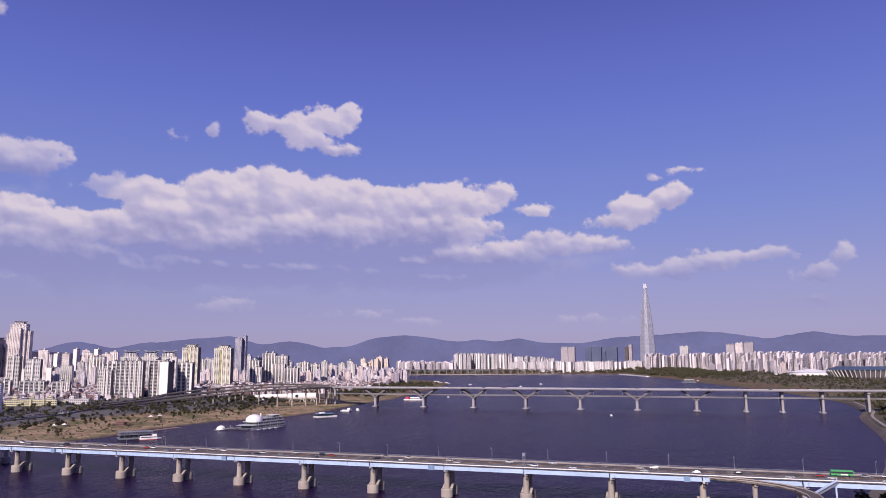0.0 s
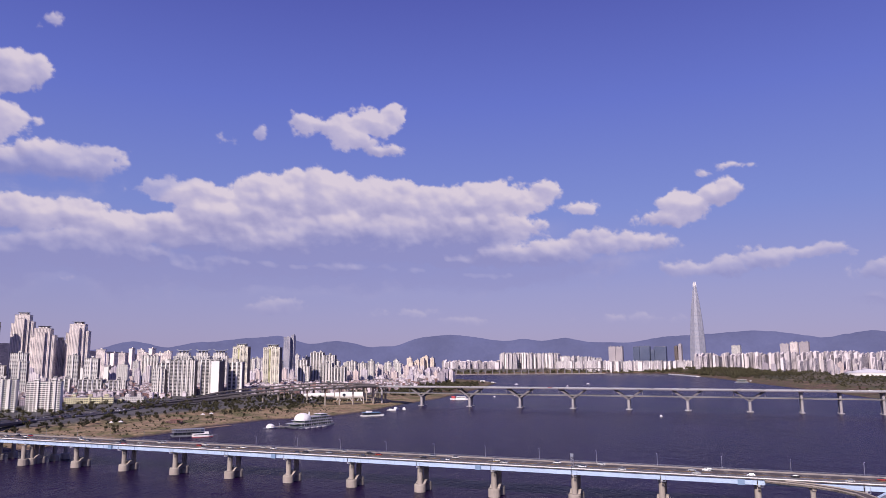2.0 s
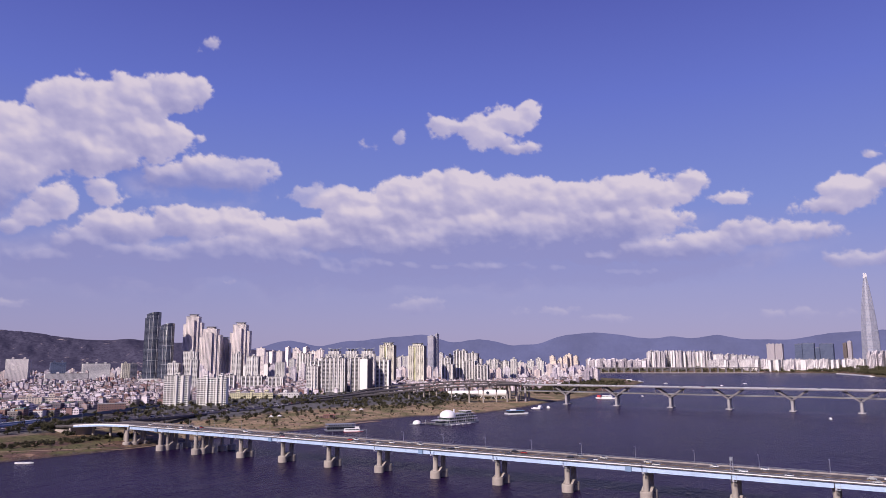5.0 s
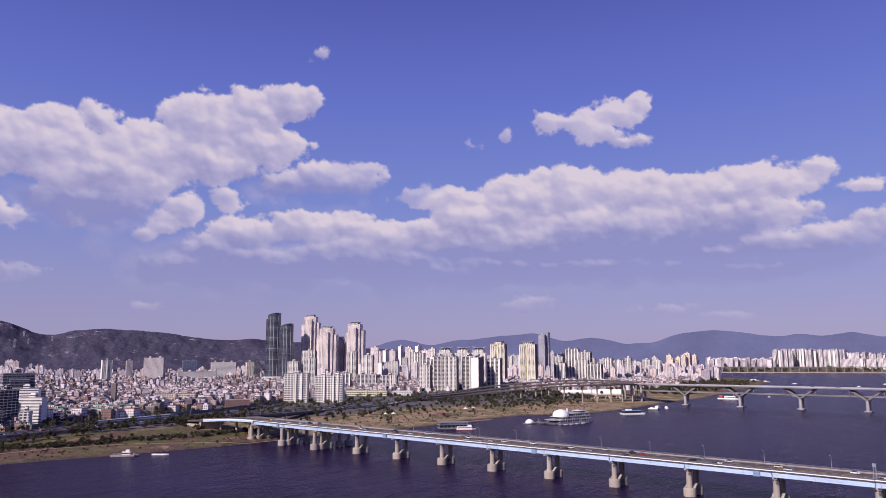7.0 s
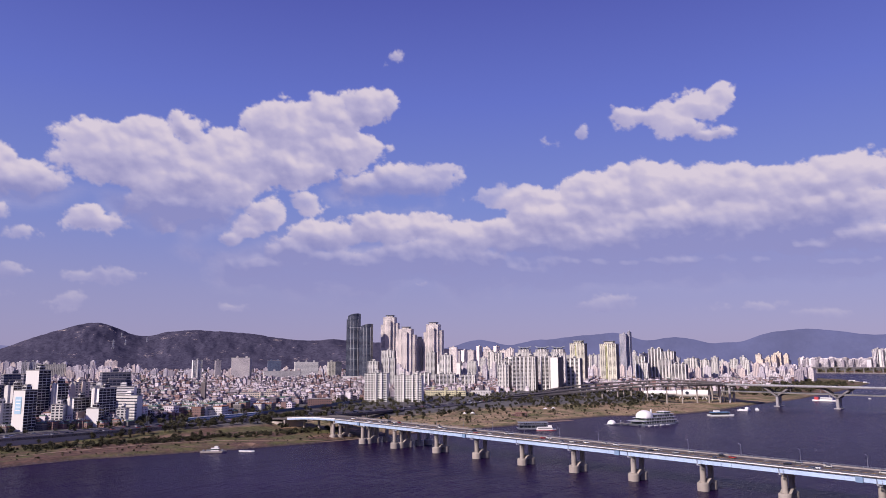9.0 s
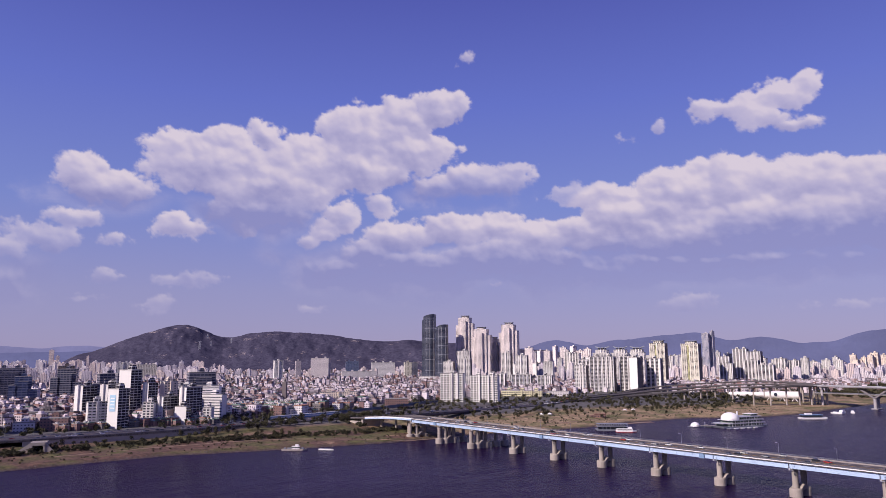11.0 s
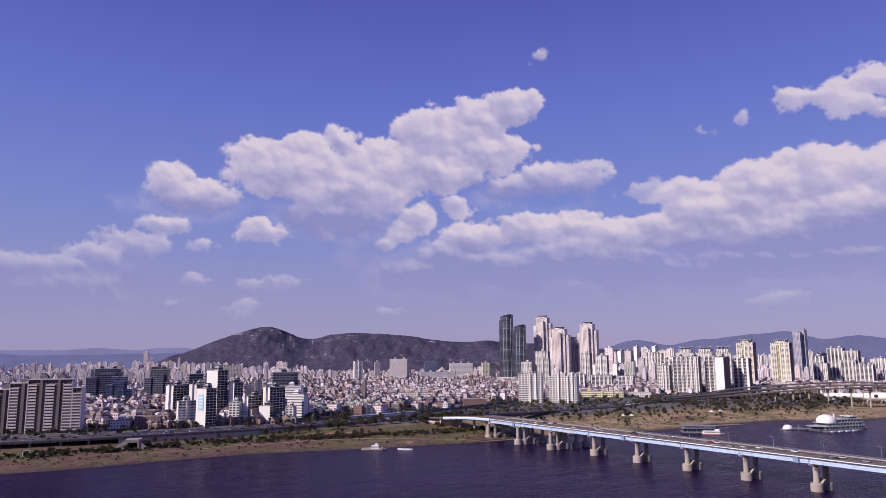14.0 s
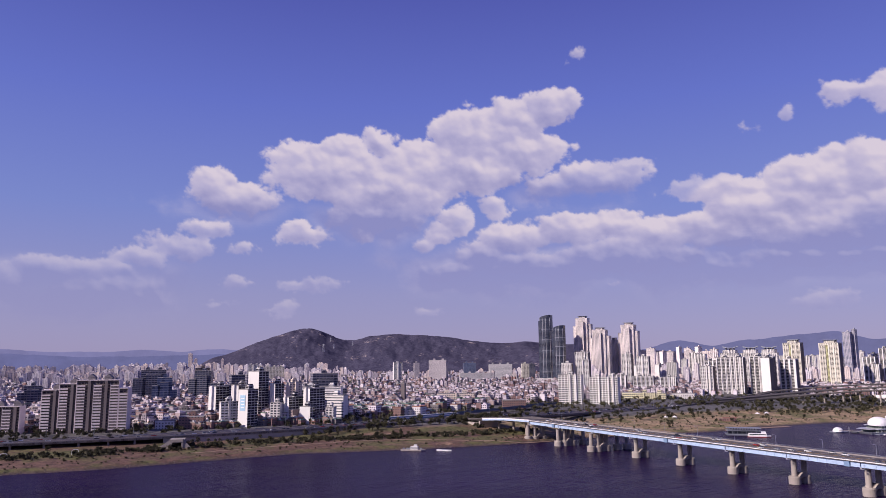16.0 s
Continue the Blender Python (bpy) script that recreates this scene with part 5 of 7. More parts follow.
def block(name, x, y, w, d, top, turn, wall, label, bays=0, cores=0, wings=(), crown="", rail="white_paint", blank=(1, 3), group="", category="apartment block", piers=0, pier_paint="white_paint", tall=1.15, flank=False, strip=0.0):
    """A building: top is its height above the water. wings: lower parts as (shift, depth shift, width, depth, drop)."""
    z = ground_at(x, y) - 1.5
    ob = thing(name, (x, y, z), turn, label, category, group)
    h = top - z
    part("wall", Shape().box(0, 0, 0, w, d, h, blank=blank), M[wall], ob)
    part("roof_slab", Shape().box(0, 0, h, w + 0.5, d + 0.5, 0.7).box(0, 0, h + 0.7, w - 0.6, d - 0.6, 0.05), M["roof"], ob)
    for sx, sy, ww, dd, drop in wings:
        wing = part("wing", Shape().box(sx, sy, 0, ww, dd, h - drop, blank=blank), M[wall], ob)
        part("wing_roof", Shape().box(sx, sy, h - drop, ww + 0.4, dd + 0.4, 0.6), M["roof"], wing)
    if bays:
        me = balcony_mesh(w, d, bays, rail, tall)
        for k in range(1, int((h - 3) / 2.95)):
            part("balcony", me, None, ob).location.z = 1.5 + k * 2.95
    for k in range(cores):
        cx = (k + 0.5) * w / cores - w / 2 + (w / cores / 2 if cores > 1 and k < cores - 1 else 0)
        part("stair_tower", Shape().box(cx, -d / 2 - 0.9, 0, 2.6, 2.6, h + 1.2, blank=(0, 1, 2, 3)), M[wall], ob)
    for k in range(piers):
        q = part("wall_pier", Shape().box(0, -d / 2 - 0.85, 0, 1.3, 1.7, h, blank=(0, 1, 2, 3)), M[pier_paint], ob)
        q.location.x = (k / (piers - 1) - 0.5) * (w - 1.2)
    if strip:
        part("coloured_strip", Shape().box(-w * 0.12, -d / 2 - 1.5, 2.0, w * strip, 0.5, h - 6), M["strip_green"], ob, "yellow-green strip of balcony fronts")
    if flank:
        # a thin dark brown panel over the right-hand wall
        part("dark_flank", Shape().box(w / 2 + 0.25, 0, 1.0, 0.5, d * 0.84, h - 2.5), M["pier_brown"], ob, "dark brown panel on the side wall")
    n = max(1, round(w / 26))
    for k in range(n):
        hut = part("lift_house", Shape().box(0, 0, 0, min(7, w * 0.35), min(7, d * 0.55), 3.6).box(0.5, 0, 3.6, min(5, w * 0.25), min(5, d * 0.4), 1.6), M[wall], ob)
        hut.location = ((k + 0.5) * w / n - w / 2, d * 0.1, h + 0.7)
    if crown == "fins":
        part("roof_crown", Shape().box(0, 0, h + 5, w * 0.9, d * 0.9, 1.2), M["steel_grey"], ob)
        for sx in (-0.3, 0.3):
            part("crown_post", Shape().box(sx * w, 0, h + 0.7, 1.6, d * 0.5, 4.4), M["steel_grey"], ob)
            part("crown_fin", Shape().beam((sx * w, 0, h + 6), (sx * w * 2.1, 0, h + 9), 1.0, 1.6), M["steel_grey"], ob)
    if crown == "cap":
        part("crown_neck", Shape().box(0, 0, h + 0.7, w * 0.5, d * 0.5, 5), M[wall], ob)
        part("roof_crown", Shape().box(0, 0, h + 5.7, w * 0.62, d * 0.62, 1.4), M["steel_grey"], ob)
        part("crown_rim", Shape().box(0, 0, h + 7.1, w * 0.75, d * 0.75, 0.9), M["steel_grey"], ob)
    return ob


# the tall pair in dark glass, and the beige towers beside them
def glass_tower(x, y, w, d, top, turn):
    z = ground_at(x, y) - 1.5
    ob = thing("glass_tower", (x, y, z), turn, "tall dark blue glass residential tower", "tower", "dark glass towers")
    h = top - z
    # a bowed front between two flat flanks
    ring = [(w / 2 * math.sin(a), -d * 0.18 - d * 0.32 * math.cos(a)) for a in np.linspace(-1.45, 1.45, 11)] + [(w / 2, d / 2), (-w / 2, d / 2)]
    part("shaft", Shape().prism(ring, 0, h - 8), M["tower_glass"], ob)
    part("side_shaft", Shape().box(-w * 0.40, -d * 0.16, 0, w * 0.26, d * 0.6, h - 14), M["tower_glass"], ob)
    for k in (1, 4, 6, 9):
        part("light_fin", Shape().box(ring[k][0], ring[k][1] - 0.3, 0, 0.8, 0.7, h - 4), M["steel_pale"], ob)
    for k in range(1, 6):
        part("floor_band", Shape().prism([(a * 1.008, b * 1.008) for a, b in ring], h * k / 6.2, h * k / 6.2 + 1.4), M["steel_grey"], ob)
    # the top slopes down to one side behind a curved screen
    screen = Shape()
    tops = [h + 6 - 9 * (0.5 - a / w) ** 2 for a, b in ring]
    for k in range(len(ring)):
        m = (k + 1) % len(ring)
        screen.face([(*ring[k], h - 8), (*ring[m], h - 8), (*ring[m], tops[m]), (*ring[k], tops[k])], [(0, 0.01), (4, 0.01), (4, 12), (0, 12)])
    part("crown_screen", screen, M["tower_glass"], ob)
    part("roof_plant", Shape().box(0, 0, h - 8, w * 0.5, d * 0.4, 9), M["steel_pale"], ob)
    part("podium", Shape().box(4, -4, 0, w * 1.6, d * 1.5, 15), M["render_wall"], ob)


glass_tower(-1462, 1982, 38, 36, 224, facing(-1462, 1982, -16))
glass_tower(-1396, 1962, 36, 32, 187, facing(-1396, 1962, -16))
BEIGE = "slender beige residential tower with stepped shoulders and capped roof"
for x, y, w, d, top, wing in ((-1412, 2125, 40, 34, 222, -1), (-1312, 2072, 44, 34, 178, 1), (-1300, 2140, 26, 26, 146, 1), (-1240, 2130, 42, 34, 193, 1)):
    block("residential_tower", x, y, w, d, top, facing(x, y, -16), "tower_beige", BEIGE, crown="cap", group="beige towers", category="tower", blank=(),
          wings=((-w * 0.55, 2, w * 0.4, d * 0.8, 26), (w * 0.55, 2, w * 0.42, d * 0.8, 20), (0, -d * 0.5, w * 0.45, d * 0.5, 12)))

SLAB = "long white slab apartment block with rows of balconies"
GABLE = "white apartment block with a blank end wall"
POINT = "white point apartment tower with small windows"
CREAM = "tall cream apartment tower with a dark roof crown"
for x, y, w, d, top, bays, cores, off, lab in (
        (-702, 1022, 38, 15, 57, 5, 2, -12, SLAB), (-656, 1050, 46, 15, 53, 6, 3, -14, SLAB), (-1058, 1589, 34, 18, 101, 0, 2, -16, POINT), (-1035, 1560, 30, 18, 82, 0, 1, -16, POINT), (-1085, 1560, 26, 18, 74, 0, 1, -16, POINT),
        (-966, 1650, 24, 20, 96, 0, 1, -16, POINT), (-930, 1664, 30, 18, 89, 4, 1, -16, POINT), (-905, 1500, 40, 14, 46, 5, 2, -14, SLAB), (-850, 1520, 46, 14, 44, 6, 2, -14, SLAB), (-800, 1540, 34, 14, 42, 5, 2, -14, SLAB),
        (-690, 1500, 26, 15, 66, 0, 2, -20, POINT), (-645, 1512, 54, 15, 84, 7, 4, -20, SLAB), (-590, 1535, 46, 15, 85, 6, 4, -20, SLAB), (-570, 1506, 17, 24, 82, 0, 0, -20, GABLE), (-548, 1560, 32, 15, 80, 4, 2, -20, SLAB),
        (-720, 1600, 40, 15, 78, 5, 2, -18, SLAB), (-533, 2248, 40, 18, 106, 5, 2, -20, SLAB), (-490, 2230, 36, 18, 98, 5, 2, -20, SLAB), (-560, 2180, 30, 18, 84, 4, 2, -20, SLAB), (-470, 2100, 36, 16, 74, 4, 2, -20, SLAB),
        (-520, 2040, 34, 16, 66, 4, 2, -20, SLAB), (-430, 2080, 40, 16, 62, 5, 2, -20, SLAB)):
    block("apartment_block", x, y, w, d, top, facing(x, y, off), "apt_stripe" if lab is SLAB and y > 1480 else "apt_ribbon" if lab is SLAB else "apt_shade" if lab is GABLE else "apt_white", lab, 0, cores if lab is not SLAB or y < 1100 else 0,
          group="white apartment estate", blank=(0, 2) if lab is GABLE else (1, 3), piers=round(w / 9.5) + 1 if lab is SLAB and y > 1480 else 0, flank=y > 1480)
for x, y in ((-790, 1850), (-746, 1868), (-706, 1884)):
    block("apartment_block", x, y, 30, 24, 103, facing(x, y, -16), "apt_white", "white apartment tower with a winged steel roof crown", 0, 2, crown="fins", group="crowned towers", wings=((0, -8, 44, 14, 8),))
for x, y, w, top in ((-655, 1902, 40, 119), (-578, 1926, 44, 117)):
    block("apartment_block", x, y, w, 24, top, facing(x, y, -18), "apt_cream", CREAM, 5, 2, crown="cap", rail="cream_rail", group="cream towers", blank=(3,), wings=((-w * 0.30, -10, w * 0.3, 10, 6),), piers=2, pier_paint="cream_rail", flank=True, strip=0.22)
for x, y, w, top in ((-705, 2520, 34, 164), (-690, 2540, 14, 172)):
    block("office_tower", x, y, w * 0.64, 28, top - 3, facing(x, y, -14), "office_grid", "tall grey glazed office slab far behind the estate", category="office tower", blank=())
block("school", -690, 1236, 78, 16, 21, facing(-690, 1236, -12), "apt_yellow", "low yellow school building with long window rows", 0, 2, category="school", wings=((20, 14, 60, 12, 4),))
block("office_block", -640, 1290, 40, 24, 19, facing(-640, 1290, -12), "render_wall", "low pale flat-roofed public building", category="public building")

# the slab estate that stands nearest on the west side, its front to the river
BAY = 8.2


def bay_balcony(material, tall):
    s = Shape()
    s.box(0, 0, 0, BAY, 1.5, 0.2).box(0, -0.68, 0.2, BAY, 0.14, tall).box(-BAY / 2 + 0.1, 0, 0.2, 0.2, 1.4, 2.5)
    return s.mesh("balcony", M[material])


PALE_BALCONY = bay_balcony("pink_rail", 1.25)
THIN_BALCONY = Shape().box(0, 0, 0, BAY, 0.9, 0.25).mesh("gallery", M["pier_brown"])


def riverside_slab(x, y, bays, top, turn):
    """A slab whose bays take turns: pale balconies, or brown stair shafts with dark galleries."""
    z = ground_at(x, y) - 1.5
    ob = thing("apartment_block", (x, y, z), turn, "brown slab apartment block with pale pink balcony columns", "apartment block", "riverside slab estate")
    h, w, d = top - z, BAY * len(bays), 13.0
    part("wall", Shape().box(0, 0, 0, w, d, h, blank=(1, 3)), M["apt_grey"], ob)
    part("roof_slab", Shape().box(0, -0.6, h, w + 0.6, d + 2.2, 0.8), M["pink_rail"], ob)
    for k in (-1, 1):
        part("end_wall", Shape().box(k * (w / 2 + 0.2), -0.5, 0, 0.4, d + 1.6, h), M["pink_rail"], ob)
    for j, kind in enumerate(bays):
        u = (j + 0.5) * BAY - w / 2
        for k in range(1, int((h - 2) / 2.95)):
            q = part("balcony" if kind else "gallery", PALE_BALCONY if kind else THIN_BALCONY, None, ob)
            q.location = (u, -d / 2 - (0.75 if kind else 0.45), 1.2 + k * 2.95)
        if kind == 0:
            part("stair_shaft", Shape().box(u, -d / 2 - 0.8, 0, 2.8, 1.6, h + 1.0, blank=(0, 1, 2, 3)), M["pier_brown"], ob)
            hut = Shape()
            for e in (-1, 1):
                hut.face([(u, -3, h + 6.4), (u, 4, h + 6.4), (u + e * 4, 4, h + 3.2), (u + e * 4, -3, h + 3.2)][::e])
            for yy in (-3, 4):
                hut.face([(u - 4, yy, h + 3.2), (u + 4, yy, h + 3.2), (u, yy, h + 6.4)])
            part("hut_wall", Shape().box(u, 0.5, h + 0.8, 7.6, 6.6, 2.4, blank=(0, 1, 2, 3)), M["concrete_grey"], ob)
            part("hut_roof", hut, M["concrete_grey"], ob)


for along, bays, top in ((0, (1, 0, 1, 0, 1), 63.5), (-28.8, (1, 0), 60), (-45.3, (1, 0), 54), (25.5, (1,), 55), (-86, (0, 1, 0), 38)):
    riverside_slab(-803 + 0.60 * along, 318 + 0.80 * along, bays, top, 53)

# white blocks and offices west of the bridge
for x, y, w, d, top, wall, off, lab, cat in (
        (-812, 458, 12, 20, 53, "apt_shade", -46, GABLE, "apartment block"), (-790, 474, 12, 18, 54, "apt_shade", -46, GABLE, "apartment block"),
        (-784, 494, 18, 16, 70, "apt_shade", -46, "tall white building with a blank gable", "office building"), (-742, 456, 15, 15, 51, "apt_shade", -46, "white building with a large blue poster on its gable", "office building"),
        (-766, 446, 19, 12, 37, "apt_white", 10, "white apartment block with stepped balconies", "apartment block"), (-748, 520, 10, 24, 40, "apt_shade", -46, GABLE, "apartment block"),
        (-732, 538, 11, 24, 50, "apt_shade", -46, GABLE, "apartment block"), (-770, 535, 16, 14, 56, "apt_pink", 20, "salmon and white apartment block", "apartment block"),
        (-742, 578, 27, 11, 40, "apt_band", -30, "white office with long dark window bands", "office building"), (-880, 660, 36, 22, 64, "office", 10, "dark glass office with a stepped roof", "office building"),
        (-772, 512, 9, 14, 55, "apt_shade", -46, GABLE, "apartment block"), (-752, 500, 12, 12, 34, "apt_white", -20, "white low office with window rows", "office building"), (-720, 520, 14, 10, 30, "apt_shade", -30, "white low house with a blank gable", "office building"),
        (-765, 552, 12, 12, 46, "apt_cream", -20, "cream corner apartment house", "apartment block"), (-708, 545, 10, 9, 28, "apt_white", -20, "small white rendered office", "office building"), (-860, 640, 60, 20, 46, "apt_band", -10, "long white office with dark window bands", "office building"),
        (-840, 430, 34, 16, 25, "dark_wall", -10, "low dark hall with window rows", "hall"), (-790, 385, 20, 14, 19, "render_wall", -10, "low green-roofed corner building", "office building"), (-770, 405, 26, 14, 23, "brick", -10, "low brick building by the highway", "office building"),
        (-1300, 690, 30, 22, 66, "office", -10, "dark grey office block", "office building"), (-1180, 560, 23, 24, 57, "office_blue", 0, "blue-grey glazed office block", "office building"), (-1480, 780, 30, 26, 70, "apt_grey", 0, "brown office block among low houses", "office building"),
        (-900, 560, 26, 20, 64, "office", 10, "dark grey office block", "office building"), (-1010, 600, 30, 24, 62, "office", 10, "dark grey office block", "office building"),
        (-1379, 629, 44, 30, 68, "office", 0, "dark glass office block", "office building"), (-1300, 520, 22, 20, 50, "office", 0, "dark grey office block", "office building"),
        (-1420, 520, 26, 20, 48, "office", 0, "dark grey office block", "office building"), (-1310, 402, 26, 20, 46, "office", 0, "dark grey office block", "office building"),
        (-1847, 1862, 64, 26, 85, "institute", -16, "wide pale grey block with a tight window grid", "office building"), (-1895, 1800, 18, 22, 76, "institute", 8, "pale grey block with a tight window grid", "office building"),
        (-1946, 1756, 30, 22, 78, "apt_white", 10, "white apartment block far over the low houses", "apartment block"), (-1618, 2064, 24, 26, 70, "apt_cream", 10, "cream office block beside the towers", "office building"),
        (-1596, 2074, 20, 26, 69, "office", 10, "dark office block beside the towers", "office building"), (-1880, 2240, 90, 30, 68, "apt_band", 6, "long pale institute building with dark window bands", "institute"), (-1990, 2180, 50, 30, 74, "office_blue", 6, "grey glazed institute building", "institute"),
        (-1700, 1900, 120, 24, 40, "render_wall", 6, "long low white hall", "hall"), (-850, 905, 60, 16, 28, "apt_pink", 4, "long salmon apartment block behind the bank", "apartment block"), (-690, 860, 34, 18, 24, "brick", 4, "red brick corner building by the road", "office building"),
        (-2350, 1480, 120, 30, 66, "apt_cream", 0, "long pale institute building below the hill", "institute"), (-2280, 1380, 40, 26, 74, "apt_white", 0, "white tower block below the hill", "apartment block")):
    block("building" if cat != "apartment block" else "apartment_block", x, y, w, d, top, facing(x, y, off), wall, lab, 3 if "stepped balconies" in lab else 0, 1 if cat == "apartment block" else 0, category=cat, blank=(0, 2) if "blank" in lab or "poster" in lab else (1, 3) if "white" in lab else (),
          wings=((-w * 0.62, -d * 0.2, w * 0.4, d * 0.9, top * 0.22), (w * 0.6, -d * 0.3, w * 0.5, d * 0.8, top * 0.34), (0, -d * 0.55, w * 0.6, d * 0.4, top * 0.12)) if "dark g" in lab or "blue-grey" in lab else ())
POSTER_TURN = facing(-742, 456, -46)
poster = thing("gable_poster", (-742 + 7.8 * math.sin(radians(POSTER_TURN)), 456 - 7.8 * math.cos(radians(POSTER_TURN)), 28), POSTER_TURN, "large pale blue poster on a white gable", "poster")
part("panel", Shape().box(0, 0, 0, 8, 0.3, 17), M["poster_blue"], poster)
for k in range(4):
    part("text_bar", Shape().box(0, -0.2, 3 + k * 3.4, 5.6, 0.1, 0.9), M["white_paint"], poster)

block("brick_tower", -905, 838, 6.5, 6.5, 45, facing(-905, 838, -20), "pier_brown", "slim dark brown brick tower over low houses", category="tower", blank=(0, 1, 2, 3))
for ax_, ay_ in ((-671, 252), (-685, 202)):
    arch = thing("path_arch", (ax_, ay_, ground_at(ax_, ay_) - 0.2), 62, "small white tubular arch over the bank path", "arch", "bank arches")
    for e in (-1, 1):
        part("post", Shape().drum(e * 2.6, 0, 0, 0.18, 3.6, 8), M["white_paint"], arch)
    bow = Shape()
    for k in range(8):
        a, b = math.pi * k / 8, math.pi * (k + 1) / 8
        bow.beam((2.6 * math.cos(a), 0, 3.6 + 1.3 * math.sin(a)), (2.6 * math.cos(b), 0, 3.6 + 1.3 * math.sin(b)), 0.36, 0.36)
    part("bow", bow, M["white_paint"], arch)

# the tallest tower
tower = thing("skyscraper", (1240, 4432, 12), 24, "very tall slender tapering pale glass skyscraper", "skyscraper")
rings = []
for t in np.linspace(0, 1, 15):
    r = 42 * (1 - 0.10 * t - 0.72 * t ** 2.2)
    rings.append([(r * c, r * s, 505 * t) for c, s in ((-1, -0.55), (-0.55, -1), (0.55, -1), (1, -0.55), (1, 0.55), (0.55, 1), (-0.55, 1), (-1, 0.55))])
for k in range(8):
    face = Shape()
    for a, b in zip(rings, rings[1:]):
        m = (k + 1) % 8
        w = math.dist(a[k], a[m])
        face.face([a[k], a[m], b[m], b[k]], [(0, a[k][2]), (w, a[k][2]), (w, b[k][2]), (0, b[k][2])])
    part("facet", face, M["tower_pale"], tower)
for s in (-1, 1):
    part("crown_prong", Shape().prism([(s * 6 - 2.2, -6), (s * 6 + 2.2, -6), (s * 6 + 2.2, 6), (s * 6 - 2.2, 6)], 500, 528, taper=0.6), M["white_paint"], tower)
part("seam", Shape().beam((0, -47.3, 4), (0, -10, 495), 2.0, 1.0), M["steel_grey"], tower)

# south bank: stadium, arena and far estates
stadium = thing("stadium", (1590, 2740, 14), 0, "oval concrete stadium with upright ribs", "stadium")
n = 56
ring = lambda r, z: [(r * 1.15 * math.cos(2 * math.pi * k / n), r * math.sin(2 * math.pi * k / n), z) for k in range(n)]
part("bowl", loft([ring(112, 0), ring(122, 16), ring(128, 24), ring(120, 30), ring(92, 26), ring(70, 12)], close=False), M["concrete_grey"], stadium)
part("roof_rim", loft([ring(131, 25), ring(132, 27), ring(98, 38), ring(97, 36)], close=False), M["rail_panel"], stadium)
for k in range(n):
    a = 2 * math.pi * k / n
    part("rib", Shape().beam((118 * 1.15 * math.cos(a), 118 * math.sin(a), 0), (133 * 1.15 * math.cos(a), 133 * math.sin(a), 26), 2.2, 2.6), M["white_paint"], stadium)
arena = thing("arena", (1520, 3040, 14), 0, "low white arena hall with a shallow cone roof", "arena")
part("wall", Shape().drum(0, 0, 0, 92, 12, 32), M["white_paint"], arena)
part("roof", Shape().drum(0, 0, 12, 95, 13, 32, taper=0.12), M["white_paint"], arena)

rs = random.Random(8)


def estate(count, az0, az1, r0, r1, low, high, wall, label, group, spread=0.0, wide=(22, 40), off=-18, name="apartment_block", gable=False):
    for k in range(count):
        b = az0 + (az1 - az0) * (k + rs.uniform(0.1, 0.9)) / count
        r = rs.uniform(r0, r1)
        x, y = polar(b, r)
        if river_distance(np.array([x]), np.array([y]))[0] < 25:
            continue
        if gable or rs.random() < 0.3:
            block(name, x, y, rs.uniform(13, 17), rs.uniform(*wide), rs.uniform(low, high), facing(x, y, off - 8 + rs.uniform(-5, 5)), "apt_shade" if wall == "apt_white" else wall, label, 0, 0, group=group, blank=(0, 2))
            continue
        block(name, x, y, rs.uniform(*wide), rs.uniform(12, 17), rs.uniform(low, high), facing(x, y, off + rs.uniform(-4, 4)), rs.choice(("apt_white", "apt_stripe", "apt_ribbon")) if wall == "apt_white" else wall, label, 0, rs.choice((0, 1, 2)), group=group, blank=(1, 3) if rs.random() < 0.6 else ())


def far_row(count, az0, az1, r0, r1, low0, low1, high, label, group, wide, deep, off, into=None):
    """Far slabs close together: a bright end wall and a long side full of windows; the tops fall from low0 to low1."""
    for k in range(count):
        t = (k + rs.uniform(0.1, 0.9)) / count
        x, y = polar(az0 + (az1 - az0) * t, rs.uniform(r0, r1))
        if river_distance(np.array([x]), np.array([y]))[0] < 60:
            continue
        w, d, top, turn = rs.uniform(*wide), rs.uniform(*deep), low0 + (low1 - low0) * t + rs.uniform(0, high), facing(x, y, off + rs.uniform(-5, 5))
        ends = (0, 2) if rs.random() < 0.3 else ()
        if into is None:
            block("apartment_block", x, y, w, d, top, turn, "apt_dense", label, group=group, blank=ends)
            continue
        z = ground_at(x, y) - 1
        g = rs.choice((1.0, 0.95, 0.9, 0.8, 0.66, 0.5))
        into.box(x, y, z, w, d, top - z, turn, blank=ends, tint=(g, g * 0.97, g))
        into.box(x, y, top, w * 0.5, d * 0.25, 4.5, turn, blank=(0, 1, 2, 3), tint=(g, g * 0.97, g))


far_row(78, -0.9, -5.4, 4480, 4640, 112, 108, 12, "far white riverside apartment slab", "white riverside estate", (9, 12), (24, 40), -12)
far_row(22, -5.2, -8.6, 4480, 4620, 94, 84, 12, "far white riverside apartment slab", "white riverside estate", (13, 18), (24, 40), -12)
estate(34, -5.4, -15.2, 4440, 4500, 66, 72, "apt_dense", "low far white apartment slab", "low riverside estate", wide=(30, 50), off=-12)
south_side = Shape()
far_row(130, -15.4, -26, 4300, 4560, 90, 98, 22, "", "", (10, 14), (34, 56), -14, south_side)
far_row(130, -24, -37, 4100, 4500, 94, 92, 20, "", "", (10, 15), (34, 56), -14, south_side)
far_row(30, -21, -36, 3780, 4080, 66, 66, 20, "", "", (10, 15), (34, 56), -14, south_side)
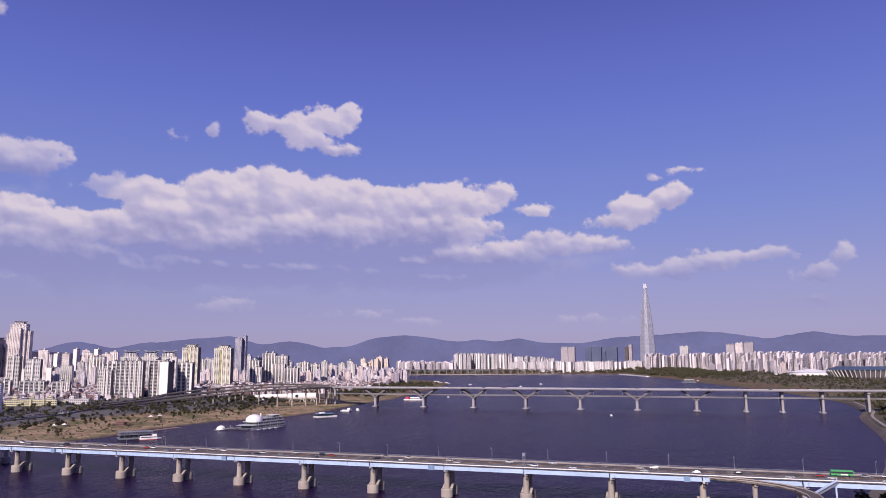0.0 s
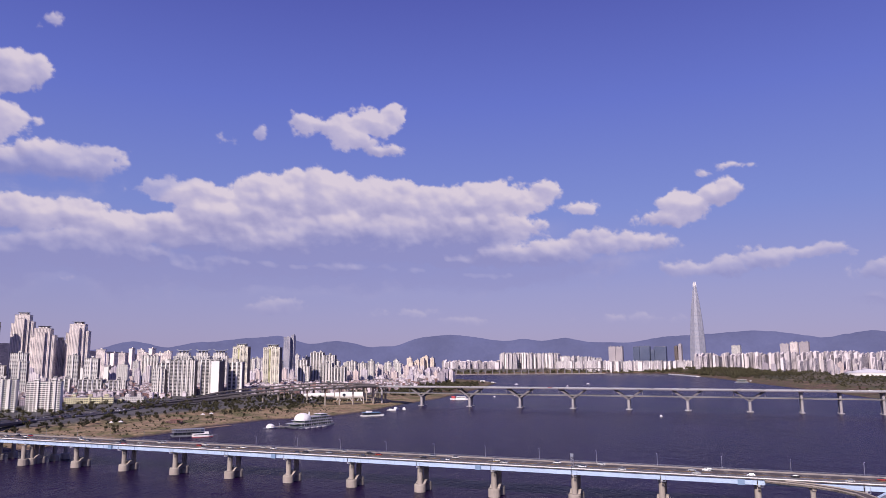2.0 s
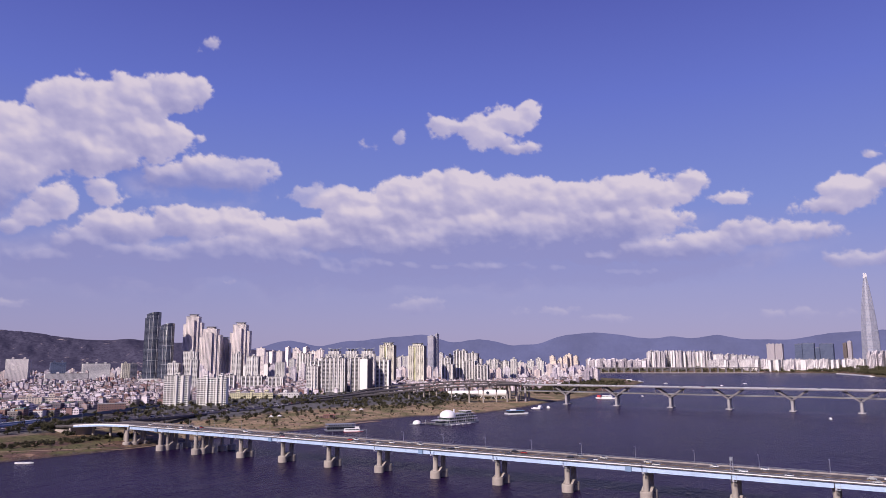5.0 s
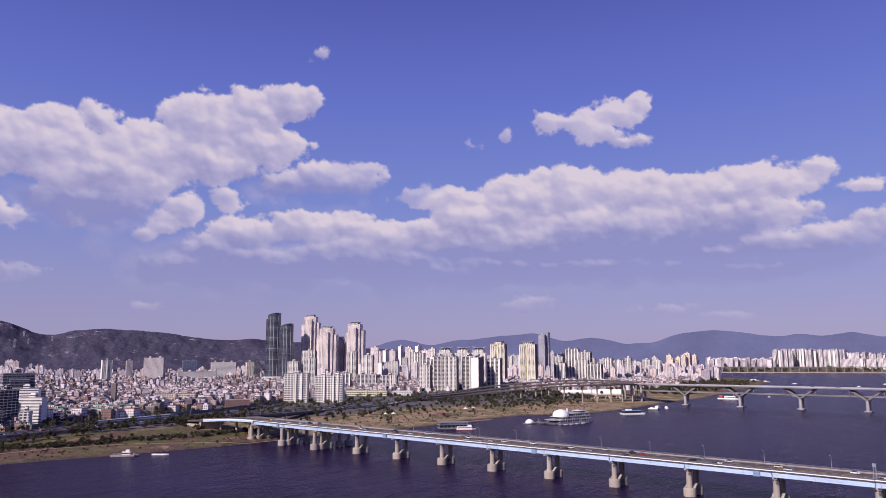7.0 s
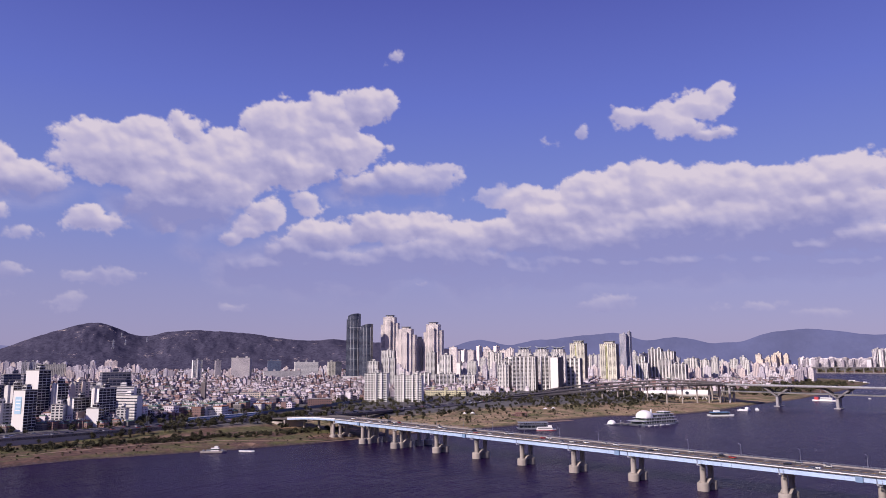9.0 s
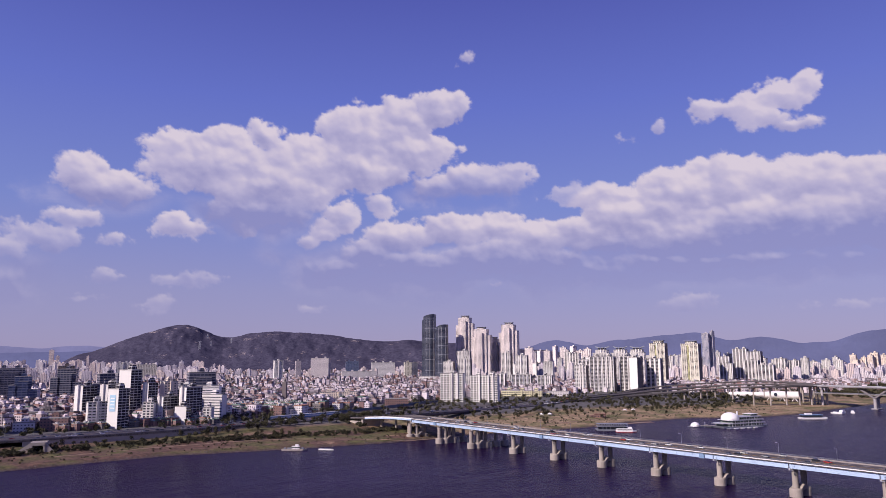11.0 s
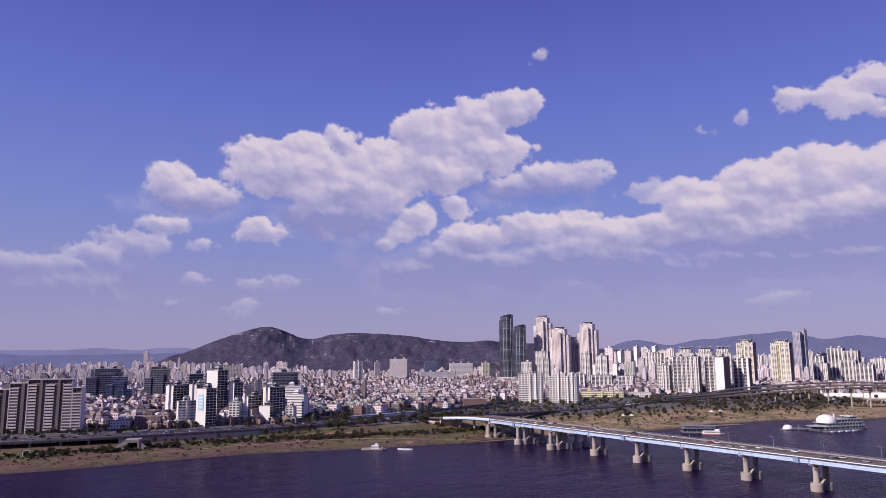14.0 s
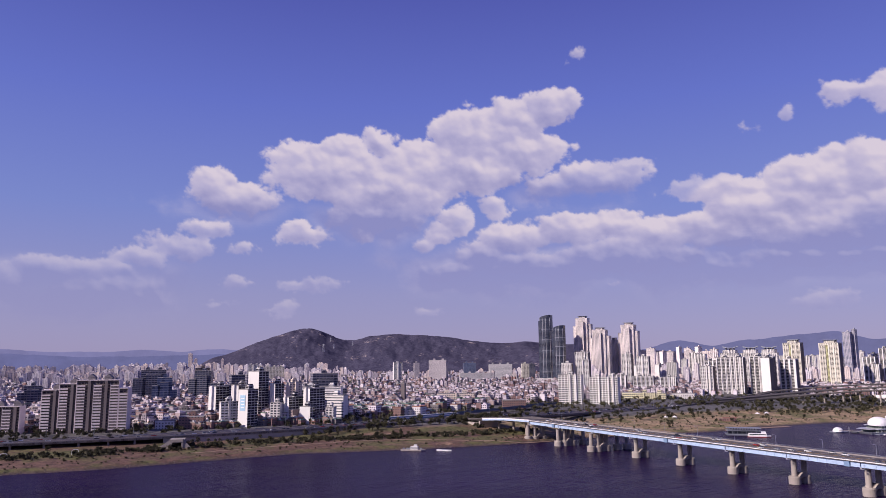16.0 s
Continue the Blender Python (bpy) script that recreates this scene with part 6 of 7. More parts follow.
single("south_bank_estates", south_side, M["apt_dense"], "dense far estates of white apartment slabs", "apartments", "stuff")
north_end = Shape()
far_row(70, 3.6, -0.9, 4420, 4640, 62, 58, 16, "", "", (12, 26), (12, 26), -14, north_end)
single("north_far_estates", north_end, M["apt_dense"], "low far white blocks beyond the low bridge", "apartments", "stuff")
for x, y, w, top, wall, lab in ((690, 4150, 38, 150, "institute", "far beige twin office tower"), (728, 4145, 38, 150, "institute", "far beige twin office tower"), (820, 4130, 34, 148, "office_blue", "far dark glass office block"), (862, 4122, 60, 152, "office_blue", "far dark glass office block"),
                              (945, 4105, 64, 148, "office_blue", "far pale glazed office block"), (1026, 4085, 17, 150, "apt_grey", "far brown residential tower"), (1046, 4080, 17, 161, "institute", "far brown residential tower"), (1350, 4090, 46, 152, "apt_white", "far white hotel block"),
                              (1545, 3930, 40, 158, "institute", "far beige residential tower"), (1592, 3925, 36, 166, "tower_beige", "far beige residential tower"), (1638, 3910, 44, 168, "institute", "far beige residential tower"), (905, 4110, 20, 128, "office_blue", "far dark glass office block")):
    x, y, w, top = x * 1.085, y * 1.085, w * 1.085, top + 6
    block("far_tower", x, y, w, 30, top, facing(x, y, -14), wall, lab, category="tower", blank=())
estate(18, 2.4, 6.4, 3200, 3500, 62, 98, "apt_pink", "far salmon riverside apartment block", "salmon estate", off=-18, wide=(16, 26))
estate(9, 0.2, 3.2, 3500, 3900, 88, 112, "apt_white", "far white apartment block", "white estate behind", off=-18, wide=(24, 40))
estate(26, 7, 14, 2300, 3000, 45, 86, "apt_white", "white apartment block in a dense district", "dense district", wide=(18, 34))
estate(24, 14, 30, 2300, 3200, 60, 112, "apt_white", "white apartment block in a dense district", "dense district", wide=(20, 36))
estate(10, 24, 29, 2900, 3400, 112, 132, "tower_beige", "far beige apartment tower", "far beige estate", wide=(24, 34))

# houses: the nearest ones as things, the rest of the district as one
TINTS = [(0.95, 0.88, 0.90), (0.66, 0.60, 0.64), (0.94, 0.88, 0.88), (1.0, 0.95, 0.95), (0.82, 0.72, 0.72), (0.58, 0.48, 0.46), (0.34, 0.20, 0.18), (0.42, 0.29, 0.26), (0.80, 0.74, 0.78), (0.42, 0.38, 0.42), (1.0, 0.95, 0.96), (0.28, 0.17, 0.15), (0.30, 0.19, 0.18), (0.18, 0.15, 0.17), (0.50, 0.40, 0.37), (0.22, 0.20, 0.22), (0.56, 0.51, 0.51), (0.30, 0.27, 0.29)]
ROOF_TINTS = [(0.95, 0.88, 0.90), (0.66, 0.60, 0.64), (0.30, 0.28, 0.28), (0.22, 0.21, 0.22), (0.42, 0.38, 0.36), (0.16, 0.26, 0.19), (0.34, 0.19, 0.15), (0.62, 0.58, 0.57), (0.20, 0.18, 0.18), (0.78, 0.75, 0.74), (0.12, 0.11, 0.13), (0.09, 0.085, 0.10), (0.15, 0.13, 0.14), (0.88, 0.84, 0.88)]
ROOFS = ["roof", "roof", "roof", "roof_green", "roof_red", "white_paint"]


def sites(count, az0, az1, r0, r1, shore, seed, falloff=True):
    """Scattered places on land in a sector, nearest first."""
    g = np.random.RandomState(seed)
    a = np.radians(g.uniform(az0, az1, count))
    r = 1 / g.uniform(1 / r1, 1 / r0, count) if falloff else g.uniform(r0, r1, count)
    x, y = -np.sin(a) * r, np.cos(a) * r
    keep = river_distance(x, y) > shore
    x, y = x[keep], y[keep]
    order = np.argsort(np.hypot(x, y))
    x, y = x[order], y[order]
    return x, y, land_height(x, y)


HOUSE_SET = []
for w, d, floors in ((10, 9, 2), (12, 10, 3), (14, 11, 3), (11, 11, 4), (16, 12, 4), (13, 9, 3)):
    h = floors * 3.0 + 1.5
    for wall in ("brick", "render_wall", "dark_wall"):
        body = Shape().box(0, 0, 0, w, d, h, blank=(1,)).mesh("wall", M[wall])
        for roof in ROOFS[2:5]:
            top = Shape().box(0, 0, h - 0.25, w + 0.4, d + 0.4, 0.3)
            for sx, sy, ww, dd in ((0, d / 2, w, 0.3), (0, -d / 2, w, 0.3), (w / 2, 0, 0.3, d), (-w / 2, 0, 0.3, d)):
                top.box(sx, sy, h + 0.05, ww + 0.3, dd + 0.3, 0.9)
            hut = Shape().box(-w * 0.22, d * 0.15, h + 0.05, 3.6, 3.4, 2.6).box(-w * 0.22, d * 0.15, h + 2.65, 4.0, 3.8, 0.25)
            tank = Shape().drum(w * 0.25, -d * 0.2, h + 0.05, 0.9, 1.6, 8)
            HOUSE_SET.append((body, top.mesh("roof", M[roof]), hut.mesh("stair_hut", M["render_wall"]), tank.mesh("water_tank", M["blue_sheet"] if roof != "roof" else M["yellow_paint"]), wall, roof))
DARK_HOUSES = [h for h in HOUSE_SET if h[4] != "render_wall"]
rh = random.Random(4)
hx, hy, hz = sites(13000, 18, 80, 730, 3950, 140, 31)
free = river_distance(hx, hy) > np.where(hy < 400, 235, np.where(hy < 545, 178, np.where(hy < 700, 245, np.where(hy < 850, 300, np.where(hy < 1100, 400, np.where(hy < 1700, 470, 200))))))
ex, ey, ez = sites(4600, -3, 24, 1650, 4250, 150, 32)
hx, hy, hz = (np.concatenate(p) for p in ((hx[free], ex), (hy[free], ey), (hz[free], ez)))
near = 0
field = Shape()
for x, y, z in zip(hx, hy, hz):
    grid = 17 + 8 * math.sin(x * 0.004) + rh.choice((0, 90)) + rh.uniform(-5, 5)
    if near < 300 and not (near > 150 and x < -690 and y < 640):
        near += 1
        # the rows behind the western highway are mostly dark
        body, top, hut, tank, wall, roof = rh.choice(DARK_HOUSES if x < -690 and y < 660 and rh.random() < 0.75 else HOUSE_SET)
        kindw = {"brick": "red brick", "render_wall": "pale rendered", "dark_wall": "dark grey rendered"}[wall]
        roofw = {"roof": "grey", "roof_green": "green painted", "roof_red": "red-brown"}[roof]
        ob = thing("house", (x, y, z - 1), grid, "low %s house with a flat %s roof" % (kindw, roofw), "house", "low houses behind the bank")
        if x < -690 and y < 560:
            ob.scale = (0.72, 0.72, 0.62)
        part("wall", body, None, ob)
        part("roof", top, None, ob)
        part("stair_hut", hut, None, ob)
        if rh.random() < 0.5:
            part("water_tank", tank, None, ob)
        continue
    w, d, h = rh.uniform(5.5, 12), rh.uniform(5.5, 10), rh.choice((6, 7, 8, 9, 10, 11, 12, 15)) + 1
    tint = rh.choice(TINTS)
    field.box(x, y, z - 1, w, d, h, grid, tint=tint, blank=(rh.randrange(4),), cap=False)
    field.box(x, y, z - 1 + h, w + 0.5, d + 0.5, 0.8, grid, tint=rh.choice(ROOF_TINTS), blank=(0, 1, 2, 3))
    if rh.random() < 0.7:
        c, s = math.cos(radians(grid)), math.sin(radians(grid))
        field.box(x - c * w * 0.2, y - s * w * 0.2, z - 1 + h, 3.8, 3.6, 2.6, grid, tint=rh.choice(TINTS), blank=(0, 1, 2, 3))
single("low_houses", field, M["house"], "dense district of low brick and rendered houses", "houses", "stuff")

# far apartment blocks that nobody could count
far = Shape()
for args in ((110, 38, 58, 2600, 4000, 300, 51, 34, 52), (540, 52, 80, 2500, 4300, 300, 55, 34, 62), (700, -2, 34, 2300, 4400, 140, 52, 28, 72), (110, -36, 8, 3300, 4500, 300, 53, 45, 80), (130, -1, 6, 3700, 4600, 150, 57, 40, 74), (420, 0, 14, 2450, 3700, 140, 58, 26, 58), (70, 62, 80, 1300, 2600, 300, 54, 30, 50), (8, 62, 68, 3200, 3800, 300, 56, 90, 104), (540, 53.5, 84, 3300, 4550, 300, 59, 70, 88), (4, 61, 66, 3900, 4000, 300, 62, 150, 150), (900, -1, 21, 2400, 4300, 140, 63, 30, 62)):
    fx, fy, fz = sites(*args[:7], falloff=False)
    for x, y, z in zip(fx, fy, fz):
        w, d, h = rh.uniform(10, 28), rh.uniform(9, 14), rh.uniform(args[7] * 0.6, args[8]) * rh.uniform(0.75, 1.0) - z
        if args[6] == 63:
            w, d = w * 0.62, d * 0.8
        g = rh.uniform(0.86, 1.06)
        # some tints lean violet, standing for haze over the far blocks
        tint = rh.choice(((g, g * 0.95, g * 0.93), (g, g * 0.88, g * 0.8), (g * 0.8, g * 0.76, g * 0.82), (g * 0.6, g * 0.55, g * 0.6), (g, g * 0.97, g)))
        turn = facing(x, y, -18 + rh.uniform(-12, 12))
        far.box(x, y, z - 1, w, d, h, turn, tint=tint, blank=(1, 3) if rh.random() < 0.5 else ())
        far.box(x, y, z - 1 + h, w * 0.3, d * 0.5, 4, turn, tint=tint, blank=(0, 1, 2, 3))
single("far_apartments", far, M["apt_far"], "countless far apartment blocks in warm evening light", "apartments", "stuff")


# trees and shrubs
def crown_mesh(seed, tall, wide, clumps, leaf, material):
    """A crown of many small leaf clumps gathered on a few boughs, with gaps."""
    r = random.Random(seed)
    s = Shape()
    boughs = [(r.gauss(0, 0.17) * wide, r.gauss(0, 0.17) * wide, tall * r.uniform(0.42, 0.82), r.uniform(0.22, 0.36) * wide) for _ in range(9)]
    for k in range(clumps):
        bx, by, bz, br = r.choice(boughs)
        v = Vector((r.gauss(0, 1), r.gauss(0, 1), r.gauss(0, 1))).normalized() * br * r.uniform(0.55, 1.05)
        p = Vector((bx, by, bz)) + Vector((v.x, v.y, v.z * 0.8))
        a = Vector((r.gauss(0, 1), r.gauss(0, 1), r.gauss(0, 0.6))).normalized() * leaf * r.uniform(0.6, 1.3)
        b = a.cross(Vector((r.gauss(0, 1), r.gauss(0, 1), r.gauss(0, 1)))).normalized() * leaf * r.uniform(0.5, 1.0)
        c = a.cross(b).normalized() * leaf * 0.5
        s.face([p - a, p - b + c, p + a, p + b - c])
        s.face([p - a * 0.6 - c, p + b * 0.8, p + a * 0.7 + c, p - b * 0.7])
    return s.mesh("crown", material)


def trunk_mesh(seed, tall, wide):
    r = random.Random(seed)
    s = Shape().drum(0, 0, -0.5, 0.035 * tall, tall * 0.55, 7, taper=0.6)
    for k in range(4):
        a = r.uniform(0, 6.28)
        s.beam((0, 0, tall * 0.4), (math.cos(a) * wide * 0.3, math.sin(a) * wide * 0.3, tall * r.uniform(0.6, 0.8)), 0.16, 0.16)
    return s.mesh("trunk", M["trunk"])


TREES = [(trunk_mesh(k, h, w), crown_mesh(k + 20, h, w, 300, 0.42, M["leaf"]), h) for k, (h, w) in enumerate(((8, 6), (9.5, 7), (7, 6.5), (11, 7.5), (6, 5)))]
SHRUBS = [crown_mesh(60 + k, 2.8, 3.4, 80, 0.42, M["leaf_dry"] if k % 2 else M["leaf"]) for k in range(4)]
rt = random.Random(13)
count = 0


def tree(x, y, z, size=1.0, label="leafy park tree on the dry grass", group="park trees"):
    trunk, crown, _ = rt.choice(TREES)
    ob = thing("tree", (x, y, z), rt.uniform(0, 360), label, "tree", group)
    ob.scale = (size, size, size * rt.uniform(0.9, 1.15))
    part("trunk", trunk, None, ob)
    part("crown", crown, None, ob)


def band(count, seed, x0, x1, y0, y1, d0, d1):
    """Places in a box of the plan that lie between two distances from the shore."""
    g = np.random.RandomState(seed)
    x, y = g.uniform(x0, x1, count), g.uniform(y0, y1, count)
    d = river_distance(x, y)
    k = (d > d0) & (d < d1)
    return x[k], y[k], land_height(x[k], y[k])


for args in ((260, 1, -560, -280, 700, 1300, 75, 150), (130, 2, -480, -280, 700, 1250, 30, 75), (330, 3, -720, -560, 200, 640, 62, 88)):
    for x, y, z in zip(*band(*args)):
        count += 1
        if count < 300:
            tree(x, y, z - 0.2, rt.uniform(0.42, 0.8))


def grove(name, places, label, meshes, low=0.8, high=1.3):
    """Growth too dense to count, as one object."""
    data = []
    for me in meshes:
        v = np.empty(len(me.vertices) * 3, dtype=np.float32)
        me.vertices.foreach_get("co", v)
        f = np.empty(len(me.loops), dtype=np.int32)
        me.loops.foreach_get("vertex_index", f)
        data.append((v.reshape(-1, 3), f.reshape(-1, 4)))
    V, F, base = [], [], 0
    for x, y, z in zip(*places):
        v, f = data[rt.randrange(len(data))]
        a, s = rt.uniform(0, 6.28), rt.uniform(low, high)
        c, q = math.cos(a) * s, math.sin(a) * s
        V.append(np.stack([v[:, 0] * c - v[:, 1] * q + x, v[:, 0] * q + v[:, 1] * c + y, v[:, 2] * s + z - 0.3], -1))
        F.append(f + base)
        base += len(v)
    V, F = np.concatenate(V), np.concatenate(F)
    me = bpy.data.meshes.new(name)
    me.vertices.add(len(V))
    me.vertices.foreach_set("co", V.astype(np.float32).ravel())
    me.loops.add(F.size)
    me.loops.foreach_set("vertex_index", F.astype(np.int32).ravel())
    me.polygons.add(len(F))
    me.polygons.foreach_set("loop_start", np.arange(0, F.size, 4, dtype=np.int32))
    me.update(calc_edges=True)
    me.materials.append(meshes[0].materials[0])
    tagged(new(name, me), label, "trees", kind="stuff")


LIGHT_CROWNS = [crown_mesh(90 + k, 8, 7, 100, 0.80, M["leaf"]) for k in range(4)]
SOUTH_CROWNS = [crown_mesh(110 + k, 10, 13, 44, 2.0, M["leaf"]) for k in range(4)]
FAR_TREES = [crown_mesh(105 + k, 8, 7, 42, 1.15, M["leaf"]) for k in range(4)]
BIG_CROWNS = [crown_mesh(97 + k, 10, 15, 70, 1.8, M["leaf"]) for k in range(4)]
grove("riverside_trees", band(1250, 21, -640, -230, 660, 1450, 100, 158), "dark leafy tree belt along the highway", LIGHT_CROWNS, 0.5, 1.0)
grove("viaduct_trees", band(420, 22, -560, -320, 1080, 1480, 80, 300), "dense dark trees under the viaducts", LIGHT_CROWNS, 0.5, 1.0)
grove("bank_shrubs", tuple(np.concatenate(p) for p in zip(band(1500, 23, -740, -440, 150, 680, 6, 60), band(900, 24, -480, -240, 680, 1200, 8, 60))), "dry brown and green shrubs on the bank", SHRUBS, 0.25, 0.7)
grove("hedge_shrubs", band(5600, 25, -740, -480, 150, 680, 50, 76), "dark hedge below the highway wall", [SHRUBS[0], SHRUBS[2]], 0.7, 1.5)
grove("point_woods", band(900, 26, -420, 20, 1600, 2450, 30, 200), "dark riverside wood on the point", BIG_CROWNS, 0.5, 0.9)
grove("south_woods", tuple(np.concatenate(p) for p in zip(band(4600, 27, 600, 2100, 1500, 4000, 95, 560), band(1900, 28, 440, 1000, 760, 1600, 24, 200))), "dark woods along the south bank", SOUTH_CROWNS, 0.3, 0.72)
grove("south_bank_trees", band(300, 29, 180, 520, 330, 760, 8, 60), "dark trees at the bridge's south end", LIGHT_CROWNS)
sx_, sy_, sz_ = sites(1700, 24, 78, 780, 3600, 175, 61)
grove("street_trees", (sx_, sy_, sz_), "street trees between the houses", FAR_TREES, 0.6, 1.15)
grove("highway_trees", band(1000, 30, -830, -560, 180, 760, 138, 215), "dark trees behind the riverside highway", LIGHT_CROWNS, 0.4, 0.95)
grove("roadside_trees", band(320, 33, -760, -560, 720, 1500, 215, 430), "dark roadside trees behind the highway", LIGHT_CROWNS, 0.5, 0.9)
grove("lawn_shrubs", band(700, 34, -560, -260, 700, 1400, 25, 130), "small round shrubs on the park lawn", SHRUBS, 0.25, 0.7)


# rough stones along the water's edge
def shore_stones():
    rng = random.Random(77)
    s, spots = Shape(), []
    for (ax, ay), (bx, by) in zip(NORTH, NORTH[1:]):
        long = math.hypot(bx - ax, by - ay)
        for _ in range(int(long * 2.6) if 100 < ay < 1400 else 0):
            t, off = rng.random(), rng.uniform(-2.0, 5.0)
            spots.append((ax + (bx - ax) * t - (by - ay) / long * off, ay + (by - ay) * t + (bx - ax) / long * off))
    px, py = np.array(spots).T
    for x, y, z in zip(px, py, land_height(px, py)):
        r, n = rng.uniform(0.25, 0.8), rng.choice((5, 6))
        z = max(z, -0.1) - 0.3
        ring = [(x + r * rng.uniform(0.7, 1.2) * math.cos(6.283 * k / n), y + r * rng.uniform(0.7, 1.2) * math.sin(6.283 * k / n)) for k in range(n)]
        s.prism(ring, z, z + r * rng.uniform(0.6, 1.1), taper=0.55)
    single("shore_stones", s, M["stone"], "rough grey stones along the water's edge", "stones", "stuff")


shore_stones()
# the stone revetment and footpath of the south bank
south_line = curve_points([(x, y, 0.0) for x, y in SOUTH[::-1] if 240 < x < 760 and 400 < y < 1400], 14)
revetment = thing("stone_revetment", (0, 0, 0), 0, "stepped dark stone revetment along the south shore", "revetment", kind="structure")
for j in range(4):
    part("stone_step", ribbon(south_line, j * 2.2 - 1.0, j * 2.2 + 1.25, -1.5, 0.5 + 0.75 * j), M["stone"], revetment)
part("footpath", ribbon(south_line, 13.0, 17.0, 1.8, 3.45), M["footway"], revetment)


# trees in a row below the highway wall and round the bridge's north end
for q in HIGHWAY:
    if 470 < q.y < 700:
        for k in range(3):
            x, y = q.x + rt.uniform(19, 30), q.y + rt.uniform(-6, 6) - 8
            tree(x, y, ground_at(x, y) - 0.2, rt.uniform(0.55, 1.0), "dark leafy tree below the highway wall", "wall trees")
ax_, ay_ = zip(*[(p.x + rt.uniform(-4, 4), p.y + rt.uniform(-3, 3)) for p in (on_bridge(rt.uniform(430, 520), rt.uniform(5, 16), 0) for _ in range(16))])
ax_, ay_ = np.array(ax_), np.array(ay_)
grove("abutment_trees", (ax_, ay_, land_height(ax_, ay_)), "dark trees beside the bridge's north end", LIGHT_CROWNS, 0.6, 1.1)
abutment = thing("bridge_abutment", on_bridge(452, -10.5, 0), BRIDGE_TURN, "pale concrete abutment at the bridge's north end", "abutment", kind="structure")
part("face_wall", Shape().box(0, 0, 0, 3.0, 26, 13.2), M["concrete"], abutment)
part("fill_bank", Shape().box(32, 0, 0, 60, 25.6, 10.6), M["concrete"], abutment)


# the wooded park along the far shores
FAR_CROWNS = [crown_mesh(120 + k, 13, 24, 60, 2.6, M["leaf"]) for k in range(4)]
grove("far_shore_woods", tuple(np.concatenate(p) for p in zip(band(900, 41, -560, 1200, 4250, 4900, 18, 125), band(900, 42, 900, 1700, 3000, 4400, 40, 330))), "dark wooded park along the far shore", FAR_CROWNS, 0.7, 1.2)
quay = thing("river_stand", (0, 0, 0), 0, "long white stepped stand on the far shore", "river stand")
stand_line = curve_points([(958, 3960, 0.5), (968, 3700, 0.5), (962, 3440, 0.5)], 40)
for j in range(3):
    part("step", ribbon(stand_line, j * 6.0 - 4, j * 6.0 + 2.4, -1.0, 1.2 + 1.6 * j), M["white_paint"], quay)
pontoon = thing("pontoon_house", (872, 2610, 0), -16, "two-storey grey floating house with open decks", "floating house")
part("pontoon", hull(46, 18, -1, 1.6, 0.1), M["steel_grey"], pontoon)
for j in range(2):
    part("storey", Shape().box(0, 0, 1.6 + 4.6 * j, 34 - 6 * j, 13, 3.6), M["glass_green"], pontoon)
    part("deck_edge", Shape().box(0, 0, 5.2 + 4.6 * j, 38 - 6 * j, 16, 0.8), M["white_paint"], pontoon)


# the park's hut and tents
hx_, hy_ = -404, 933
hut = thing("park_hut", (hx_, hy_, ground_at(hx_, hy_)), 35, "low orange-brown flat-roofed park hut on the lawn", "hut")
part("wall", Shape().box(0, 0, 0, 15, 7, 4.2), M["brick"], hut)
part("roof", Shape().box(0, 0, 4.2, 16, 8, 0.5), M["roof_red"], hut)
part("porch", Shape().box(-10, 0, 0, 5, 5, 3.0), M["brick"], hut)
for tx, ty in ((-473, 900), (-467, 912), (-411, 1038), (-404, 1052)):
    tent = thing("tent", (tx, ty, ground_at(tx, ty)), 20, "small white canopy tent on the park lawn", "tent", "park tents")
    part("canopy", Shape().prism([(-3, -3), (3, -3), (3, 3), (-3, 3)], 2.2, 4.0, taper=0.1), M["white_paint"], tent)
    for sx in (-2.8, 2.8):
        for sy in (-2.8, 2.8):
            part("pole", Shape().box(sx, sy, -0.3, 0.15, 0.15, 2.6), M["steel_grey"], tent)


# power line masts on the hill
def pylon(x, y, z, tall):
    ob = thing("pylon", (x, y, z - 3), 30, "pale steel lattice power mast on the wooded hill", "pylon", "hill pylons")
    r = tall * 0.11
    for sx in (-1, 1):
        for sy in (-1, 1):
            part("leg", Shape().beam((sx * r, sy * r, 0), (sx * 0.6, sy * 0.6, tall), 0.9, 0.9), M["steel_pale"], ob)
    for k in range(3):
        h = tall * (0.62 + 0.15 * k)
        part("cross_arm", Shape().beam((-tall * 0.17, 0, h), (tall * 0.17, 0, h), 0.8, 0.8), M["steel_pale"], ob)
    for k in range(4):
        a, b = k / 5, (k + 1) / 5
        part("brace", Shape().beam((-r * (1 - a), -r * (1 - a), tall * a), (r * (1 - b), -r * (1 - b), tall * b), 0.6, 0.6), M["steel_pale"], ob)


for x, y, z, tall in ((-3340, 2449, 138, 48), (-3369, 2543, 158, 30), (-3433, 2566, 198, 28), (-3358, 2669, 175, 30)):
    pylon(x, y, z, tall)


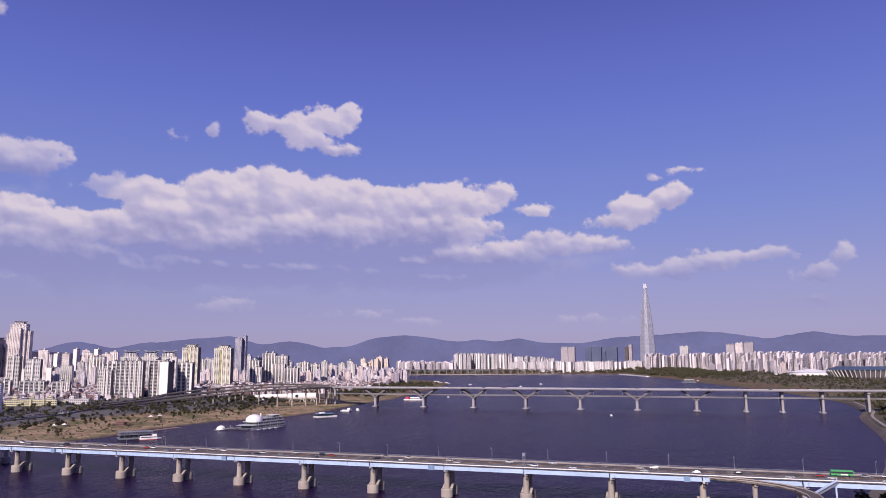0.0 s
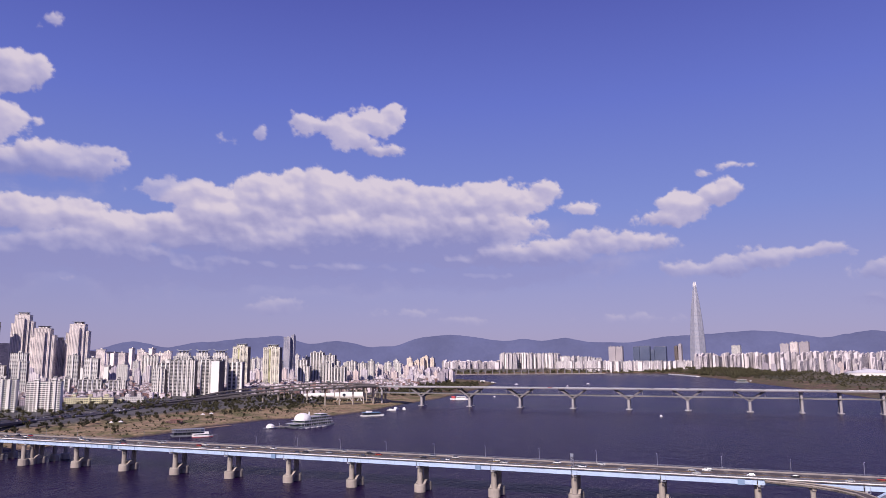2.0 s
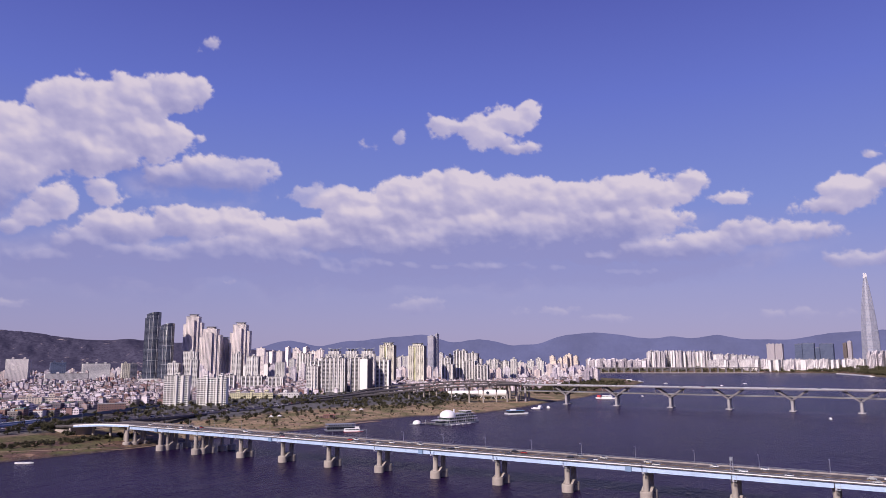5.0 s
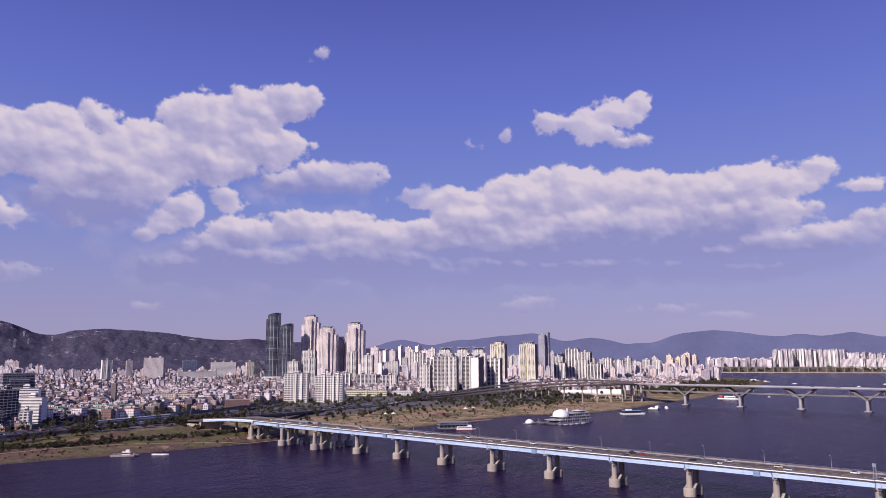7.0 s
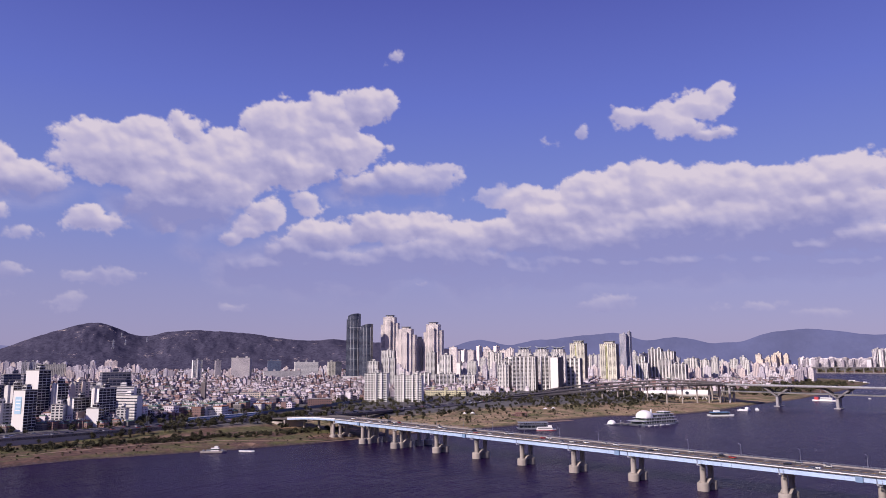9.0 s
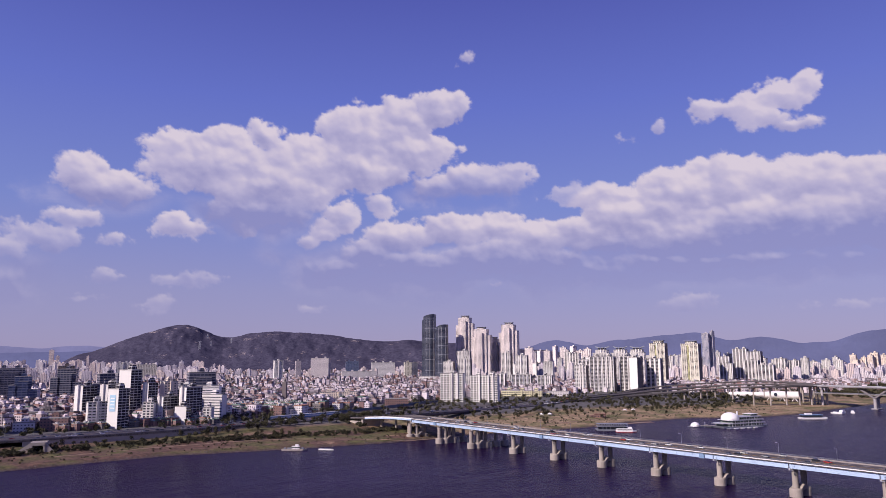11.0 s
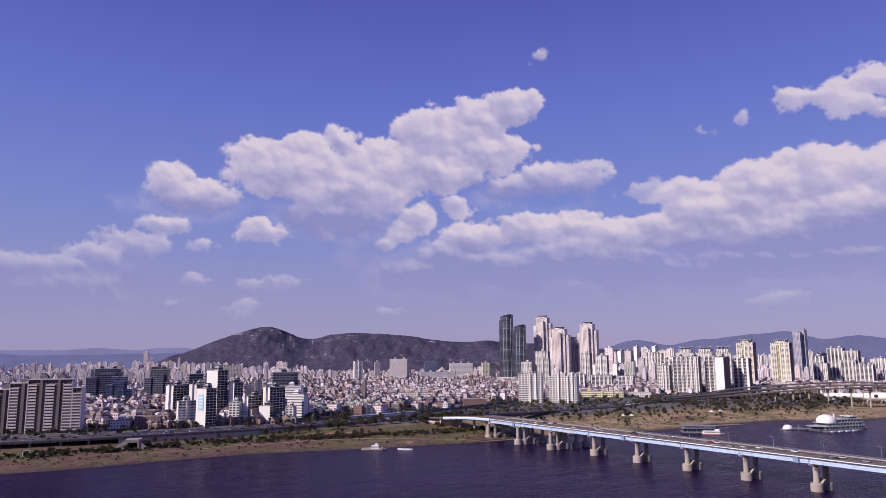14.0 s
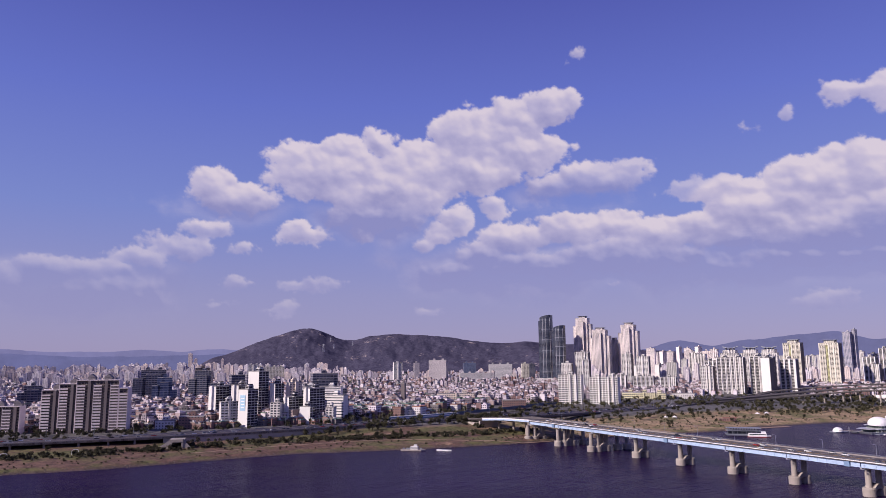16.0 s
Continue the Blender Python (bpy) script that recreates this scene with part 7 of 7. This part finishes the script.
# traffic
def car_meshes():
    side = [(-2.2, 0.35), (2.2, 0.35), (2.25, 0.8), (1.4, 0.95), (-1.9, 1.0), (-2.25, 0.85)]
    cabin = [(-1.75, 0.98), (1.2, 0.95), (0.55, 1.48), (-1.2, 1.5)]

    def extrude(profile, half, inset):
        s = Shape()
        n = len(profile)
        top = max(p[1] for p in profile)
        a = [(x, -half + (inset if z == top or z > 1.2 else 0), z) for x, z in profile]
        b = [(x, half - (inset if z == top or z > 1.2 else 0), z) for x, z in profile]
        for k in range(n):
            m = (k + 1) % n
            s.face([a[k], b[k], b[m], a[m]][::-1])
        s.face(a)
        s.face(b[::-1])
        return s

    wheel = Shape()
    ring = [(0.33 * math.cos(2 * math.pi * k / 10), 0.33 * math.sin(2 * math.pi * k / 10)) for k in range(10)]
    for k in range(10):
        m = (k + 1) % 10
        wheel.face([(ring[k][0], -0.12, ring[k][1]), (ring[m][0], -0.12, ring[m][1]), (ring[m][0], 0.12, ring[m][1]), (ring[k][0], 0.12, ring[k][1])])
    wheel.face([(x, -0.12, z) for x, z in ring])
    wheel.face([(x, 0.12, z) for x, z in ring[::-1]])
    bodies = [extrude(side, 0.9, 0.0).mesh("body", M["car%d" % k]) for k in range(6)]
    return bodies, extrude(cabin, 0.82, 0.18).mesh("cabin", M["glass_dark"]), wheel.mesh("wheel", M["rubber"])


BODIES, CABIN, WHEEL = car_meshes()
CAR_WORDS = ["white", "black", "grey", "dark blue", "silver", "red"]
rc = random.Random(3)


def car(at, turn, group, size=1.0, wheels=True):
    k = rc.choice((0, 0, 0, 1, 1, 2, 2, 3, 4, 4, 5))
    ob = thing("car", at, turn, "%s saloon car driving on the asphalt road" % CAR_WORDS[k], "car", group)
    ob.scale = (size, size, size)
    part("body", BODIES[k], None, ob)
    part("cabin", CABIN, None, ob)
    if wheels:
        for x in (-1.35, 1.35):
            for y in (-0.82, 0.82):
                part("wheel", WHEEL, None, ob).location = (x, y, 0.33)


for lane, y in enumerate((-1.6, -4.8, -8.0, -12.2, -15.4, -18.6)):
    x = -400.0 + rc.uniform(0, 40)
    while x < 345:
        car(on_bridge(x, y), BRIDGE_TURN + (0 if lane < 3 else 180), "cars on the near bridge")
        x += rc.uniform(35, 120)
bus = thing("bus", on_bridge(-372, -16.5), BRIDGE_TURN, "green city bus with a dark window band", "bus")
part("body", Shape().box(0, 0, 0.5, 11, 2.5, 2.6), M["green_paint"], bus)
part("window_band", Shape().box(0, 0, 1.55, 10.7, 2.58, 1.0), M["glass_dark"], bus)
part("side_advert", Shape().box(-1.0, 0, 0.75, 3.4, 2.58, 0.7), M["white_paint"], bus)
part("roof", Shape().box(0, 0, 3.1, 10.6, 2.3, 0.2), M["green_paint"], bus)
for x in (-3.4, 3.2):
    for y in (-1.15, 1.15):
        q = part("wheel", WHEEL, None, bus)
        q.location, q.scale = (x, y, 0.48), (1.45, 1.45, 1.45)
for k, (a, b) in enumerate(zip(HIGHWAY, HIGHWAY[1:])):
    if not 150 < a.y < 1350:
        continue
    way = (b - a).normalized()
    side = Vector((way.y, -way.x, 0))
    for off in (-12, -8.5, -5, 5, 8.5, 12):
        if rc.random() < 0.36:
            q = a + (b - a) * rc.random() + side * off
            car(q, math.degrees(math.atan2(way.y, way.x)) + (0 if off > 0 else 180), "cars on the highway", 1.05, wheels=False)
    if k % 4 == 1:
        street_lamp(a + side * 15.4, math.degrees(math.atan2(way.y, way.x)), 12, "lamps on the highway")
    if k % 3 == 0:
        street_lamp(a - side * 15.6, math.degrees(math.atan2(way.y, way.x)) + 180, 11, "lamps on the highway")
for k in range(26):
    q = FAR_A + FAR_WAY * (k * 31 + rc.uniform(-90, 0)) + Vector((-FAR_WAY.y, FAR_WAY.x, 0)) * rc.choice((2, 6, 10, 15, 19)) + Vector((0, 0, 34.4))
    car(q, FAR_TURN, "cars on the double-deck bridge", 1.2, wheels=False)
